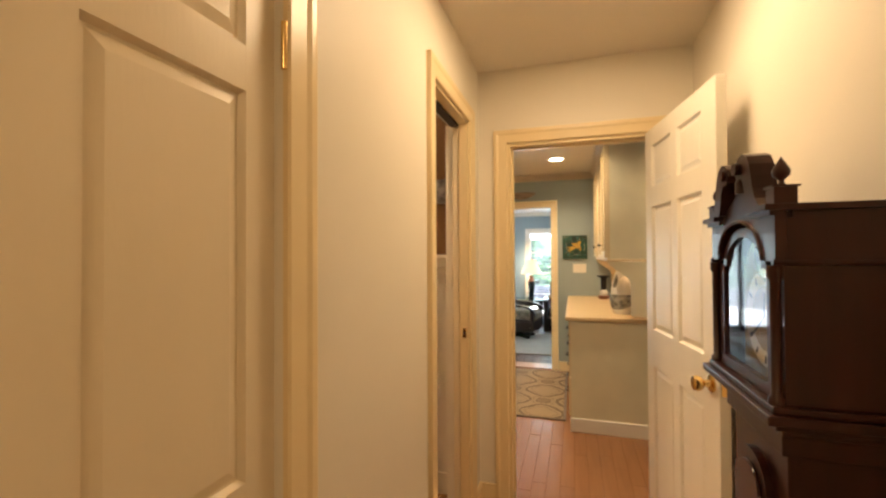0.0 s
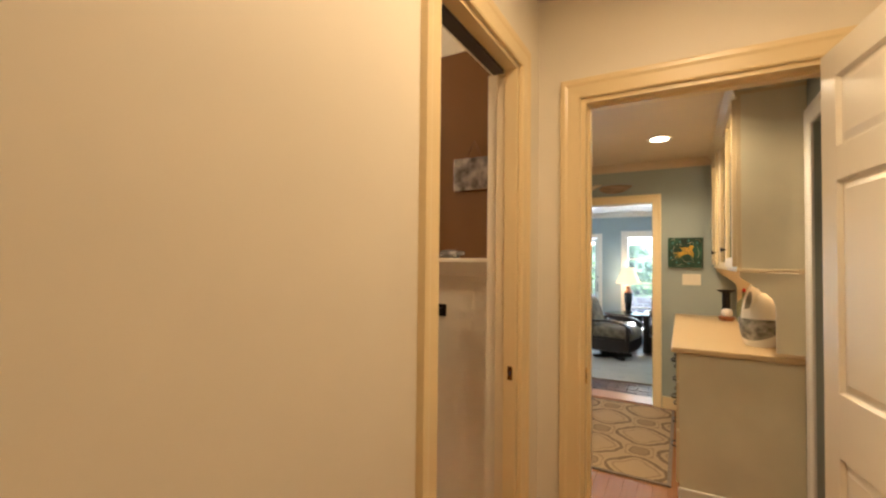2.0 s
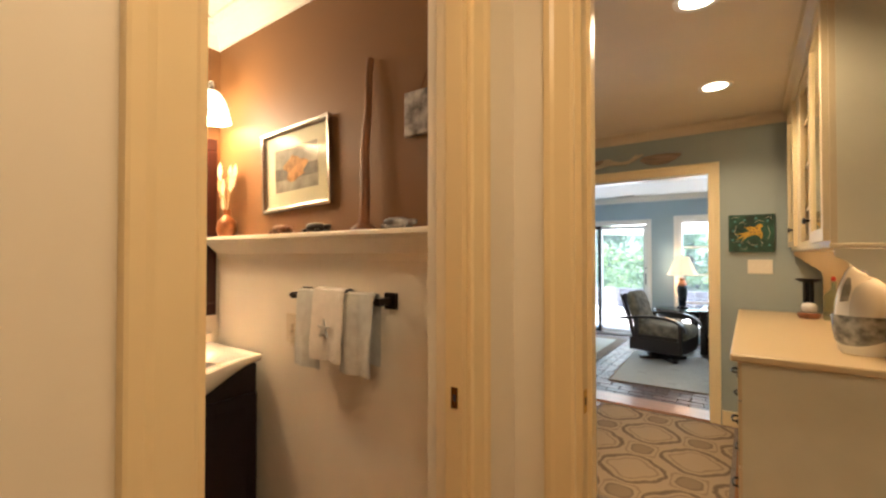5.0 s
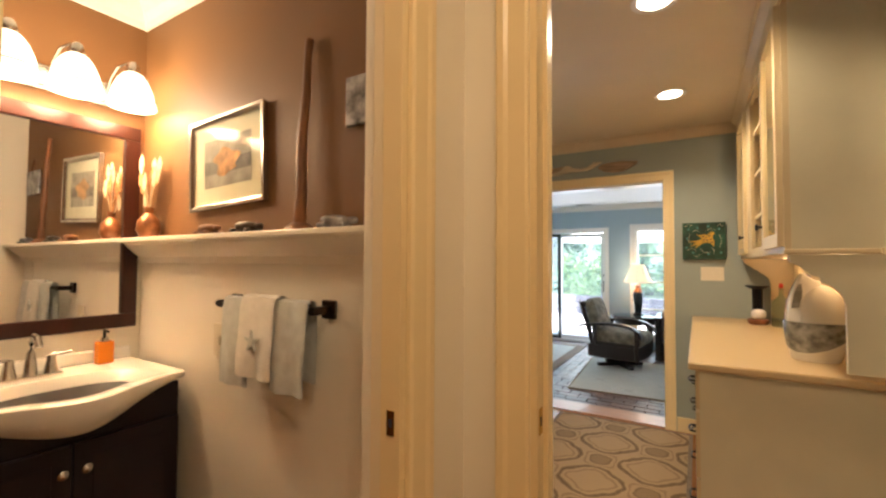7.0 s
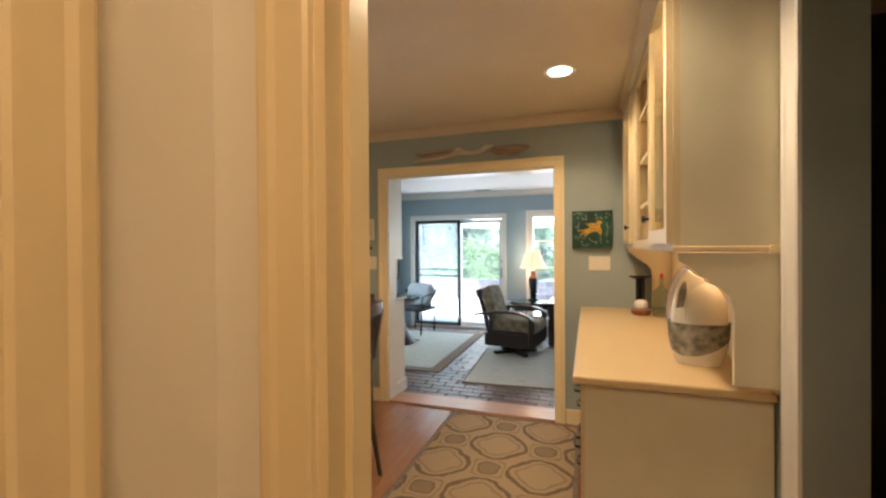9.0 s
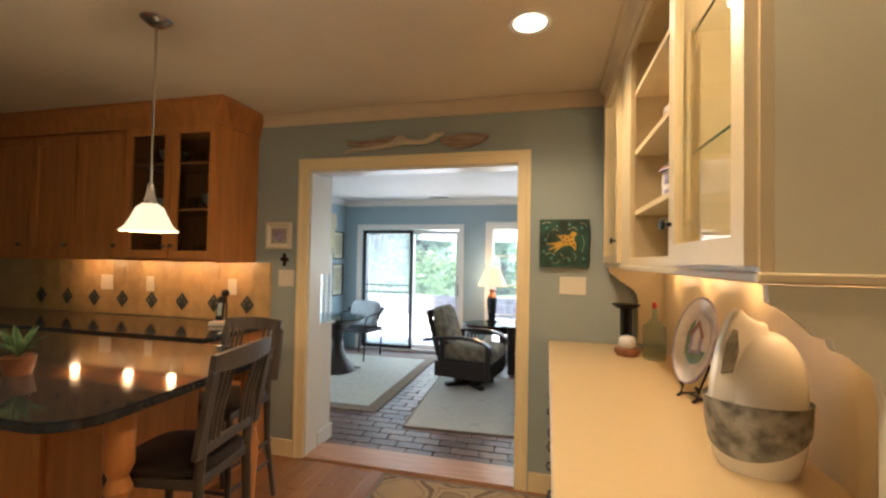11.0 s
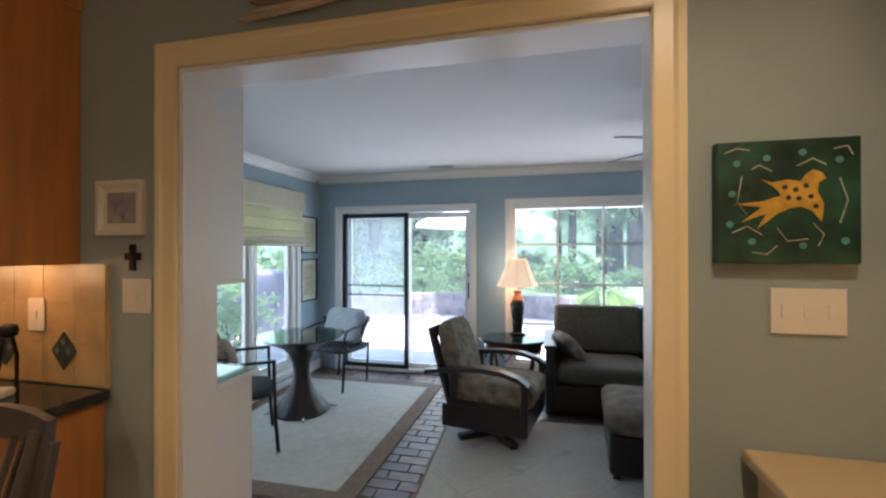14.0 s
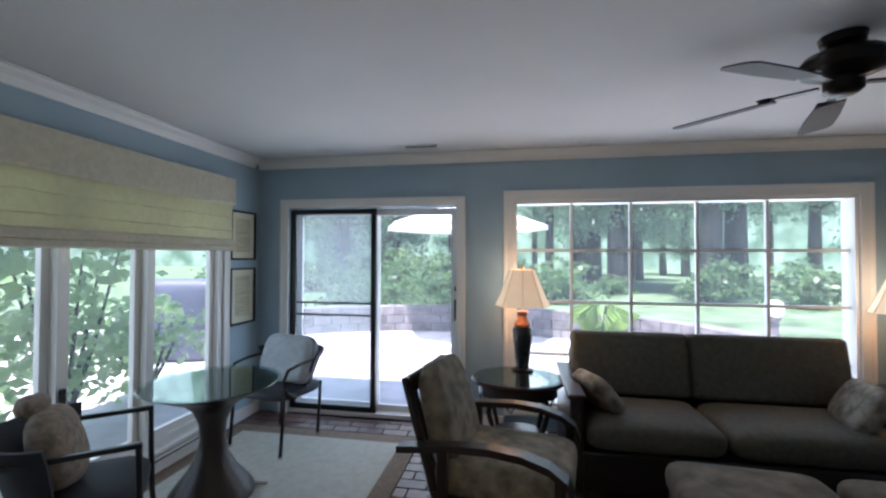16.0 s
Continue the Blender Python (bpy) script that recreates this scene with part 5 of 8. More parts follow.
dem = thing("glass_bottle", "pale green glass demijohn with a red stopper", "bottle", 0.335, 5.15, 0.905)
dem.scale = (0.82, 0.82, 0.98)
part("bottle", lathe(bmesh.new(), [(0, 0.0), (0.058, 0.0), (0.064, 0.01), (0.066, 0.13), (0.060, 0.165), (0.028, 0.190), (0.016, 0.208), (0.014, 0.240), (0.017, 0.243), (0.017, 0.252), (0, 0.252)], 30), M_BOTTLE, dem, "pale green glass", smooth=True)
part("stopper", lathe(bmesh.new(), [(0, 0.253), (0.010, 0.253), (0.016, 0.262), (0.013, 0.278), (0.006, 0.285), (0, 0.286)], 16), M_RED, dem, "red stopper", smooth=True)
hd = thing("candle_stand", "black iron candle stand with a round shell", "candle holder", 0.22, 5.21, 0.905)
_b = lathe(bmesh.new(), [(0, 0.03), (0.05, 0.03), (0.05, 0.036), (0, 0.036)], 20)
for _s in ((-0.028, 0.0), (0.028, 0.0), (0, 0.028)):
    rod(_b, (_s[0] * 0.6, _s[1] * 0.6 + 0.02, 0.03), (_s[0] * 0.6, _s[1] * 0.6 + 0.02, 0.24), 0.013)
lathe(_b, [(0, 0.235), (0.045, 0.235), (0.068, 0.250), (0.068, 0.257), (0, 0.247)], 24, (0, 0.03, 0))
part("frame", _b, M_BLACK, hd)
part("dish", lathe(bmesh.new(), [(0, 0), (0.05, 0), (0.062, 0.02), (0.060, 0.035), (0.045, 0.038), (0, 0.03)], 24), M_TERRA, hd, "brown wooden dish", smooth=True)
sh_ = thing("round_shell", "cream round shell sitting on the candle stand", "shell", 0.22, 5.20, 0.940)
part("shell", cushion(bmesh.new(), 0, 0, 0.032, 0.042, 0.042, 0.036, 1.0, 1.0), M_PLATE, sh_, smooth=True)



def standing_plate(label, x, y, z, ry, rz, rx_, rz_, house=True):
    e = thing("decorated_plate", label, "plate", x, y, z, rz)
    tilt = Matrix.Rotation(radians(ry), 4, "Y")
    b = lathe(bmesh.new(), [(0, 0), (0.6, 0), (0.68, 0.01), (1.0, 0.02), (1.0, 0.026), (0.66, 0.016), (0.58, 0.006), (0, 0.006)], 40)
    b.transform(Matrix.Translation((0, 0, rz_ + 0.03)) @ tilt @ Matrix.Diagonal((1, rx_, rz_, 1)) @ Matrix.Rotation(-math.pi / 2, 4, "Y"))
    part("dish", b, M_PLATE, e, smooth=True)
    r = bmesh.new()
    rim = [(math.cos(a), math.sin(a)) for a in [2 * math.pi * k / 48 for k in range(49)]]
    tube(r, [(0, rx_ * u, rz_ * w) for u, w in rim], 0.005, 6)
    r.transform(Matrix.Translation((0, 0, rz_ + 0.03)) @ tilt @ Matrix.Translation((-0.022, 0, 0)))
    part("rim", r, M_LILAC, e, "lilac painted rim")
    def painted(nm, pts, material, off):
        q = bmesh.new()
        flat(q, [(rx_ * u, rz_ * w) for u, w in pts], (-off - 0.0016, -off), "x")
        q.transform(Matrix.Translation((0, 0, rz_ + 0.03)) @ tilt)
        part(nm, q, material, e)
    painted("painted_field", [(0.60 * math.cos(a), 0.60 * math.sin(a)) for a in [2 * math.pi * k / 28 for k in range(28)]], M_PLATE, 0.009)
    if house:
        painted("painted_hill", [(0.56 * math.cos(a), 0.56 * math.sin(a)) for a in [math.pi * 1.12 + math.pi * 0.76 * k / 12 for k in range(13)]], M_PGRN, 0.011)
        painted("painted_house", [(-0.30, -0.28), (0.28, -0.32), (0.30, 0.18), (0.0, 0.44), (-0.30, 0.18)], M_LILAC, 0.013)
        painted("painted_gable", [(-0.16, -0.2), (0.12, -0.24), (0.14, 0.15), (-0.02, 0.30), (-0.16, 0.15)], M_PLATE, 0.015)
        painted("painted_roof", [(-0.38, 0.10), (0.0, 0.50), (0.38, 0.10), (0.30, 0.06), (0.0, 0.38), (-0.30, 0.06)], M_TERRA, 0.017)
        painted("painted_tree", [(0.34, -0.38), (0.42, -0.38), (0.50, 0.10), (0.38, 0.36), (0.20, 0.5), (0.28, 0.1)], M_PGRN, 0.015)
    else:
        painted("painted_boat", [(-0.4, -0.2), (0.4, -0.25), (0.5, 0.05), (0.1, 0.1), (0.0, 0.4), (-0.2, 0.1), (-0.5, 0.0)], M_BLUEG, 0.012)
    return e


standing_plate("oval plate with a painted house on a black stand", 0.345, 4.55, 0.922, 14, 20, 0.096, 0.150)
ps = thing("plate_stand", "black iron easel below the oval plate", "stand", 0.345, 4.54, 0.905, 20)
ps.scale = (0.8, 0.8, 0.8)
_b = bmesh.new()
for _s in (-0.05, 0.05):
    tube(_b, [(-0.075, _s, 0.0), (-0.055, _s, 0.012), (-0.045, _s, 0.045), (-0.060, _s, 0.065)], 0.007, 8)
    tube(_b, [(-0.06, _s, 0.012), (0.03, _s, 0.012), (0.065, _s * 0.5, 0.14)], 0.005, 8)
rod(_b, (-0.02, -0.05, 0.012), (-0.02, 0.05, 0.012), 0.005)
part("easel", _b, M_BLACK, ps)

# shelf things
standing_plate("oval plate with a blue boat on the bottom shelf", 0.33, 4.56, UZ0 + 0.018, 18, 15, 0.105, 0.07, False)
bm_ = thing("blue_mug", "cobalt blue glass box on the bottom shelf", "glassware", 0.30, 4.36, UZ0 + 0.018)
part("body", rbox(-0.05, -0.06, 0, 0.05, 0.06, 0.085, 0.008), M_BLUEG, bm_)
hb = thing("ceramic_house", "white ceramic house with a lilac roof on the shelf", "ornament", 0.29, 4.54, 1.589, 15)
part("body", rbox(-0.04, -0.075, 0, 0.04, 0.075, 0.13, 0.004), M_PLATE, hb)
_b = bmesh.new()
flat(_b, [(-0.055, 0.125), (0.055, 0.125), (0.0, 0.175)], (-0.08, 0.08))
part("roof", _b, M_LILAC, hb)
for _k in range(3):
    for _z in (0.02, 0.075):
        part("window", boxes((-0.0425, -0.058 + 0.042 * _k, _z, -0.0402, -0.034 + 0.042 * _k, _z + 0.035)), M_LILAC, hb)
oh = thing("ceramic_house", "orange ceramic house behind the white one", "ornament", 0.34, 4.34, 1.589, 10)
part("body", rbox(-0.04, -0.06, 0, 0.04, 0.06, 0.14, 0.004), M_TERRA, oh)
_b = bmesh.new()
flat(_b, [(-0.05, 0.135), (0.05, 0.135), (0.0, 0.185)], (-0.065, 0.065))
part("roof", _b, M_ARTO, oh)
tp = thing("teapot", "white and lilac teapot on the upper shelf", "teapot", 0.29, 4.52, 1.839)
part("pot", lathe(bmesh.new(), [(0, 0), (0.05, 0), (0.075, 0.04), (0.07, 0.09), (0.04, 0.12), (0.01, 0.135), (0, 0.15)], 24), M_PLATE, tp, smooth=True)
part("handle", tube(bmesh.new(), [(-0.02, 0.065, 0.03), (-0.03, 0.11, 0.035), (-0.03, 0.115, 0.07), (-0.02, 0.07, 0.095)], 0.006, 8), M_BRONZE, tp, smooth=True)
standing_plate("lilac plate standing on the upper shelf", 0.36, 4.33, 1.839, 14, 10, 0.10, 0.10, True)
for _i, (_y, _z) in enumerate(((3.88, UZ0 + 0.018), (5.15, UZ0 + 0.018), (5.25, UZ0 + 0.018))):
    gv = thing("white_cup", "white glazed cup with a dark band behind glass", "cup", 0.31, _y, _z)
    part("cup", lathe(bmesh.new(), [(0, 0), (0.03, 0), (0.045, 0.03), (0.048, 0.085), (0.043, 0.085), (0.04, 0.03), (0, 0.01)], 22), M_PORC, gv, smooth=True)
    part("band", lathe(bmesh.new(), [(0.0465, 0.030), (0.0475, 0.045), (0.0485, 0.045), (0.0475, 0.030)], 22), M_BLUEG, gv)


for _z in (1.666, 1.986):
    gw = thing("glass_pitcher", "clear glass pitcher on the glass shelf", "glassware", 0.33, 4.965, _z + 0.001)
    part("pitcher", lathe(bmesh.new(), [(0, 0), (0.05, 0), (0.062, 0.03), (0.058, 0.09), (0.036, 0.15), (0.044, 0.19), (0.041, 0.19), (0.032, 0.15), (0.054, 0.09), (0.045, 0.01), (0, 0.008)], 24), M_CABGLASS, gw, smooth=True)
    part("handle", tube(bmesh.new(), [(0, 0.036, 0.16), (0, 0.085, 0.15), (0, 0.09, 0.09), (0, 0.058, 0.06)], 0.006, 8), M_CABGLASS, gw, smooth=True)

# ---- kitchen wall things ----
def fish_painting(e, w, h):
    part("artwork", boxes((-w, -0.003, -h, w, 0.0, h)), M_GREENP, e)


ptg = thing("canvas_painting", "green canvas painting of a golden jumping fish", "painting", -0.083, 5.509, 1.483)
part("canvas", rbox(-0.141, -0.032, -0.141, 0.141, 0, 0.141, 0.003), M_GREENP, ptg)
_b = bmesh.new()
flat(_b, [(-0.052, 0.052), (-0.030, 0.044), (0.002, 0.050), (0.026, 0.044), (0.036, 0.060), (0.050, 0.070), (0.066, 0.064), (0.074, 0.050), (0.060, 0.040), (0.058, 0.020), (0.070, -0.006), (0.066, -0.048), (0.048, -0.022), (0.026, -0.012), (0.004, -0.016), (-0.020, -0.028), (-0.060, -0.062), (-0.040, -0.026), (-0.092, -0.046), (-0.050, -0.012), (-0.106, -0.004), (-0.048, 0.002), (-0.012, 0.014), (-0.022, 0.030)], (-0.0345, -0.033))
part("golden_shape", _b, M_YEL, ptg, "golden painted leaping shape")
_b = bmesh.new()
for _x, _z in ((-0.005, 0.032), (0.016, 0.026), (0.036, 0.034), (0.045, 0.010), (0.022, 0.006), (0.002, 0.008), (0.054, -0.012)):
    flat(_b, [(_x + 0.006 * math.cos(a), _z + 0.006 * math.sin(a)) for a in [k * 1.047 for k in range(6)]], (-0.0353, -0.0347))
part("dark_spots", _b, M_INK, ptg)
for _x, _z in ((-0.10, 0.09), (-0.04, 0.10), (0.03, 0.11), (0.10, 0.09), (-0.11, 0.02), (0.11, -0.09), (-0.07, -0.09), (0.03, -0.10), (-0.115, -0.05)):
    _b = bmesh.new()
    flat(_b, [(_x + 0.008 * math.cos(a), _z + 0.008 * math.sin(a)) for a in [k * 0.785 for k in range(8)]], (-0.0340, -0.0330))
    part("teal_dot", _b, M_TEALD, ptg)
for _p in (((-0.11, -0.07), (-0.08, -0.055), (-0.05, -0.075)), ((-0.02, -0.06), (0.0, -0.09), (0.04, -0.085)), ((0.10, 0.05), (0.115, 0.0), (0.10, -0.05)), ((-0.09, 0.06), (-0.10, 0.0), (-0.08, -0.03)),
           ((0.02, 0.08), (0.05, 0.095), (0.075, 0.08)), ((-0.03, 0.07), (-0.055, 0.085), (-0.07, 0.075)), ((0.05, -0.05), (0.07, -0.075), (0.06, -0.10)),
           ((-0.02, -0.10), (-0.04, -0.12), (-0.07, -0.115)), ((0.09, 0.115), (0.115, 0.12), (0.125, 0.10)), ((-0.125, 0.115), (-0.10, 0.125), (-0.075, 0.12))):
    part("pale_stroke", tube(bmesh.new(), [(u, -0.0335, w) for u, w in _p], 0.0014, 5), M_DRIFT2, ptg)
plate("switch_plate", "ivory triple rocker switch plate below the painting", pose(-0.030, 5.508, 1.232), 3, 0.150, 0.105)
plate("switch_plate", "ivory blank switch plate beside the tiles", pose(-1.950, 5.508, 1.223), 1, 0.12, 0.115)


def tile_art(e, w, h):
    part("artwork", boxes((-w, -0.0062, -h, w, -0.0052, h)), M_ARTG, e)
    part("painted_flower", flat(bmesh.new(), [((0.034 + 0.008 * math.cos(5 * a)) * math.cos(a), (0.034 + 0.008 * math.cos(5 * a)) * math.sin(a)) for a in [2 * math.pi * k / 30 for k in range(30)]], (-0.0072, -0.0063)), M_LILAC, e)


framed("framed_tile", "small cream framed tile above a bronze cross", "picture", 0.20, 0.185, pose(-2.014, 5.508, 1.52), M_PLASTIC, M_PAPER, 0.012, 0.028, 0.018, tile_art, False)
cr = thing("wall_cross", "small dark bronze cross on the wall", "ornament", -1.967, 5.508, 1.352)
part("cross", boxes((-0.012, -0.010, -0.045, 0.012, 0, 0.045), (-0.032, -0.0095, -0.010, 0.032, 0, 0.016)), M_BRONZE, cr, bevel=0.003)

dw = thing("driftwood_mermaid", "carved driftwood figure lying over the opening", "decoration", -1.02, 5.49, 2.045)
def carved(pts, y0, y1):
    b = flat(bmesh.new(), pts, (y0, y1))
    bmesh.ops.bevel(b, geom=[ed for ed in b.edges if abs(ed.verts[0].co.y - ed.verts[1].co.y) < 1e-4], offset=0.006, segments=2, affect="EDGES")
    return b


part("tail", carved([(-0.475, 0.090), (-0.43, 0.076), (-0.30, 0.062), (-0.20, 0.070), (-0.13, 0.092), (-0.105, 0.118), (-0.14, 0.128), (-0.26, 0.118), (-0.38, 0.106), (-0.44, 0.108), (-0.485, 0.118), (-0.47, 0.104)], -0.020, 0.016), M_DRIFT, dw)
part("body", carved([(-0.500, 0.030), (-0.40, 0.036), (-0.27, 0.044), (-0.16, 0.058), (-0.08, 0.072), (0.00, 0.066), (0.08, 0.070), (0.13, 0.088), (0.165, 0.110), (0.20, 0.128), (0.19, 0.136), (0.150, 0.132), (0.135, 0.140), (0.115, 0.120), (0.08, 0.096), (0.02, 0.090), (-0.04, 0.104), (-0.085, 0.130), (-0.115, 0.126), (-0.145, 0.094), (-0.21, 0.070), (-0.32, 0.060), (-0.42, 0.060), (-0.49, 0.040)], -0.032, 0.0), M_DRIFT2, dw, "bleached pale driftwood")
part("head", carved([(0.165, 0.084), (0.21, 0.052), (0.29, 0.034), (0.37, 0.040), (0.43, 0.064), (0.475, 0.094), (0.480, 0.108), (0.45, 0.112), (0.36, 0.122), (0.27, 0.120), (0.20, 0.112)], -0.022, 0.016), M_DRIFT, dw)

# ---- kitchen left: maple cabinets, tiles, granite ----
mup = thing("maple_upper_cabinet", "honey maple upper cabinet with two glass doors", "cabinet")
MX0, MX1, MY, MZ0, MZ1 = -2.95, -2.203, 5.14, 1.328, 2.26
part("side_panel", boxes((MX1 - 0.018, MY, MZ0, MX1, 5.508, MZ1)), M_MAPLE, mup)
part("side_panel", boxes((MX0, MY, MZ0, MX0 + 0.018, 5.508, MZ1)), M_MAPLE, mup)
# back and shelves wear the darkened maple for the shade inside
part("back_panel", boxes((MX0 + 0.018, 5.495, MZ0, MX1 - 0.018, 5.508, MZ1)), M_MAPLE_SHADE, mup)
part("bottom_panel", boxes((MX0 + 0.018, MY + 0.002, MZ0, MX1 - 0.018, 5.495, MZ0 + 0.018)), M_MAPLE, mup)
# thin sheets added only to darken the inner sides
for a in (MX0 + 0.0185, MX1 - 0.0225):
    part("side_liner", boxes((a, MY + 0.03, MZ0 + 0.019, a + 0.004, 5.494, MZ1 - 0.02)), M_MAPLE_SHADE, mup)
part("top_panel", boxes((MX0 + 0.018, MY + 0.002, MZ1 - 0.018, MX1 - 0.018, 5.495, MZ1)), M_MAPLE, mup)
part("shelf", boxes((MX0 + 0.02, MY + 0.03, 1.66, MX1 - 0.02, 5.49, 1.678)), M_MAPLE_SHADE, mup)
part("shelf", boxes((MX0 + 0.02, MY + 0.03, 1.97, MX1 - 0.02, 5.49, 1.988)), M_MAPLE_SHADE, mup)
for a, c, kx in ((-2.935, -2.562, -2.588), (-2.556, -2.212, -2.530)):
    _d = shaker(mup, "glass_door", MY - 0.002, a, c, MZ0 + 0.022, MZ1 - 0.05, M_MAPLE, 0.050, M_CABGLASS, axis="y")
    cab_knob(_d, kx, MY - 0.022, MZ0 + 0.10, "-y", M_NICKEL)
part("face_frame", boxes((-2.210, MY - 0.012, MZ0, MX1, MY - 0.001, MZ1), (MX0, MY - 0.010, MZ1 - 0.048, -2.212, MY - 0.001, MZ1)), M_MAPLE, mup)
for _i, (_x, _z) in enumerate(((-2.90, 1.353), (-2.80, 1.353), (-2.70, 1.353), (-2.50, 1.353), (-2.40, 1.353), (-2.55, 1.678), (-2.42, 1.678), (-2.86, 1.678), (-2.50, 1.988))):
    gl_ = thing("drinking_glass", "clear drinking glass on the cabinet shelf", "glassware", _x, 5.30, _z, group="glasses in the maple cabinet")
    part("glass", lathe(bmesh.new(), [(0, 0), (0.03, 0), (0.036, 0.09), (0.033, 0.09), (0.027, 0.006), (0, 0.006)], 16), M_CABGLASS, gl_, smooth=True)
for _x, _z, _k in ((-2.36, 1.678, 1.0), (-2.76, 1.678, 0.8), (-2.72, 1.988, 1.0)):
    bw = thing("serving_bowl", "grey glazed serving bowl on the maple cabinet shelf", "bowl", _x, 5.30, _z)
    bw.scale = (_k, _k, _k)
    part("bowl", lathe(bmesh.new(), [(0, 0), (0.04, 0), (0.045, 0.01), (0.085, 0.06), (0.095, 0.10), (0.090, 0.10), (0.08, 0.06), (0.03, 0.012), (0, 0.010)], 26), M_GREYG, bw, smooth=True)
m2 = thing("maple_upper_cabinet", "honey maple upper cabinet with solid doors", "cabinet")
part("body", boxes((-4.4, MY + 0.02, MZ0, MX0 - 0.002, 5.508, MZ1)), M_MAPLE, m2)
for a, c in ((-3.38, -2.965), (-3.82, -3.40), (-4.28, -3.84)):
    _d = shaker(m2, "door", MY + 0.018, a, c, MZ0 + 0.02, MZ1 - 0.06, M_MAPLE, 0.065, axis="y")
    cab_knob(_d, c - 0.05, MY - 0.002, MZ0 + 0.10, "-y", M_NICKEL)
crown("trim_crown_maple_front", ((-4.4, MY), (MX1 + 0.07, MY), (0, -1)), KC - 0.002, 0.15, 0.075, M_MAPLE, "honey maple cabinet crown")
crown("trim_crown_maple_side", ((MX1, MY - 0.07), (MX1, 5.505), (1, 0)), KC - 0.003, 0.15, 0.075, M_MAPLE, "honey maple cabinet crown")
structure("trim_maple_filler", boxes((-4.4, MY + 0.002, MZ1 + 0.001, MX1 - 0.002, 5.507, KC - 0.005)), M_MAPLE, "maple panel above the cabinets")
bsp = thing("tile_backsplash", "beige tile backsplash with dark diamond insets", "backsplash")
part("grout_bed", boxes((-4.9, 5.498, 0.905, -2.065, 5.508, MZ0)), M_GROUT, bsp)
_t = 0.14
for _r in range(3):
    _z0 = 0.912 + _r * 0.141
    _xx = -2.068
    while _xx > -4.3:
        part("tile", boxes((_xx - _t, 5.492, _z0, _xx - 0.0012, 5.4975, min(_z0 + 0.1395, MZ0 - 0.002))), M_TILE, bsp)
        _xx -= 0.141
for _k in range(8):
    _x = -2.247 - 0.2805 * _k
    _b = bmesh.new()
    flat(_b, [(_x - 0.056, 1.026), (_x, 0.960), (_x + 0.056, 1.026), (_x, 1.092)], (5.4845, 5.4885))
    ins = part("diamond_inset", _b, M_SLATE, bsp, "dark slate diamond inset")
    _b = bmesh.new()
    for _u, _w in ((-0.025, 0.0), (0.025, 0.0)):
        flat(_b, [(_x + _u - 0.011, 1.026 + _w), (_x + _u, 1.012 + _w), (_x + _u + 0.011, 1.026 + _w), (_x + _u, 1.040 + _w)], (5.4825, 5.4843))
    flat(_b, [(_x - 0.011, 1.058), (_x, 1.044), (_x + 0.011, 1.058), (_x, 1.072)], (5.4825, 5.4843))
    part("pale_chip", _b, M_SLATE2, ins)
for _x in (-2.37, -3.10, -3.52):
    plate("outlet_plate", "ivory outlet plate on the tile backsplash", pose(_x, 5.486, 1.15), 1, 0.075 if _x > -3.5 else 0.12, 0.115)
gr = thing("granite_counter", "black polished granite counter below the tiles", "counter")
part("slab", rbox(-4.9, 4.88, 0.872, -2.05, 5.496, 0.905, 0.006), M_GRAN, gr)
mb = thing("maple_base_cabinet", "honey maple base cabinet under the granite", "cabinet")
part("body", boxes((-4.9, 4.93, 0.09, -2.09, 5.505, 0.870), (-4.9, 4.99, 0.0, -2.10, 5.505, 0.09)), M_MAPLE, mb)
for _k in range(5):
    _c = -2.10 - 0.46 * _k
    shaker(mb, "door", 4.928, _c - 0.45, _c - 0.01, 0.11, 0.86, M_MAPLE, 0.06, axis="y")
ph = thing("cordless_phone", "black and silver cordless phone in its cradle", "phone", -2.33, 5.32, 0.905, 20)
part("cradle", rbox(-0.05, -0.06, 0, 0.05, 0.05, 0.028, 0.008), M_PLASTIC, ph)
part("receiver", rbox(-0.024, -0.014, 0.0, 0.024, 0.014, 0.165, 0.010, m=Matrix.Translation((0.0, 0.0, 0.028)) @ Matrix.Rotation(radians(-14), 4, "X")), M_BLACK, ph)
part("keypad", rbox(-0.016, -0.017, 0.03, 0.016, -0.0145, 0.12, 0.001, 1, m=Matrix.Translation((0.0, 0.0, 0.028)) @ Matrix.Rotation(radians(-14), 4, "X")), M_NICKEL, ph)
mic = thing("wall_microphone_lamp", "small black round lamp stem behind the phone", "lamp", -2.36, 5.42, 0.905)
part("stem", tube(bmesh.new(), [(0, 0, 0), (0, 0, 0.12), (0.01, -0.02, 0.19)], 0.006, 8), M_BLACK, mic)
part("head", cushion(bmesh.new(), 0.012, -0.03, 0.205, 0.026, 0.026, 0.026, 1, 1), M_BLACK, mic, smooth=True)

isl = thing("kitchen_island", "honey maple kitchen island with a black granite top", "island")
_o = []
for cx, cy, a0 in ((-1.58, 3.90, -90), (-1.60, 4.62, 0)):
    r = 0.15 if a0 == -90 else 0.15
    _o += [(cx + r * math.cos(radians(a0 + 90 * k / 8)), cy + r * math.sin(radians(a0 + 90 * k / 8))) for k in range(9)]
_o += [(-3.4, 4.78), (-3.4, 3.75)]
_b = bmesh.new()
flat(_b, _o, (0.872, 0.905), "z")
bmesh.ops.bevel(_b, geom=[ed for ed in _b.edges if abs(ed.verts[0].co.z - ed.verts[1].co.z) < 0.001], offset=0.006, segments=2, affect="EDGES")
part("stone_top", _b, M_GRAN, isl, "black polished granite")
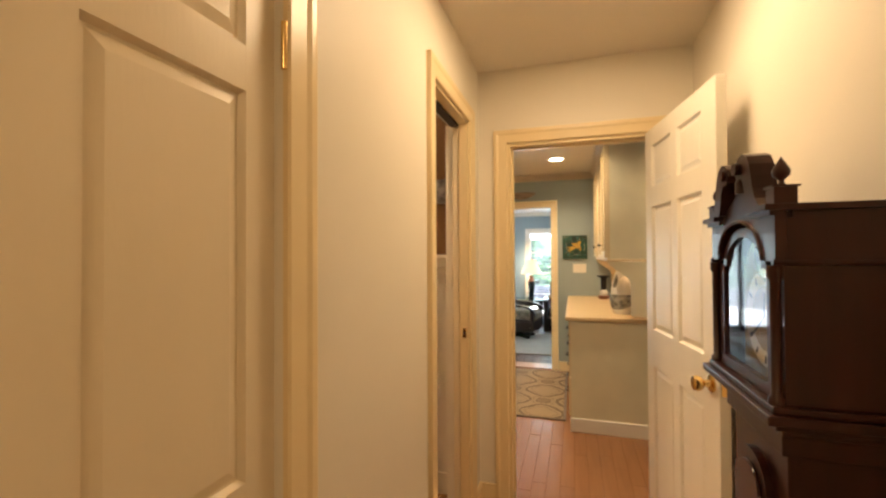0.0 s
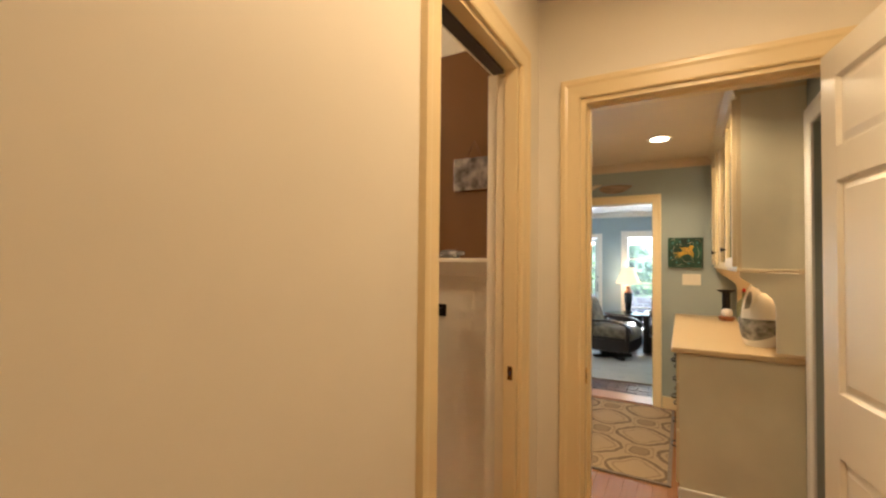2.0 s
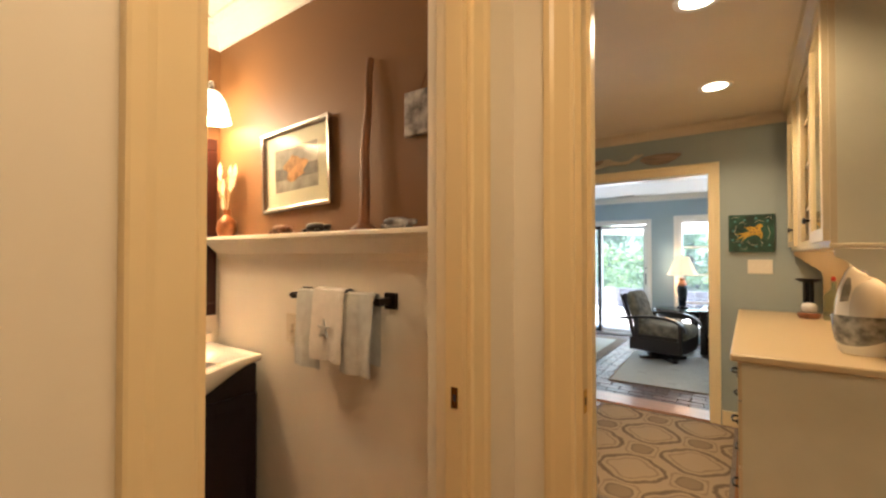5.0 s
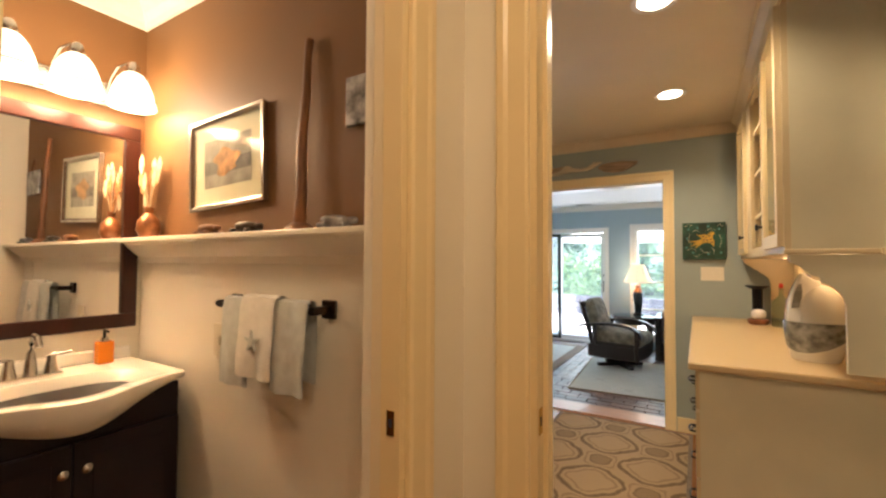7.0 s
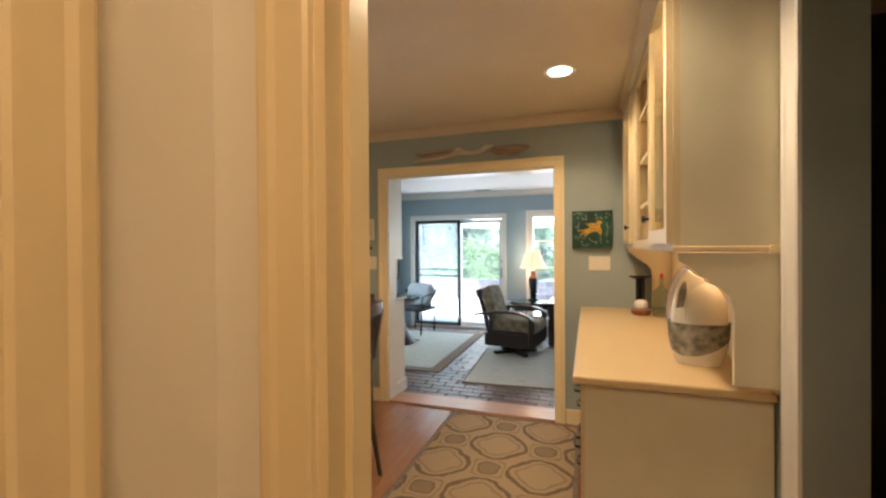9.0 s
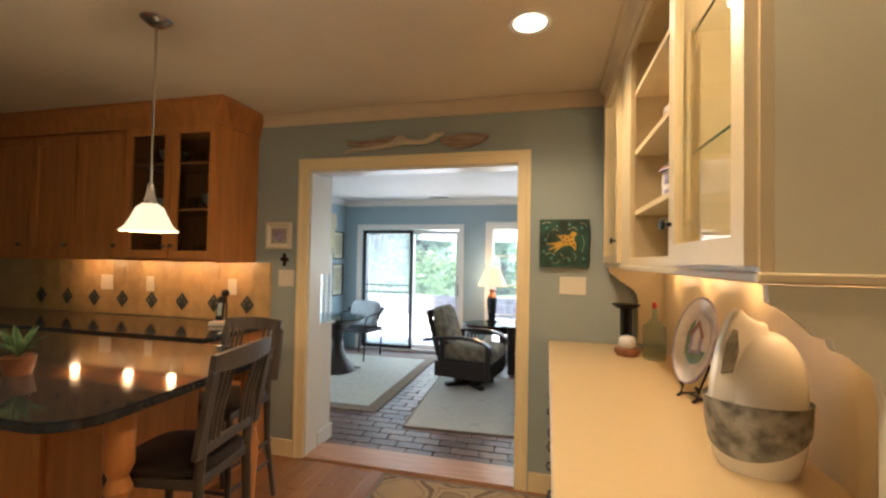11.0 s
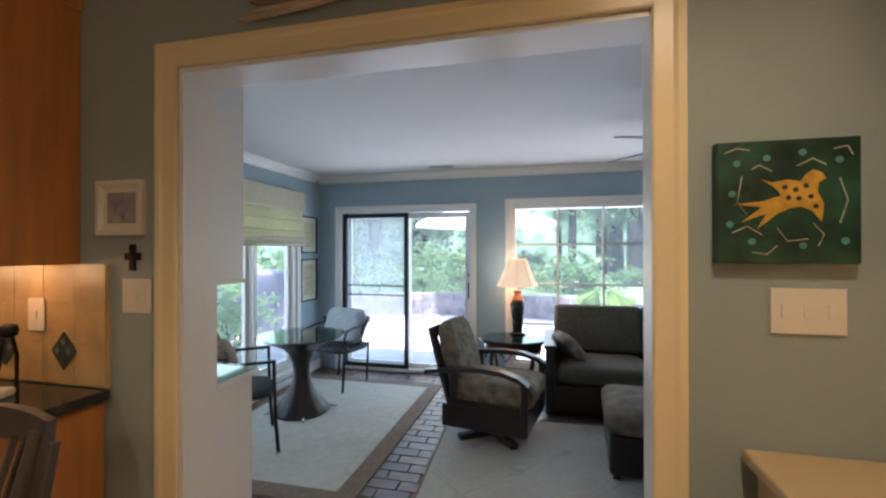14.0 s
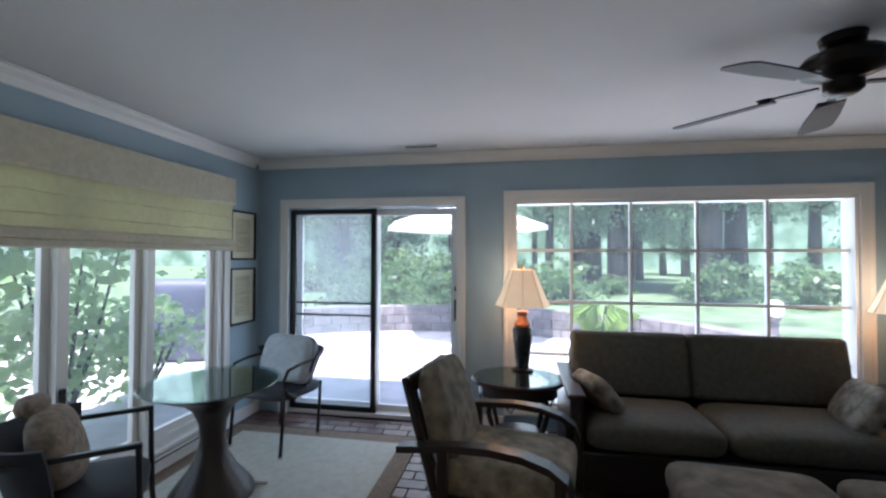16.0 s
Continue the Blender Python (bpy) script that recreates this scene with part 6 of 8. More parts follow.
ib = isl
part("body", boxes((-3.3, 3.98, 0.0, -1.86, 4.66, 0.870)), M_MAPLE, ib)
shaker(ib, "panel_frame", -1.858 + 0.02, 4.0, 4.64, 0.12, 0.86, M_MAPLE, 0.07)
part("apron", boxes((-1.86, 4.62, 0.78, -1.52, 4.66, 0.870), (-1.86, 3.98, 0.78, -1.52, 4.02, 0.870)), M_MAPLE, ib)
for _y in (4.64, 4.0):
    part("turned_leg", lathe(bmesh.new(), [(0, 0), (0.025, 0), (0.035, 0.05), (0.022, 0.12), (0.030, 0.30), (0.040, 0.48), (0.026, 0.56), (0.042, 0.60), (0.028, 0.64), (0.045, 0.68), (0.045, 0.87), (0, 0.87)], 18, (-1.54, _y, 0)), M_MAPLE, ib, smooth=True)
pt = thing("potted_plant", "small green plant in a dark pot on the island", "plant", -2.14, 4.08, 0.905)
part("pot", lathe(bmesh.new(), [(0, 0), (0.04, 0), (0.055, 0.07), (0.05, 0.07), (0, 0.06)], 18), M_TERRA, pt, smooth=True)
_b = bmesh.new()
for _k in range(34):
    a, l, u = random.uniform(0, 6.28), random.uniform(0.05, 0.12), random.uniform(0.04, 0.13)
    p0, p1 = Vector((0, 0, 0.065)), Vector((l * math.cos(a), l * math.sin(a), 0.065 + u))
    s_ = Vector((-math.sin(a), math.cos(a), 0)) * 0.012
    mid = (p0 + p1) / 2 + Vector((0, 0, 0.02))
    _b.faces.new([_b.verts.new(v) for v in (p0, mid - s_, p1, mid + s_)])
part("leaves", _b, M_LEAF, pt)

M_STOOL = mat("grey_brown_stained_wood", (0.075, 0.056, 0.044), 0.5, vary=0.15, scale=4, bump=0.2, stretch=(8, 8, 1))


def stool(m, label):
    """A tall chair; it faces local +x, its seat's middle over the origin."""
    e = new("bar_stool")
    e.matrix_world = m
    e.scale = (0.92, 0.84, e.scale.z)
    tagged(e, label, "stool", "stools at the island")
    part("seat", cushion(bmesh.new(), 0, 0, 0.64, 0.20, 0.20, 0.028, 0.5, 0.6), M_ESP, e, "dark padded seat", smooth=True)
    part("seat_frame", rbox(-0.19, -0.19, 0.585, 0.19, 0.19, 0.625, 0.008), M_STOOL, e)
    for sx_, sy_ in ((0.17, 0.17), (0.17, -0.17)):
        part("leg", rod(bmesh.new(), (sx_, sy_, 0.60), (sx_ + 0.03, sy_ * 1.15, 0), 0.020, 0.014), M_STOOL, e, smooth=True)
    for sy_ in (0.17, -0.17):
        b = tube(bmesh.new(), [(-0.24, sy_ * 1.15, 0), (-0.19, sy_, 0.35), (-0.18, sy_, 0.62), (-0.20, sy_, 0.85), (-0.245, sy_ * 1.05, 1.02)], [0.014, 0.018, 0.020, 0.018, 0.016], 10)
        part("leg", b, M_STOOL, e, smooth=True)
    rl = bmesh.new()
    n = 10
    rings = []
    for k in range(n + 1):
        y = -0.215 + 0.43 * k / n
        x = -0.245 - 0.035 * math.cos(math.pi * (k / n - 0.5))
        zt = 1.045 + 0.012 * math.cos(math.pi * (k / n - 0.5))
        rings.append([rl.verts.new(p) for p in ((x - 0.012, y, 0.985), (x + 0.012, y, 0.985), (x + 0.004, y, zt), (x - 0.018, y, zt))])
    for q, r in zip(rings, rings[1:]):
        for k in range(4):
            rl.faces.new((q[k], q[(k + 1) % 4], r[(k + 1) % 4], r[k]))
    rl.faces.new(rings[0][::-1]), rl.faces.new(rings[-1])
    part("top_rail", rl, M_STOOL, e)
    part("lower_rail", rbox(-0.205, -0.165, 0.70, -0.185, 0.165, 0.735, 0.004), M_STOOL, e)
    for y in (-0.205, 0.205):
        b = rbox(-0.012, y - 0.024, 0.0, 0.012, y + 0.024, 0.30, 0.004, m=Matrix.Translation((-0.195, 0, 0.70)) @ Matrix.Rotation(radians(-11), 4, "Y"))
        part("back_post", b, M_STOOL, e)
    for y in (-0.145, -0.112, -0.079, 0.079, 0.112, 0.145):
        b = tube(bmesh.new(), [(-0.195, y, 0.72), (-0.215, y, 0.85), (-0.262, y * 1.05, 1.0)], 0.008, 6)
        part("slat", b, M_STOOL, e)
    for z, x0 in ((0.22, 0.19), (0.34, 0.18)):
        part("stretcher", rod(bmesh.new(), (x0, -0.18, z), (x0, 0.18, z), 0.009), M_STOOL, e)
        part("stretcher", rod(bmesh.new(), (-0.21, 0.18, z), (x0, 0.18, z), 0.009), M_STOOL, e)
        part("stretcher", rod(bmesh.new(), (-0.21, -0.18, z), (x0, -0.18, z), 0.009), M_STOOL, e)
    return e


stool(pose(-1.49, 4.205, 0, 0, 0, 188), "grey brown slat back bar stool at the island end")
stool(pose(-1.845, 4.83, 0, 0, 0, -86) @ Matrix.Diagonal((1, 1, 0.955, 1)), "grey brown slat back bar stool behind the island")

pen = thing("pendant_lamp", "lit frosted glass bell pendant over the island", "lamp", -1.80, 4.31, 0)
part("rod", rod(bmesh.new(), (0, 0, 1.66), (0, 0, KC), 0.005), M_NICKEL, pen)
part("canopy", lathe(bmesh.new(), [(0, KC - 0.03), (0.03, KC - 0.028), (0.06, KC - 0.002), (0, KC - 0.001)], 24), M_NICKEL, pen, smooth=True)
part("socket", lathe(bmesh.new(), [(0, 1.575), (0.028, 1.575), (0.026, 1.60), (0.018, 1.62), (0.012, 1.67), (0, 1.675)], 18), M_NICKEL, pen, smooth=True)
_s = part("shade", lathe(bmesh.new(), [(0.030, 1.585), (0.050, 1.568), (0.066, 1.530), (0.086, 1.490), (0.106, 1.472), (0.105, 1.468), (0.083, 1.485), (0.062, 1.526), (0.046, 1.562), (0.026, 1.580)], 32), M_PEND, pen, "glowing frosted glass bell shade", smooth=True)
_s.visible_shadow = False
# the third fixture, at x -2.6, is added for the unseen lamp
for _i, (_x, _y) in enumerate(((-0.26, 3.55), (-0.26, 4.66), (-2.6, 3.55))):
    cn = thing("recessed_light", "lit round recessed ceiling light with white trim", "light", _x, _y, KC, group="recessed lights in the kitchen ceiling")
    part("trim_ring", lathe(bmesh.new(), [(0.068, -0.002), (0.090, -0.006), (0.092, 0.0), (0.068, 0.0)], 32), M_WHITE, cn, smooth=True)
    _l = part("lens", lathe(bmesh.new(), [(0, -0.004), (0.066, -0.004), (0.066, -0.001), (0, -0.001)], 32), M_CANL, cn, "glowing lamp face")
    _l.visible_shadow = False


# kitchen rug
def rug_material(name, c1, c2, c3, kx, ky, lattice=False, faint=1.0):
    m = mat(name, c1, 0.95, vary=0.06, scale=30, bump=0.8, bscale=280)
    nt = m.node_tree
    b = nt.nodes["Principled BSDF"]
    tc = nt.nodes.new("ShaderNodeTexCoord")
    sep = nt.nodes.new("ShaderNodeSeparateXYZ")
    wob = nt.nodes.new("ShaderNodeTexNoise")
    wob.inputs["Scale"].default_value = 14
    nt.links.new(tc.outputs["Object"], wob.inputs["Vector"])
    mixv = nt.nodes.new("ShaderNodeMix")
    mixv.data_type, mixv.blend_type = "RGBA", "ADD"
    mixv.inputs[0].default_value = 0.045
    nt.links.new(tc.outputs["Object"], mixv.inputs[6])
    nt.links.new(wob.outputs["Color"], mixv.inputs[7])
    nt.links.new(mixv.outputs[2], sep.inputs[0])

    def math_(op, a, v):
        n = nt.nodes.new("ShaderNodeMath")
        n.operation = op
        for i, s in enumerate((a, v)):
            if s is None:
                continue
            if isinstance(s, (int, float)):
                n.inputs[i].default_value = s
            else:
                nt.links.new(s, n.inputs[i])
        return n.outputs[0]
    cx = math_("COSINE", math_("MULTIPLY", sep.outputs[0], kx), None)
    cy = math_("COSINE", math_("MULTIPLY", sep.outputs[1], ky), None)
    c2x = math_("COSINE", math_("MULTIPLY", sep.outputs[0], kx * 2), None)
    c2y = math_("COSINE", math_("MULTIPLY", sep.outputs[1], ky * 2), None)
    f1 = math_("ADD", math_("MULTIPLY", cx, cy), math_("MULTIPLY", math_("MULTIPLY", c2x, c2y), 0.35))
    if lattice:
        f1 = math_("ADD", cx, cy)
    v = math_("ABSOLUTE", f1, None)
    ra = nt.nodes.new("ShaderNodeValToRGB")
    els = ra.color_ramp.elements
    els[0].position, els[0].color = 0.0, (*c2, 1)
    els[1].position, els[1].color = 1.0, (*c3, 1)
    stops = ((0.10, c2), (0.19, c1), (0.36, c1), (0.45, c3), (0.56, c1), (0.74, c1), (0.86, c2))
    if lattice:
        stops = ((0.04, c2), (0.07, c1), (0.40, c1), (0.46, c3), (0.60, c3), (0.66, c1), (0.92, c1))
    for p, c in stops:
        el = els.new(p)
        el.color = (*c, 1)
    nt.links.new(v, ra.inputs[0])
    mx = nt.nodes.new("ShaderNodeMix")
    mx.data_type, mx.blend_type = "RGBA", "MIX"
    mx.inputs[0].default_value = faint
    old = b.inputs["Base Color"].links[0].from_socket
    nt.links.new(old, mx.inputs[6])
    nt.links.new(ra.outputs[0], mx.inputs[7])
    nt.links.new(mx.outputs[2], b.inputs["Base Color"])
    return m


M_RUGK = rug_material("patterned_kitchen_rug_pile", (0.36, 0.25, 0.14), (0.15, 0.095, 0.048), (0.24, 0.16, 0.085), 2 * math.pi / 0.62, 2 * math.pi / 0.62)
M_RUGL = rug_material("faint_lattice_rug_pile", (0.47, 0.46, 0.41), (0.36, 0.34, 0.29), (0.43, 0.42, 0.37), 2 * math.pi / 0.62, 2 * math.pi / 0.62, True, 0.55)
rk = thing("kitchen_rug", "beige and olive arabesque wool rug by the hutch", "rug", -0.67, 4.68, 0)
part("rug_field", rbox(-0.475, -0.745, 0.001, 0.475, 0.745, 0.011, 0.004), M_RUGK, rk)
_b = bmesh.new()
for r in ((-0.50, -0.77, 0.0008, 0.50, -0.745, 0.010), (-0.50, 0.745, 0.0008, 0.50, 0.77, 0.010), (-0.50, -0.745, 0.0008, -0.475, 0.745, 0.010), (0.475, -0.745, 0.0008, 0.50, 0.745, 0.010)):
    box(_b, *r)
part("binding", _b, M_RUGT, rk, "brown rug binding")


# ---- sunroom ----
def sun_rug(name, label, x, y, rz, w, d, bw, pile):
    e = thing(name, label, "rug", x, y, 0, rz)
    part("rug_field", rbox(-w / 2 + bw, -d / 2 + bw, 0.001, w / 2 - bw, d / 2 - bw, 0.013, 0.004), pile, e)
    b = bmesh.new()
    for r in ((-w / 2, -d / 2, w / 2, -d / 2 + bw), (-w / 2, d / 2 - bw, w / 2, d / 2), (-w / 2, -d / 2 + bw, -w / 2 + bw, d / 2 - bw), (w / 2 - bw, -d / 2 + bw, w / 2, d / 2 - bw)):
        box(b, r[0], r[1], 0.0008, r[2], r[3], 0.011)
    part("border", b, M_RUGT, e, "tan woven border")
    return e


sun_rug("area_rug", "cream rug with a tan border under the glass table", -2.405, 7.50, 0, 1.53, 2.14, 0.125, M_RUGW)
sun_rug("area_rug", "pale lattice rug under the armchair and ottomans", 0.17, 7.08, 3, 3.05, 1.62, 0.02, M_RUGL)

# sliding door
sd = thing("sliding_door", "sliding patio door with a dark screen panel", "door", 0, 8.93, 0)
for nm, x0, x1, y, mm, wd, lab in (("door_panel", -2.19, -1.425, 0.06, M_WTRIM, 0.055, "white framed glass panel"), ("door_panel", -2.925, -2.13, 0.095, M_WTRIM, 0.055, "white framed glass panel"), ("screen_panel", -2.925, -2.13, -0.005, M_BLACK, 0.045, "dark framed insect screen")):
    z0, z1 = 0.035, 1.80
    b = boxes((x0, y, z0, x0 + wd, y + 0.03, z1), (x1 - wd, y, z0, x1, y + 0.03, z1), (x0 + wd, y, z0, x1 - wd, y + 0.03, z0 + wd), (x0 + wd, y, z1 - wd, x1 - wd, y + 0.03, z1))
    if mm is M_BLACK:
        box(b, x0 + wd, y + 0.004, 0.86, x1 - wd, y + 0.024, 0.875)
        box(b, x0 + wd, y + 0.004, 0.965, x1 - wd, y + 0.024, 0.98)
    p_ = part(nm, b, mm, sd, lab)
    g = bmesh.new()
    g.faces.new([g.verts.new(q) for q in ((x0 + wd, y + 0.015, z0 + wd), (x1 - wd, y + 0.015, z0 + wd), (x1 - wd, y + 0.015, z1 - wd), (x0 + wd, y + 0.015, z1 - wd))])
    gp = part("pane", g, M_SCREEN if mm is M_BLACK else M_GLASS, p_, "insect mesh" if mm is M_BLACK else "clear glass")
    gp.visible_shadow = False
part("track", boxes((-2.93, -0.02, 0.0, -1.42, 0.12, 0.034)), M_WTRIM, sd, "metal door track")
_b = rbox(-1.452, -0.02 + 0.06, 0.84, -1.436, 0.058, 1.02, 0.004)
part("handle", _b, M_BLACK, sd, "black pull handle")
part("lock", rbox(-1.450, 0.045, 1.09, -1.438, 0.058, 1.13, 0.002), M_BLACK, sd)

# picture window
pw = tagged(new("window_1"), "large white grid window behind the sofa", kind="structure")
XS = (-0.948, -0.494, -0.043, 0.437, 0.920, 1.474)
ZS = (0.20, 0.60, 1.022, 1.437, 1.835)
part("window_frame", boxes((-0.948, 8.895, 0.20, -0.925, 9.03, 1.835), (1.451, 8.895, 0.20, 1.474, 9.03, 1.835), (-0.925, 8.895, 1.812, 1.451, 9.03, 1.835), (-0.925, 8.895, 0.20, 1.451, 9.03, 0.223)), M_WTRIM, pw)
for x in XS[1:-1]:
    part("muntin", boxes((x - 0.011, 8.945, 0.223, x + 0.011, 8.975, 1.812)), M_WTRIM, pw)
for z in ZS[1:-1]:
    part("muntin", boxes((-0.925, 8.943, z - 0.011, 1.451, 8.977, z + 0.011)), M_WTRIM, pw)
for i in range(5):
    for j in range(4):
        g = bmesh.new()
        g.faces.new([g.verts.new(q) for q in ((XS[i] + 0.01, 8.96, ZS[j] + 0.01), (XS[i + 1] - 0.01, 8.96, ZS[j] + 0.01), (XS[i + 1] - 0.01, 8.96, ZS[j + 1] - 0.01), (XS[i] + 0.01, 8.96, ZS[j + 1] - 0.01))])
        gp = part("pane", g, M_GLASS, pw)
        gp.visible_shadow = False

# casement windows of the left wall
cw = tagged(new("window_2"), "row of white casement windows with deep sill", kind="structure")
part("window_frame", boxes((-3.335, 6.14, 0.14, -3.225, 6.19, 1.90), (-3.335, 8.37, 0.14, -3.225, 8.42, 1.90), (-3.335, 6.19, 1.85, -3.225, 8.37, 1.90), (-3.335, 6.19, 0.14, -3.225, 8.37, 0.19)), M_WTRIM, cw)
part("window_sill", rbox(-3.25, 6.08, 0.115, -3.165, 8.48, 0.142, 0.005), M_WTRIM, cw)
YW = (6.19, 6.70, 7.215, 7.745, 8.37)
for y in YW[1:-1]:
    part("mullion", boxes((-3.33, y - 0.028, 0.19, -3.215, y + 0.028, 1.85)), M_WTRIM, cw)
for a, c in zip(YW, YW[1:]):
    a, c = a + (0.028 if a > 6.3 else 0), c - (0.028 if c < 8.2 else 0)
    s_ = part("sash", boxes((-3.30, a, 0.19, -3.265, a + 0.042, 1.85), (-3.30, c - 0.042, 0.19, -3.265, c, 1.85), (-3.30, a + 0.042, 0.19, -3.265, c - 0.042, 0.235), (-3.30, a + 0.042, 1.80, -3.265, c - 0.042, 1.85)), M_WTRIM, cw)
    g = bmesh.new()
    g.faces.new([g.verts.new(q) for q in ((-3.282, a + 0.04, 0.233), (-3.282, c - 0.04, 0.233), (-3.282, c - 0.04, 1.802), (-3.282, a + 0.04, 1.802))])
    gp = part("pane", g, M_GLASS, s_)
    gp.visible_shadow = False
for y in (7.215, 6.70):
    part("latch", rbox(-3.214, y - 0.012, 0.60, -3.196, y + 0.012, 0.70, 0.003), M_BLACK, cw, "black casement latch")
casing("trim_casing_casements", 6.14, 8.42, 1.90, 0.06, -3.22, 1, "x", M_WTRIM, 0.14)
bb = thing("baseboard_heater", "long low white baseboard heater under the windows", "heater", -3.216, 0, 0)
part("cover", rbox(0.0, 6.2, 0.005, 0.055, 8.40, 0.105, 0.006), M_WTRIM, bb)
part("outlet_slot", boxes((0.0555, 6.25, 0.080, 0.0570, 8.35, 0.090)), M_INK, bb)

# roman shade
rs = thing("roman_shade", "pale green linen roman shade half raised", "window shade", 0, 0, 0)
def cloth_run(nm, prof, material, label):
    b = bmesh.new()
    rings = []
    for k in range(41):
        y = 6.14 + (8.425 - 6.14) * k / 40
        rings.append([b.verts.new((x + 0.004 * noise.noise(Vector((y * 2.2, z * 4, 0))), y, z + (0.006 * noise.noise(Vector((y * 1.5, 3, 0))) if z < 1.5 else 0))) for x, z in prof])
    n = len(prof)
    for q, w in zip(rings, rings[1:]):
        for i in range(n):
            b.faces.new((q[i], q[(i + 1) % n], w[(i + 1) % n], w[i]))
    b.faces.new(rings[0]), b.faces.new(rings[-1][::-1])
    bmesh.ops.recalc_face_normals(b, faces=b.faces[:])
    part(nm, b, material, rs, label)


cloth_run("valance", [(-3.150, 1.985), (-3.122, 1.99), (-3.118, 1.80), (-3.126, 1.78), (-3.134, 1.80), (-3.140, 1.97)], M_BLIND2, "cream lined valance")
cloth_run("cloth", [(-3.152, 1.95), (-3.150, 1.80), (-3.150, 1.69), (-3.143, 1.685), (-3.150, 1.68), (-3.150, 1.585), (-3.142, 1.58), (-3.150, 1.575), (-3.148, 1.49), (-3.154, 1.49), (-3.156, 1.95)], M_BLIND, "translucent pale green linen")
cloth_run("folded_hem", [(-3.146, 1.515), (-3.128, 1.505), (-3.120, 1.465), (-3.126, 1.462), (-3.112, 1.455), (-3.108, 1.425), (-3.135, 1.418), (-3.162, 1.43), (-3.162, 1.51)], M_BLIND2, "stacked cream folds")
part("headrail", boxes((-3.215, 6.15, 1.93, -3.172, 8.42, 1.98)), M_WTRIM, rs)

for _z, _h, _l in ((1.555, 0.41, "upper black framed drawing by the sliding door"), (1.047, 0.47, "lower black framed drawing by the sliding door")):
    framed("framed_drawing", _l, "picture", 0.32, _h, pose(-3.217, 8.65, _z, 0, 0, 90), M_BLACK, M_PAPER, 0.05, 0.014, 0.02,
           lambda e, w, h: part("artwork", boxes((-w, -0.0062, -h, w, -0.0052, h)), M_DRIFT2, e, "faint pencil drawing"))

# hutch on the sunroom side of the thick wall
bf = thing("bar_cabinet", "white bar cabinet with a glass top beside the opening", "cabinet")
part("body", boxes((-3.0, 5.655, 0.0, -1.785, 5.865, 0.868)), M_WTRIM, bf)
part("baseboard", rbox(-3.0, 5.86, 0.0, -1.768, 5.88, 0.11, 0.003), M_WTRIM, bf)
part("baseboard", rbox(-1.783, 5.665, 0.0, -1.768, 5.858, 0.11, 0.003), M_WTRIM, bf)
part("counter_slab", rbox(-3.02, 5.655, 0.870, -1.765, 5.885, 0.892, 0.003), M_WTRIM, bf)
part("glass_top", boxes((-3.0, 5.66, 0.894, -1.77, 5.88, 0.900)), M_TABGLASS, bf, "green edged glass sheet")
bu = thing("wall_cabinet", "white wall cabinet above the bar beside the opening", "cabinet")
part("body", boxes((-3.0, 5.655, 1.265, -1.782, 5.812, SC - 0.005)), M_WTRIM, bu)
part("bottom_trim", rbox(-3.0, 5.655, 1.248, -1.775, 5.820, 1.265, 0.003), M_WTRIM, bu)
vt = thing("ceiling_vent", "white slotted ceiling vent near the patio door", "vent", -1.66, 8.60, SC)
part("frame", boxes((-0.14, -0.035, -0.006, 0.14, 0.035, 0)), M_WTRIM, vt)
# flat near-black strips: the dark of the vent's slots is put in their colour
for _k in range(4):
    part("slat", boxes((-0.125, -0.026 + 0.014 * _k, -0.0075, 0.125, -0.020 + 0.014 * _k, -0.0062)), M_INK, vt)


def ceiling_fan():
    e = thing("ceiling_fan", "dark bronze ceiling fan with five dark blades", "fan", 0.322, 7.28, 0)
    part("canopy", lathe(bmesh.new(), [(0, SC), (0.075, SC), (0.07, SC - 0.03), (0.03, SC - 0.055), (0, SC - 0.055)], 28), M_BRONZE, e, smooth=True)
    part("downrod", rod(bmesh.new(), (0, 0, SC - 0.16), (0, 0, SC - 0.05), 0.014), M_BRONZE, e)
    part("motor", lathe(bmesh.new(), [(0, 2.19), (0.06, 2.185), (0.12, 2.165), (0.14, 2.138), (0.130, 2.105), (0.085, 2.085), (0.062, 2.07), (0.062, 2.03), (0.042, 2.012), (0, 2.01)], 32), M_BRONZE, e, smooth=True)
    for k in range(5):
        a = radians(FAN0 + 72 * k)
        m = Matrix.Rotation(a, 4, "Z")
        b = rbox(0.07, -0.016, 2.052, 0.26, 0.016, 2.060, 0.002)
        rbox(0.22, -0.045, 2.049, 0.27, 0.045, 2.055, 0.002, bm=b)
        b.transform(m)
        part("blade_arm", b, M_BRONZE, e)
        b = bmesh.new()
        pts = [(0.22, -0.052), (0.42, -0.068), (0.59, -0.068), (0.615, -0.045), (0.62, 0.0), (0.615, 0.045), (0.59, 0.068), (0.42, 0.068), (0.22, 0.052)]
        flat(b, pts, (-0.003, 0.003), "z")
        b.transform(m @ Matrix.Translation((0, 0, 2.057)) @ Matrix.Rotation(radians(3), 4, "Y") @ Matrix.Rotation(radians(-12), 4, "X"))
        part("blade", b, M_FAN, e)
    return e


FAN0 = 67
M_FAN = mat("dark_walnut_blade", (0.06, 0.046, 0.042), 0.6, vary=0.15, scale=4, stretch=(1, 8, 1))
ceiling_fan()


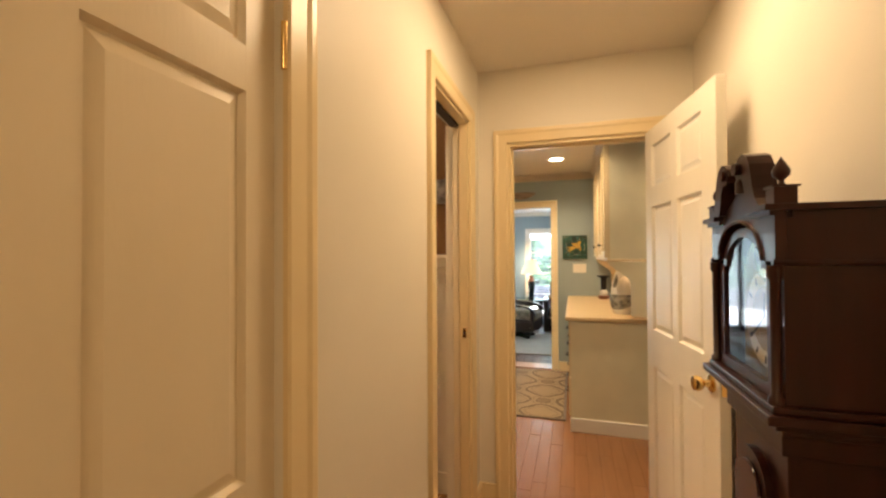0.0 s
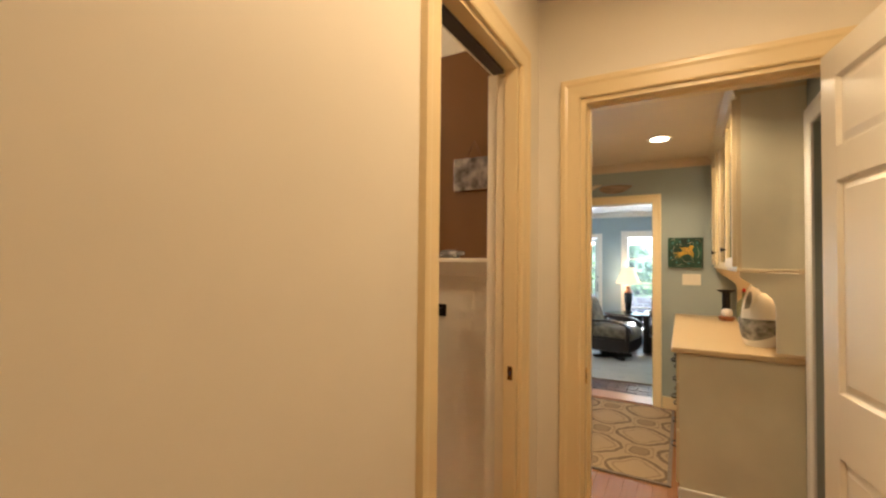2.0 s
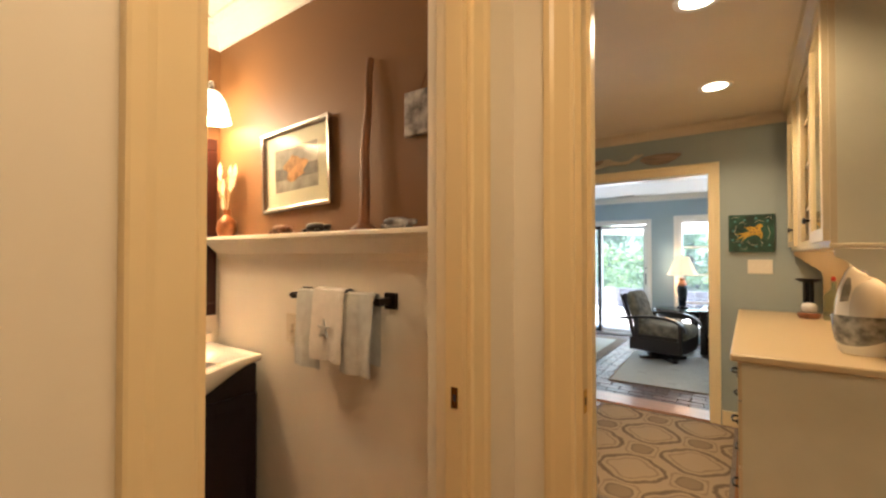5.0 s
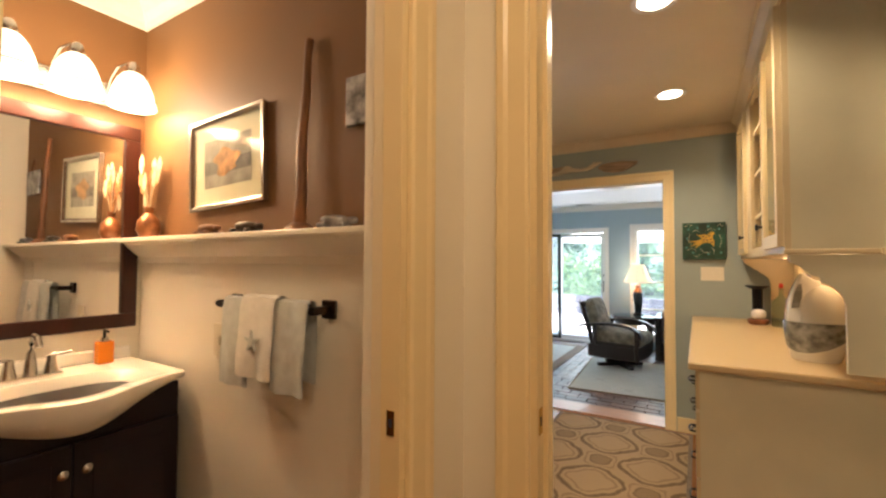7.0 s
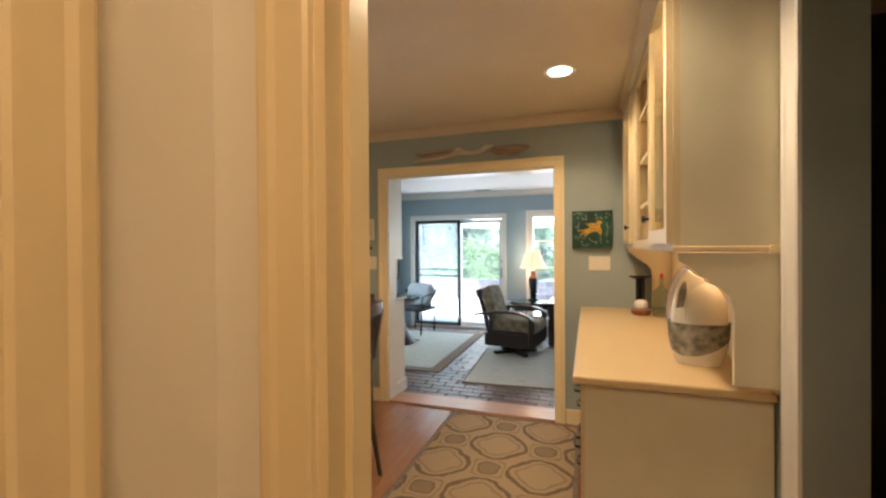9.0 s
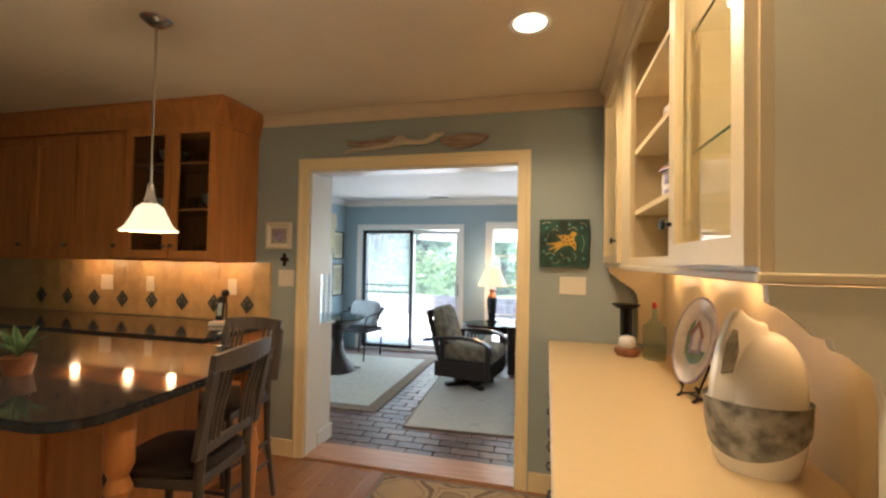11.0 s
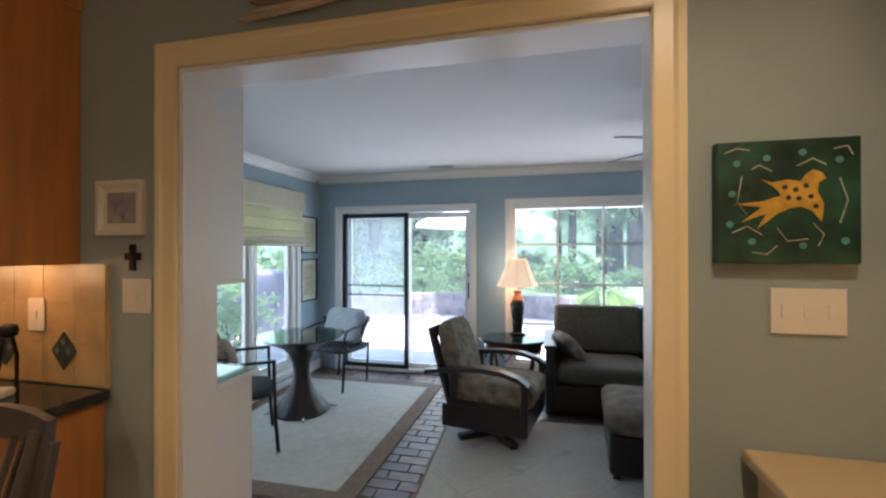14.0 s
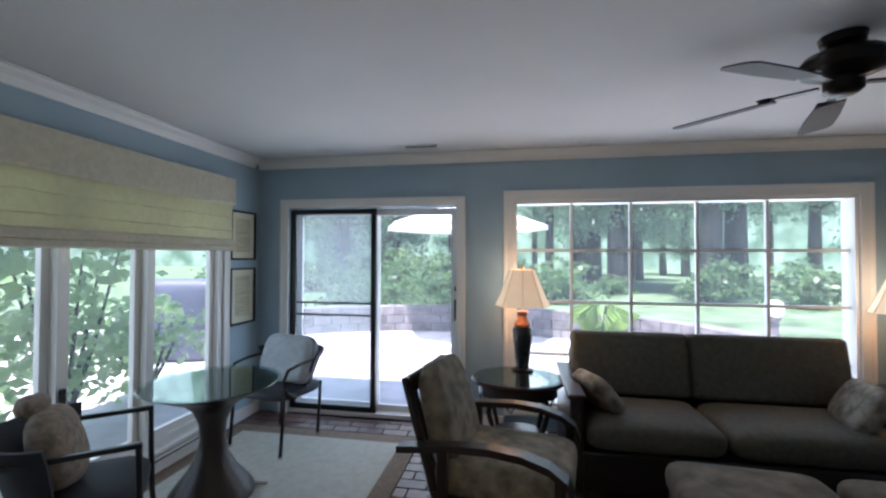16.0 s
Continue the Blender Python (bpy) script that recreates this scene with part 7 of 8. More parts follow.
# armchair
def armchair():
    e = thing("armchair", "dark wooden swivel armchair with olive damask cushions", "armchair", -0.99, 7.52, 0.012, -10)
    e.scale = (0.91, 0.87, 0.94)
    b = bmesh.new()
    for a in (0, 90):
        rbox(-0.32, -0.035, 0.0, 0.32, 0.035, 0.045, 0.010, m=Matrix.Rotation(radians(45 + a), 4, "Z"), bm=b)
        rbox(-0.20, -0.035, 0.045, 0.20, 0.035, 0.085, 0.010, m=Matrix.Rotation(radians(45 + a), 4, "Z"), bm=b)
    part("cross_base", b, M_ESP, e)
    part("swivel", lathe(bmesh.new(), [(0, 0.08), (0.14, 0.08), (0.12, 0.12), (0.16, 0.15), (0, 0.15)], 24), M_ESP, e, smooth=True)
    part("seat_frame", rbox(-0.33, -0.335, 0.13, 0.34, 0.335, 0.30, 0.012), M_ESP, e)
    part("seat_cushion", cushion(bmesh.new(), 0.035, 0, 0.385, 0.34, 0.312, 0.10, 0.20, 0.35), M_SEAT, e, smooth=True)
    lean = Matrix.Translation((-0.25, 0, 0.30)) @ Matrix.Rotation(radians(-17), 4, "Y")
    part("back_cushion", (lambda q: (q.transform(lean @ Matrix.Translation((0.055, 0, 0.32))), q)[1])(cushion(bmesh.new(), 0, 0, 0, 0.075, 0.255, 0.285, 0.35, 0.4)), M_SEAT, e, smooth=True)
    b = bmesh.new()
    rbox(-0.055, -0.30, -0.10, -0.015, -0.255, 0.59, 0.010, bm=b)
    rbox(-0.055, 0.255, -0.10, -0.015, 0.30, 0.59, 0.010, bm=b)
    rbox(-0.050, -0.255, 0.50, -0.020, 0.255, 0.59, 0.008, bm=b)
    b.transform(lean)
    part("back_frame", b, M_ESP, e)
    for k in range(6):
        b = rbox(-0.045, -0.22 + 0.08 * k, -0.05, -0.030, -0.18 + 0.08 * k, 0.51, 0.003)
        b.transform(lean)
        part("back_slat", b, M_ESP, e)
    for s in (-1, 1):
        b = bmesh.new()
        pts = [(-0.46, 0.535), (-0.36, 0.550), (-0.20, 0.575), (0.0, 0.590), (0.16, 0.582), (0.28, 0.552), (0.36, 0.500), (0.385, 0.440)]
        rings = []
        for x, z in pts:
            w = 0.036 + 0.018 * max(0, x + 0.1)
            rings.append([b.verts.new(p) for p in ((x, s * 0.345 - w, z - 0.02), (x, s * 0.345 + w, z - 0.02), (x, s * 0.345 + w, z + 0.012), (x, s * 0.345 - w, z + 0.012))])
        for q, r in zip(rings, rings[1:]):
            for k in range(4):
                b.faces.new((q[k], q[(k + 1) % 4], r[(k + 1) % 4], r[k]))
        b.faces.new(rings[0][::-1]), b.faces.new(rings[-1])
        bmesh.ops.recalc_face_normals(b, faces=b.faces[:])
        part("armrest", b, M_ESP, e)
        part("arm_post", rbox(0.30, s * 0.345 - 0.025, 0.16, 0.35, s * 0.345 + 0.025, 0.52, 0.008), M_ESP, e)
        part("side_rail", rbox(-0.28, s * 0.337 - 0.010, 0.302, 0.29, s * 0.337 + 0.010, 0.345, 0.004), M_ESP, e)
        part("arm_strut", rbox(-0.25, s * 0.345 - 0.02, 0.302, -0.20, s * 0.345 + 0.02, 0.56, 0.005), M_ESP, e)
    return e


armchair()


def sofa():
    e = thing("sofa", "two seat grey olive sofa with dark wooden arms", "sofa", 0.0, 0.0, 0.0)
    x0, x1, y0, y1 = -0.62, 1.27, 7.98, 8.80
    part("base_panel", rbox(x0 + 0.05, y0, 0.03, x1 - 0.05, y1, 0.26, 0.012), M_ESP, e)
    for s, xx in ((0, x0), (1, x1 - 0.075)):
        part("arm", rbox(xx, y0 - 0.01, 0.02, xx + 0.075, y1, 0.56, 0.010), M_ESP, e, "dark wooden slab arm")
        part("arm_cap", rbox(xx - 0.015, y0 - 0.03, 0.56, xx + 0.09, y1 - 0.05, 0.59, 0.010), M_MAHOG, e)
    mid = (x0 + x1) / 2 - 0.09
    mid = 0.235
    for a, c in ((x0 + 0.08, mid), (mid, x1 - 0.08)):
        part("seat_cushion", cushion(bmesh.new(), (a + c) / 2, 8.26, 0.345, (c - a) / 2 - 0.002, 0.30, 0.092, 0.22, 0.35), M_SOFA, e, smooth=True)
        q = rbox(-(c - a) / 2 + 0.003, -0.095, -0.215, (c - a) / 2 - 0.003, 0.095, 0.215, 0.040, 4)
        q.transform(Matrix.Translation(((a + c) / 2, 8.62, 0.635)) @ Matrix.Rotation(radians(-10), 4, "X"))
        part("back_cushion", q, M_SOFA, e, smooth=True)
    part("back_frame", rbox(x0 + 0.08, 8.715, 0.26, x1 - 0.08, 8.795, 0.70, 0.012), M_ESP, e)
    return e


sofa()
for _i, (_x, _rz, _sx) in enumerate(((-0.42, 24, 1), (1.02, -14, 1.25))):
    p_ = thing("throw_pillow", "taupe patterned pillow leaning on the sofa arm", "pillow", _x, 8.25, 0.42, 0)
    q = cushion(bmesh.new(), 0, 0, 0, 0.17 * _sx, 0.055, 0.15, 0.45, 0.5)
    q.transform(Matrix.Translation((0, 0, 0.105)) @ Matrix.Rotation(radians(90 + _rz), 4, "Z") @ Matrix.Rotation(radians(-38 if _i == 0 else 30), 4, "X"))
    part("cover", q, M_PILLOW, p_, smooth=True)


def ottoman(x, y, rz, label):
    e = thing("ottoman", label, "ottoman", x, y, 0.012, rz, "ottomans before the sofa")
    part("top_cushion", cushion(bmesh.new(), 0, 0, 0.335, 0.325, 0.325, 0.085, 0.22, 0.35), M_OTTO, e, smooth=True)
    part("base", rbox(-0.30, -0.30, 0.03, 0.30, 0.30, 0.265, 0.02), M_ESP, e)
    for a in (-0.26, 0.26):
        for c in (-0.26, 0.26):
            part("foot", boxes((a - 0.02, c - 0.02, 0, a + 0.02, c + 0.02, 0.03)), M_ESP, e)


ottoman(0.07, 7.31, -4, "grey brown patterned ottoman with a dark base")
ottoman(0.76, 7.27, -4, "grey brown patterned ottoman beside the other one")


def end_table(x, y, label):
    e = thing("end_table", label, "table", x, y, 0.0)
    part("table_rim", lathe(bmesh.new(), [(0.24, 0.520), (0.315, 0.520), (0.325, 0.535), (0.315, 0.548), (0.24, 0.548)], 36, sx=1.0, sy=0.85), M_MAHOG, e, smooth=True)
    part("glass_top", lathe(bmesh.new(), [(0, 0.549), (0.30, 0.549), (0.30, 0.556), (0, 0.556)], 36, sx=1.0, sy=0.85), M_TABGLASS, e, "green tinted glass top")
    part("apron", lathe(bmesh.new(), [(0.255, 0.44), (0.27, 0.44), (0.27, 0.52), (0.255, 0.52)], 36, sx=1.0, sy=0.85), M_ESP, e, smooth=True)
    for k in range(4):
        a = radians(45 + 90 * k)
        c, s = math.cos(a), 0.85 * math.sin(a)
        b = tube(bmesh.new(), [(0.24 * c, 0.24 * s, 0.52), (0.27 * c, 0.27 * s, 0.35), (0.20 * c, 0.20 * s, 0.15), (0.27 * c, 0.27 * s, 0.0)], [0.02, 0.018, 0.016, 0.02], 10)
        part("leg", b, M_ESP, e, smooth=True)
    part("lower_shelf", lathe(bmesh.new(), [(0, 0.15), (0.21, 0.15), (0.21, 0.165), (0, 0.165)], 30, sx=1.0, sy=0.85), M_ESP, e)
    for k in range(6):
        a = radians(60 * k + 20)
        part("lattice", tube(bmesh.new(), [(0.26 * math.cos(a - 0.2), 0.221 * math.sin(a - 0.2), 0.44), (0.262 * math.cos(a), 0.223 * math.sin(a), 0.37), (0.26 * math.cos(a + 0.2), 0.221 * math.sin(a + 0.2), 0.44)], 0.007, 6), M_ESP, e)


end_table(-0.92, 8.42, "dark carved end table with a glass top")
end_table(1.56, 8.44, "dark carved end table with glass by the window")


def table_lamp(x, y):
    e = thing("table_lamp", "lit table lamp with a dark blue glazed base", "lamp", x, y, 0.556, group="table lamps beside the sofa")
    part("foot", lathe(bmesh.new(), [(0, 0), (0.075, 0), (0.075, 0.015), (0.05, 0.025), (0, 0.025)], 28), M_BRONZE, e, smooth=True)
    part("body", lathe(bmesh.new(), [(0, 0.02), (0.045, 0.02), (0.052, 0.08), (0.068, 0.22), (0.072, 0.30), (0.055, 0.325), (0, 0.325)], 32), M_VASE, e, "dark blue glazed body", smooth=True)
    part("neck", lathe(bmesh.new(), [(0, 0.322), (0.058, 0.322), (0.062, 0.34), (0.040, 0.37), (0.032, 0.40), (0.045, 0.425), (0.04, 0.432), (0, 0.432)], 28), M_TERRA, e, "copper glazed neck", smooth=True)
    part("stem", rod(bmesh.new(), (0, 0, 0.43), (0, 0, 0.76), 0.006), M_BRASS, e)
    n = 8
    b = bmesh.new()
    prof = [(0.200, 0.470), (0.165, 0.540), (0.125, 0.640), (0.088, 0.735)]
    rings = []
    for r, z in prof:
        ring = []
        for k in range(n * 4):
            a = 2 * math.pi * k / (n * 4)
            ph_ = (k % 4) / 4
            rr = r * (1 - 0.045 * math.sin(math.pi * ph_))
            ring.append(b.verts.new((rr * math.cos(a), rr * math.sin(a), z + (0.006 * math.sin(math.pi * ph_) if z < 0.5 else 0))))
        rings.append(ring)
    for q, r in zip(rings, rings[1:]):
        for k in range(n * 4):
            b.faces.new((q[k], q[(k + 1) % (n * 4)], r[(k + 1) % (n * 4)], r[k]))
    s = part("shade", b, M_SHADET, e, "glowing cream scalloped panel shade", smooth=True)
    s.visible_shadow = False
    b = bmesh.new()
    for k in range(n):
        a = 2 * math.pi * k / n
        tube(b, [(r * 1.006 * math.cos(a), r * 1.006 * math.sin(a), z) for r, z in prof], 0.0022, 5)
    part("shade_ribs", b, M_DRIFT2, s)
    part("finial", lathe(bmesh.new(), [(0, 0.745), (0.010, 0.748), (0.012, 0.76), (0.005, 0.775), (0, 0.785)], 12), M_BRASS, e, smooth=True)


table_lamp(-0.885, 8.56)
table_lamp(1.52, 8.56)

dt = thing("pedestal_table", "dark trumpet pedestal table with a round glass top", "table", -2.64, 7.59, 0.012)
dt.scale = (0.94, 0.94, 0.94)
part("pedestal", lathe(bmesh.new(), [(0, 0), (0.238, 0), (0.244, 0.015), (0.232, 0.045), (0.190, 0.10), (0.135, 0.17), (0.092, 0.26), (0.070, 0.36), (0.078, 0.45), (0.112, 0.53), (0.170, 0.585), (0.25, 0.62), (0.33, 0.658), (0.368, 0.676), (0.368, 0.682), (0, 0.682)], 40), M_ESP, dt, smooth=True)
part("glass_top", lathe(bmesh.new(), [(0, 0.6835), (0.385, 0.6835), (0.39, 0.688), (0.385, 0.694), (0, 0.694)], 48), M_TABGLASS, dt, "green tinted glass top", smooth=True)
for _k in range(4):
    _a = radians(35 + 90 * _k)
    part("foot", rod(bmesh.new(), (0.22 * math.cos(_a), 0.22 * math.sin(_a), 0.03), (0.31 * math.cos(_a), 0.31 * math.sin(_a), 0.008), 0.010, 0.008), M_NICKEL, dt)


def metal_chair(m, label, pil, plabel, square, pw, ph, plush=False):
    """Faces local +x; square: straight bar arms, else curved ones; pw, ph: the pillow's half width and height."""
    e = new("metal_armchair")
    e.matrix_world = m
    tagged(e, label, "chair", "metal chairs at the glass table")
    for sx_, sy_ in ((0.23, 0.24), (0.23, -0.24), (-0.20, 0.19), (-0.20, -0.19)):
        top = 0.655 if square and sx_ > 0 else 0.44
        part("leg", tube(bmesh.new(), [(sx_ + 0.02, sy_, 0.0), (sx_, sy_, 0.25), (sx_ - 0.01, sy_, top)], 0.012, 8), M_BLACK, e)
        part("foot_cap", rod(bmesh.new(), (sx_ + 0.02, sy_, 0), (sx_ + 0.02, sy_, 0.02), 0.014), M_NICKEL, e)
    part("seat", cushion(bmesh.new(), 0, 0, 0.415, 0.24, 0.235, 0.045, 0.55, 0.6), M_INKC, e, "dark padded seat", smooth=True)
    for s in (-1, 1):
        if square:
            b = rbox(-0.22, s * 0.24 - 0.012, 0.643, 0.232, s * 0.24 + 0.012, 0.665, 0.004)
            part("armrest", b, M_BLACK, e)
        else:
            part("armrest", tube(bmesh.new(), [(0.10, s * 0.235, 0.40), (0.21, s * 0.25, 0.47), (0.245, s * 0.255, 0.56), (0.20, s * 0.255, 0.635), (0.08, s * 0.255, 0.655), (-0.10, s * 0.25, 0.66), (-0.21, s * 0.20, 0.68)], 0.012, 8), M_BLACK, e, smooth=True)
    b = bmesh.new()
    n = 16
    rings = []
    for k in range(n + 1):
        a = radians(100 + 160 * k / n)
        ring = []
        for rr, z in ((0.205, 0.40), (0.235, 0.52), (0.275, 0.64), (0.315, 0.715), (0.300, 0.718), (0.258, 0.64), (0.218, 0.52), (0.188, 0.41)):
            ring.append(b.verts.new((rr * math.cos(a), rr * 0.98 * math.sin(a), z)))
        rings.append(ring)
    for q, r in zip(rings, rings[1:]):
        for k in range(8):
            b.faces.new((q[k], q[(k + 1) % 8], r[(k + 1) % 8], r[k]))
    b.faces.new(rings[0]), b.faces.new(rings[-1][::-1])
    bmesh.ops.recalc_face_normals(b, faces=b.faces[:])
    part("back", b, M_INKC, e, "dark flared curved back", smooth=True)
    c = new("chair_pillow")
    c.matrix_world = m @ Matrix.Translation((-0.07, 0, 0.455))
    tagged(c, plabel, "pillow")
    tilt = Matrix.Translation((0, 0, ph)) @ Matrix.Rotation(radians(-16), 4, "Y")
    q = cushion(bmesh.new(), 0, 0, 0, 0.075, pw, ph, 0.30 if not plush else 0.8, 0.30 if not plush else 0.7, sag=0.012)
    q.transform(tilt)
    part("cover", q, pil, c, smooth=True)
    if plush:
        part("plush_head", cushion(bmesh.new(), -0.09, 0.03, 2 * ph + 0.005, 0.055, 0.075, 0.045, 0.9, 0.9), pil, c, smooth=True)
        for s in (-1, 1):
            part("plush_ear", cushion(bmesh.new(), -0.09, 0.03 + s * 0.07, 2 * ph + 0.02, 0.018, 0.022, 0.022, 1, 1, seg=12), pil, c, smooth=True)
    else:
        w, h = pw * 0.985, ph * 0.985
        pts = []
        for k in range(57):
            a = 2 * math.pi * k / 56
            pts.append((0.004 * math.sin(9 * a), math.copysign(abs(math.cos(a)) ** 0.30, math.cos(a)) * w, math.copysign(abs(math.sin(a)) ** 0.30, math.sin(a)) * h))
        t = tube(bmesh.new(), pts, [0.010 + 0.004 * (k % 2) for k in range(57)], 6)
        t.transform(tilt)
        part("fringe", t, M_PILB, c, "pale fringed edge", smooth=True)
    return e


M_INKC = mat("dark_navy_upholstery", (0.022, 0.023, 0.03), 0.7, vary=0.15, scale=20, bump=0.3)
metal_chair(pose(-2.67, 8.36, 0.012, 0, 0, -104) @ Matrix.Diagonal((1, 1, 0.92, 1)), "black metal armchair by the sliding door", M_PILB, "pale blue fringed pillow on the far metal chair", False, 0.225, 0.185)
metal_chair(pose(-2.71, 6.90, 0.012, 0, 0, 40) @ Matrix.Diagonal((1, 1, 0.95, 1)), "black metal armchair near the opening", M_PILT, "tan plush animal pillow on the near metal chair", True, 0.17, 0.17, True)

# ---- outside ----
structure("ground", boxes((-60, 9.05, -0.35, 60, 120, -0.12), (-60, -10, -0.35, -5.2, 9.05, -0.12), (-5.2, 5.7, -0.35, -3.36, 9.05, -0.12)), M_GRASS, "green lawn")
structure("pavement_patio", boxes((-12, 9.06, -0.12, 4.0, 13.6, -0.035), (-9, 2, -0.12, -3.36, 9.06, -0.035)), M_PATIO, "pale paved patio")
rw = thing("retaining_wall", "low curved grey stone wall round the patio", "wall", -2.0, 10.2, -0.04)
for j in range(3):
    for k in range(30):
        a0, a1 = radians(8 + 5.0 * (k + 0.5 * (j % 2))), radians(8 + 5.0 * (k + 0.96 + 0.5 * (j % 2)))
        b = bmesh.new()
        lo = [(r * math.cos(a) * 1.25, r * math.sin(a), 0.005 + 0.16 * j) for r, a in ((3.2, a0), (3.5, a0), (3.5, a1), (3.2, a1))]
        vv = [b.verts.new(p) for p in lo] + [b.verts.new((p[0], p[1], p[2] + 0.15)) for p in lo]
        for fc in ((0, 1, 2, 3), (4, 7, 6, 5), (0, 4, 5, 1), (1, 5, 6, 2), (2, 6, 7, 3), (3, 7, 4, 0)):
            b.faces.new([vv[q] for q in fc])
        part("stone", b, M_STONE, rw)
um = thing("patio_umbrella", "open white canvas umbrella on the patio", "umbrella", -1.85, 13.0, -0.035)
part("pole", rod(bmesh.new(), (0, 0, 0), (0, 0, 2.35), 0.025), M_NICKEL, um)
_b = bmesh.new()
_r = [[_b.verts.new((r * math.cos(2 * math.pi * k / 8), r * math.sin(2 * math.pi * k / 8), z)) for k in range(8)] for r, z in ((1.45, 1.90), (1.45, 1.98), (0.75, 2.22), (0.05, 2.42))]
for q, w in zip(_r, _r[1:]):
    for k in range(8):
        _b.faces.new((q[k], q[(k + 1) % 8], w[(k + 1) % 8], w[k]))
part("canopy", _b, M_CANVAS, um)
part("base", lathe(bmesh.new(), [(0, 0), (0.28, 0), (0.26, 0.06), (0, 0.07)], 24), M_STONE, um)
gc = thing("covered_grill", "grill under a blue black cover on the patio", "grill", -5.5, 10.6, -0.035, 20)
part("cover", (lambda q: q)(cushion(bmesh.new(), 0, 0, 0.55, 0.55, 0.33, 0.55, 0.25, 0.22)), M_GRILL, gc, smooth=True)


def leaf_cloud(n, rx_, ry_, rz_, size, seed, hollow=0.35):
    rnd = random.Random(seed)
    vs, fs = [], []
    clumps = [Vector((rnd.gauss(0, 0.45), rnd.gauss(0, 0.45), rnd.gauss(0, 0.42))) for _ in range(max(6, n // 45))]
    for i in range(n):
        c = clumps[i % len(clumps)]
        p = Vector((c.x + rnd.gauss(0, 0.16), c.y + rnd.gauss(0, 0.16), c.z + rnd.gauss(0, 0.13)))
        p = Vector((p.x * rx_, p.y * ry_, p.z * rz_))
        d = Vector((rnd.gauss(0, 1), rnd.gauss(0, 1), rnd.gauss(0, 0.6) - 0.3)).normalized()
        s = d.cross(Vector((rnd.gauss(0, 1), rnd.gauss(0, 1), rnd.gauss(0, 1)))).normalized()
        l = size * rnd.uniform(0.6, 1.3)
        k = len(vs)
        vs += [tuple(p), tuple(p + d * l * 0.5 + s * l * 0.3), tuple(p + d * l), tuple(p + d * l * 0.5 - s * l * 0.3)]
        fs.append((k, k + 1, k + 2, k + 3))
    me = bpy.data.meshes.new("leaves")
    me.from_pydata(vs, [], fs)
    return me


CR = []
for k in range(4):
    me = leaf_cloud(2800, 2.4, 2.4, 2.0, 0.24, 50 + k)
    me.materials.append(M_LEAF2)
    CR.append(me)
_rt = random.Random(7)
for k in range(32):
    y = _rt.uniform(22, 48)
    x = _rt.uniform(-1.0, 1.05) * (y * 0.62) + 1.0
    t = thing("tree", "tall woodland tree with grey trunk and green crown", "tree", x, y, -0.12, _rt.uniform(0, 360), group="woodland trees behind the lawn")
    h = _rt.uniform(9, 14)
    r = _rt.uniform(0.20, 0.38)
    b = tube(bmesh.new(), [(0, 0, 0), (0.05, 0.02, h * 0.3), (-0.05, 0.1, h * 0.65), (0.1, 0, h)], [r * 1.25, r, r * 0.7, r * 0.25], 9)
    for q in range(3):
        a, z = _rt.uniform(0, 6.28), h * _rt.uniform(0.3, 0.7)
        tube(b, [(0, 0, z), (0.9 * math.cos(a), 0.9 * math.sin(a), z + 0.5), (1.8 * math.cos(a), 1.8 * math.sin(a), z + 1.3)], [r * 0.35, r * 0.2, r * 0.08], 6)
    part("trunk", b, M_BARK, t, smooth=True)
    for q in range(3):
        c = new("crown", CR[(k + q) % 4])
        c.parent = t
        c.location = (0.3 * q, 0.2, h * (0.30 + 0.25 * q) + (0.9 if k % 3 else -0.8))
        sc = _rt.uniform(0.85, 1.35) * (0.6 if q == 0 else 1)
        c.scale = (sc, sc, sc * 1.1)
SH = []
for k in range(2):
    me = leaf_cloud(1500, 0.8, 0.8, 0.5, 0.13, 90 + k)
    me.materials.append(M_LEAF)
    SH.append(me)
for k in range(40):
    y = _rt.choice((_rt.uniform(13.9, 15.5), _rt.uniform(19, 24), _rt.uniform(20, 26)))
    x = _rt.uniform(-0.9, 1.0) * y * 0.7 + 0.5
    if y < 16:
        x = -2.0 - abs(x) * 0.35
    t = thing("shrub", "rounded green garden shrub at the lawn's edge", "shrub", x, y, -0.12, _rt.uniform(0, 360), group="garden shrubs")
    b = bmesh.new()
    for q in range(4):
        a = q * 1.6
        tube(b, [(0, 0, 0), (0.3 * math.cos(a), 0.3 * math.sin(a), 0.5)], [0.03, 0.012], 5)
    part("stems", b, M_BARK, t)
    c = new("foliage", SH[k % 2])
    c.parent = t
    sc = _rt.uniform(0.5, 0.9) if y < 16 else _rt.uniform(0.9, 1.7)
    c.location, c.scale = (0, 0, 0.45 * sc), (sc, sc, sc)
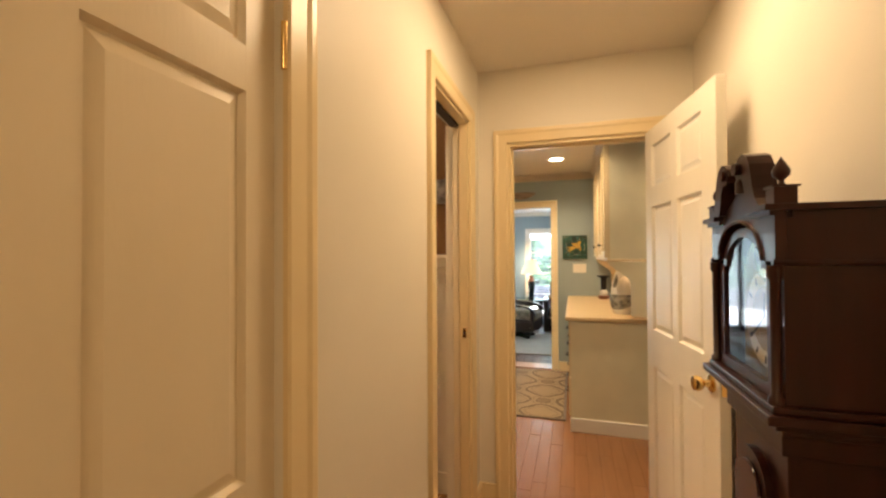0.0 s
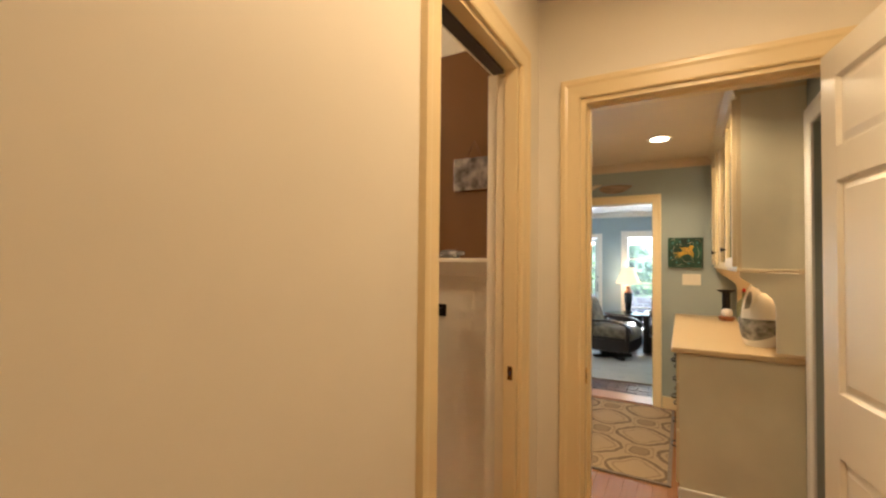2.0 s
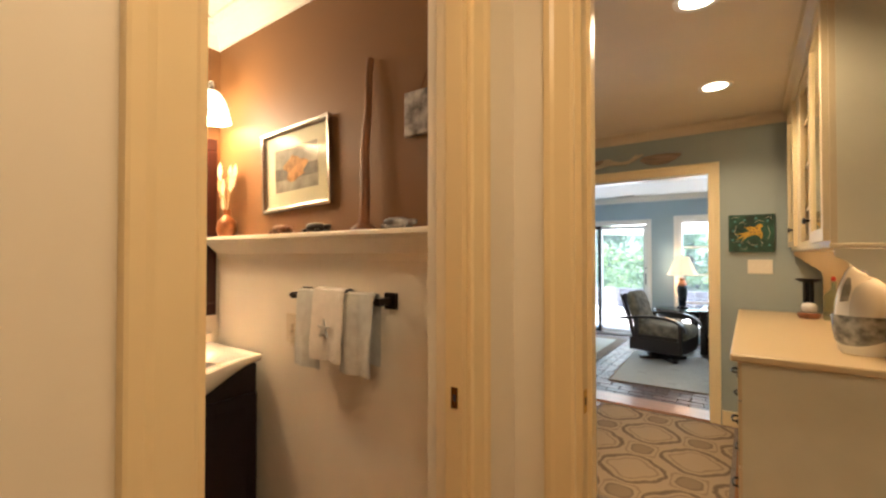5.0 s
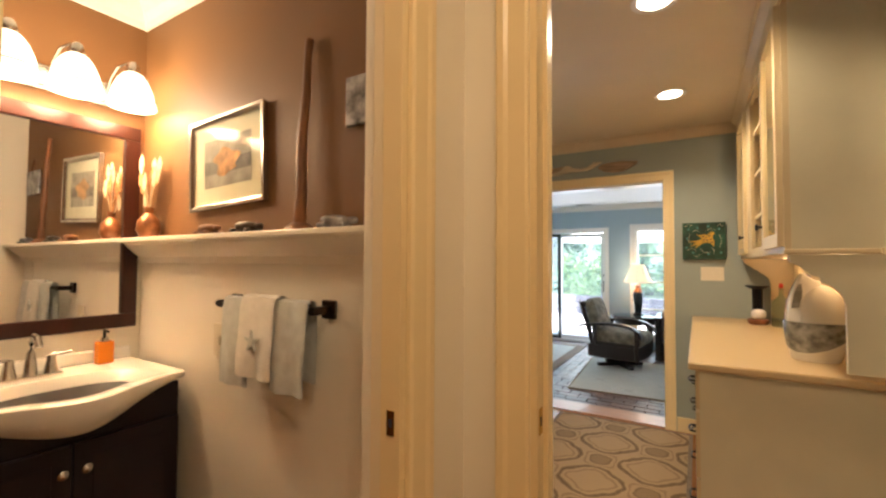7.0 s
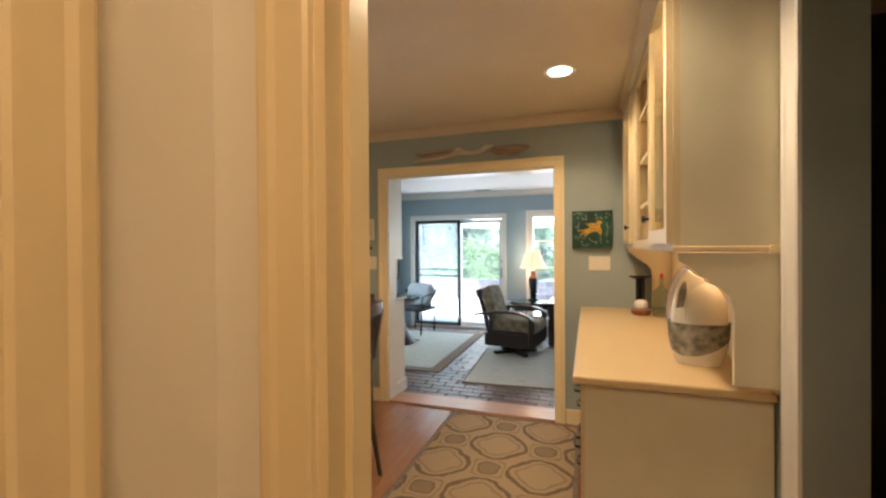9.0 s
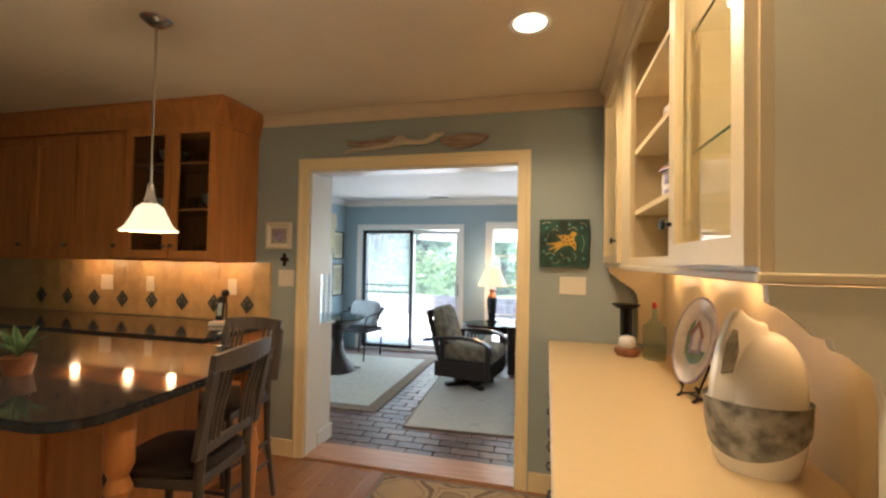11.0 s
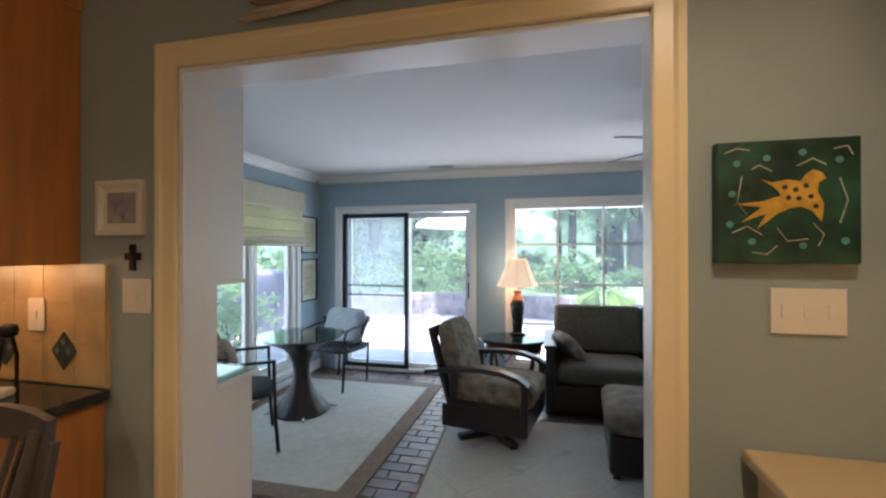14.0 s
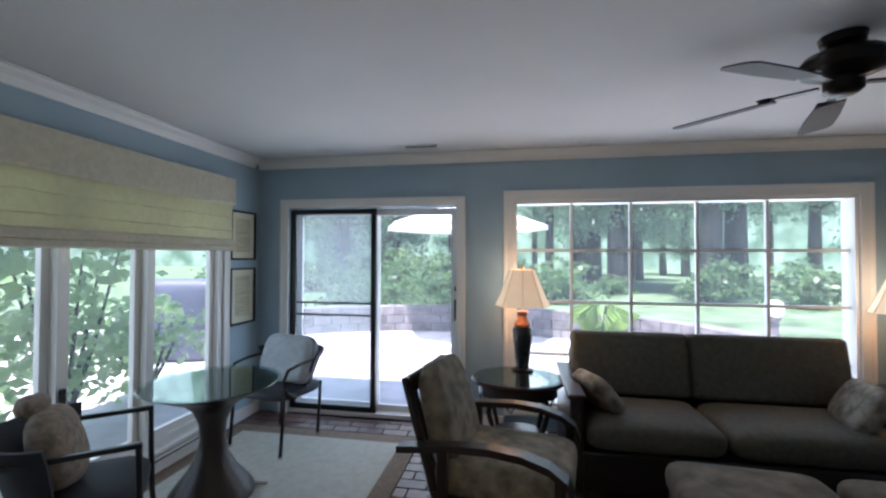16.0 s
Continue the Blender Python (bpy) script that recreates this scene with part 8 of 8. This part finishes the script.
# big leaved bush outside the casements
for k, (x, y, h) in enumerate(((-4.25, 7.0, 1.9), (-4.45, 8.2, 1.7), (-4.9, 6.4, 2.1), (-4.6, 9.1, 0.9))):
    t = thing("leafy_bush", "tall bush with broad pale green leaves by the windows", "shrub", x, y, -0.035, 40 * k)
    b = bmesh.new()
    for q in range(6):
        a = q * 1.05 + k
        tube(b, [(0, 0, 0), (0.18 * math.cos(a), 0.18 * math.sin(a), h * 0.4), (0.34 * math.cos(a), 0.34 * math.sin(a), h * 0.85)], [0.022, 0.016, 0.007], 6)
    part("stems", b, M_BARK, t)
    me = leaf_cloud(820, 0.66, 0.74, h * 0.50, 0.115, 200 + k)
    me.materials.append(M_LEAFB)
    c = new("foliage", me)
    c.parent = t
    c.location = (0, 0, h * 0.62)
gb = thing("garden_globe", "pale round garden globe on a stone stand", "ornament", 3.05, 12.9, -0.035)
part("stand", lathe(bmesh.new(), [(0, 0), (0.16, 0), (0.14, 0.05), (0.07, 0.10), (0.06, 0.42), (0.11, 0.48), (0, 0.49)], 20), M_STONE, gb, smooth=True)
part("globe", cushion(bmesh.new(), 0, 0, 0.62, 0.14, 0.14, 0.14, 1.0, 1.0), M_CANVAS, gb, smooth=True)
gp_ = thing("ornamental_grass", "bright green arching grass clump behind the sofa window", "plant", 0.42, 12.6, -0.035)
_b = bmesh.new()
for _k in range(90):
    a, l = random.uniform(0, 6.28), random.uniform(0.3, 0.65)
    p = [Vector((0.05 * math.cos(a), 0.05 * math.sin(a), 0)), Vector((l * 0.4 * math.cos(a), l * 0.4 * math.sin(a), l * 1.1)), Vector((l * math.cos(a), l * math.sin(a), l * 0.9))]
    s_ = Vector((-math.sin(a), math.cos(a), 0)) * 0.009
    v = [_b.verts.new(q + s_) for q in p] + [_b.verts.new(q - s_) for q in reversed(p)]
    _b.faces.new(v)
part("blades", _b, mat("bright_grass_blade", (0.16, 0.28, 0.06), 0.5, vary=0.2), gp_)
# glowing sheets behind the trees, no lit woodland
structure("backdrop", boxes((-90, 62, -1, 90, 62.3, 26), (-90.3, -20, -1, -90, 62, 26)), M_FAR, "distant woodland sheet with its own glow")

for _j in FLOOR_JOBS:
    pieces(*_j)
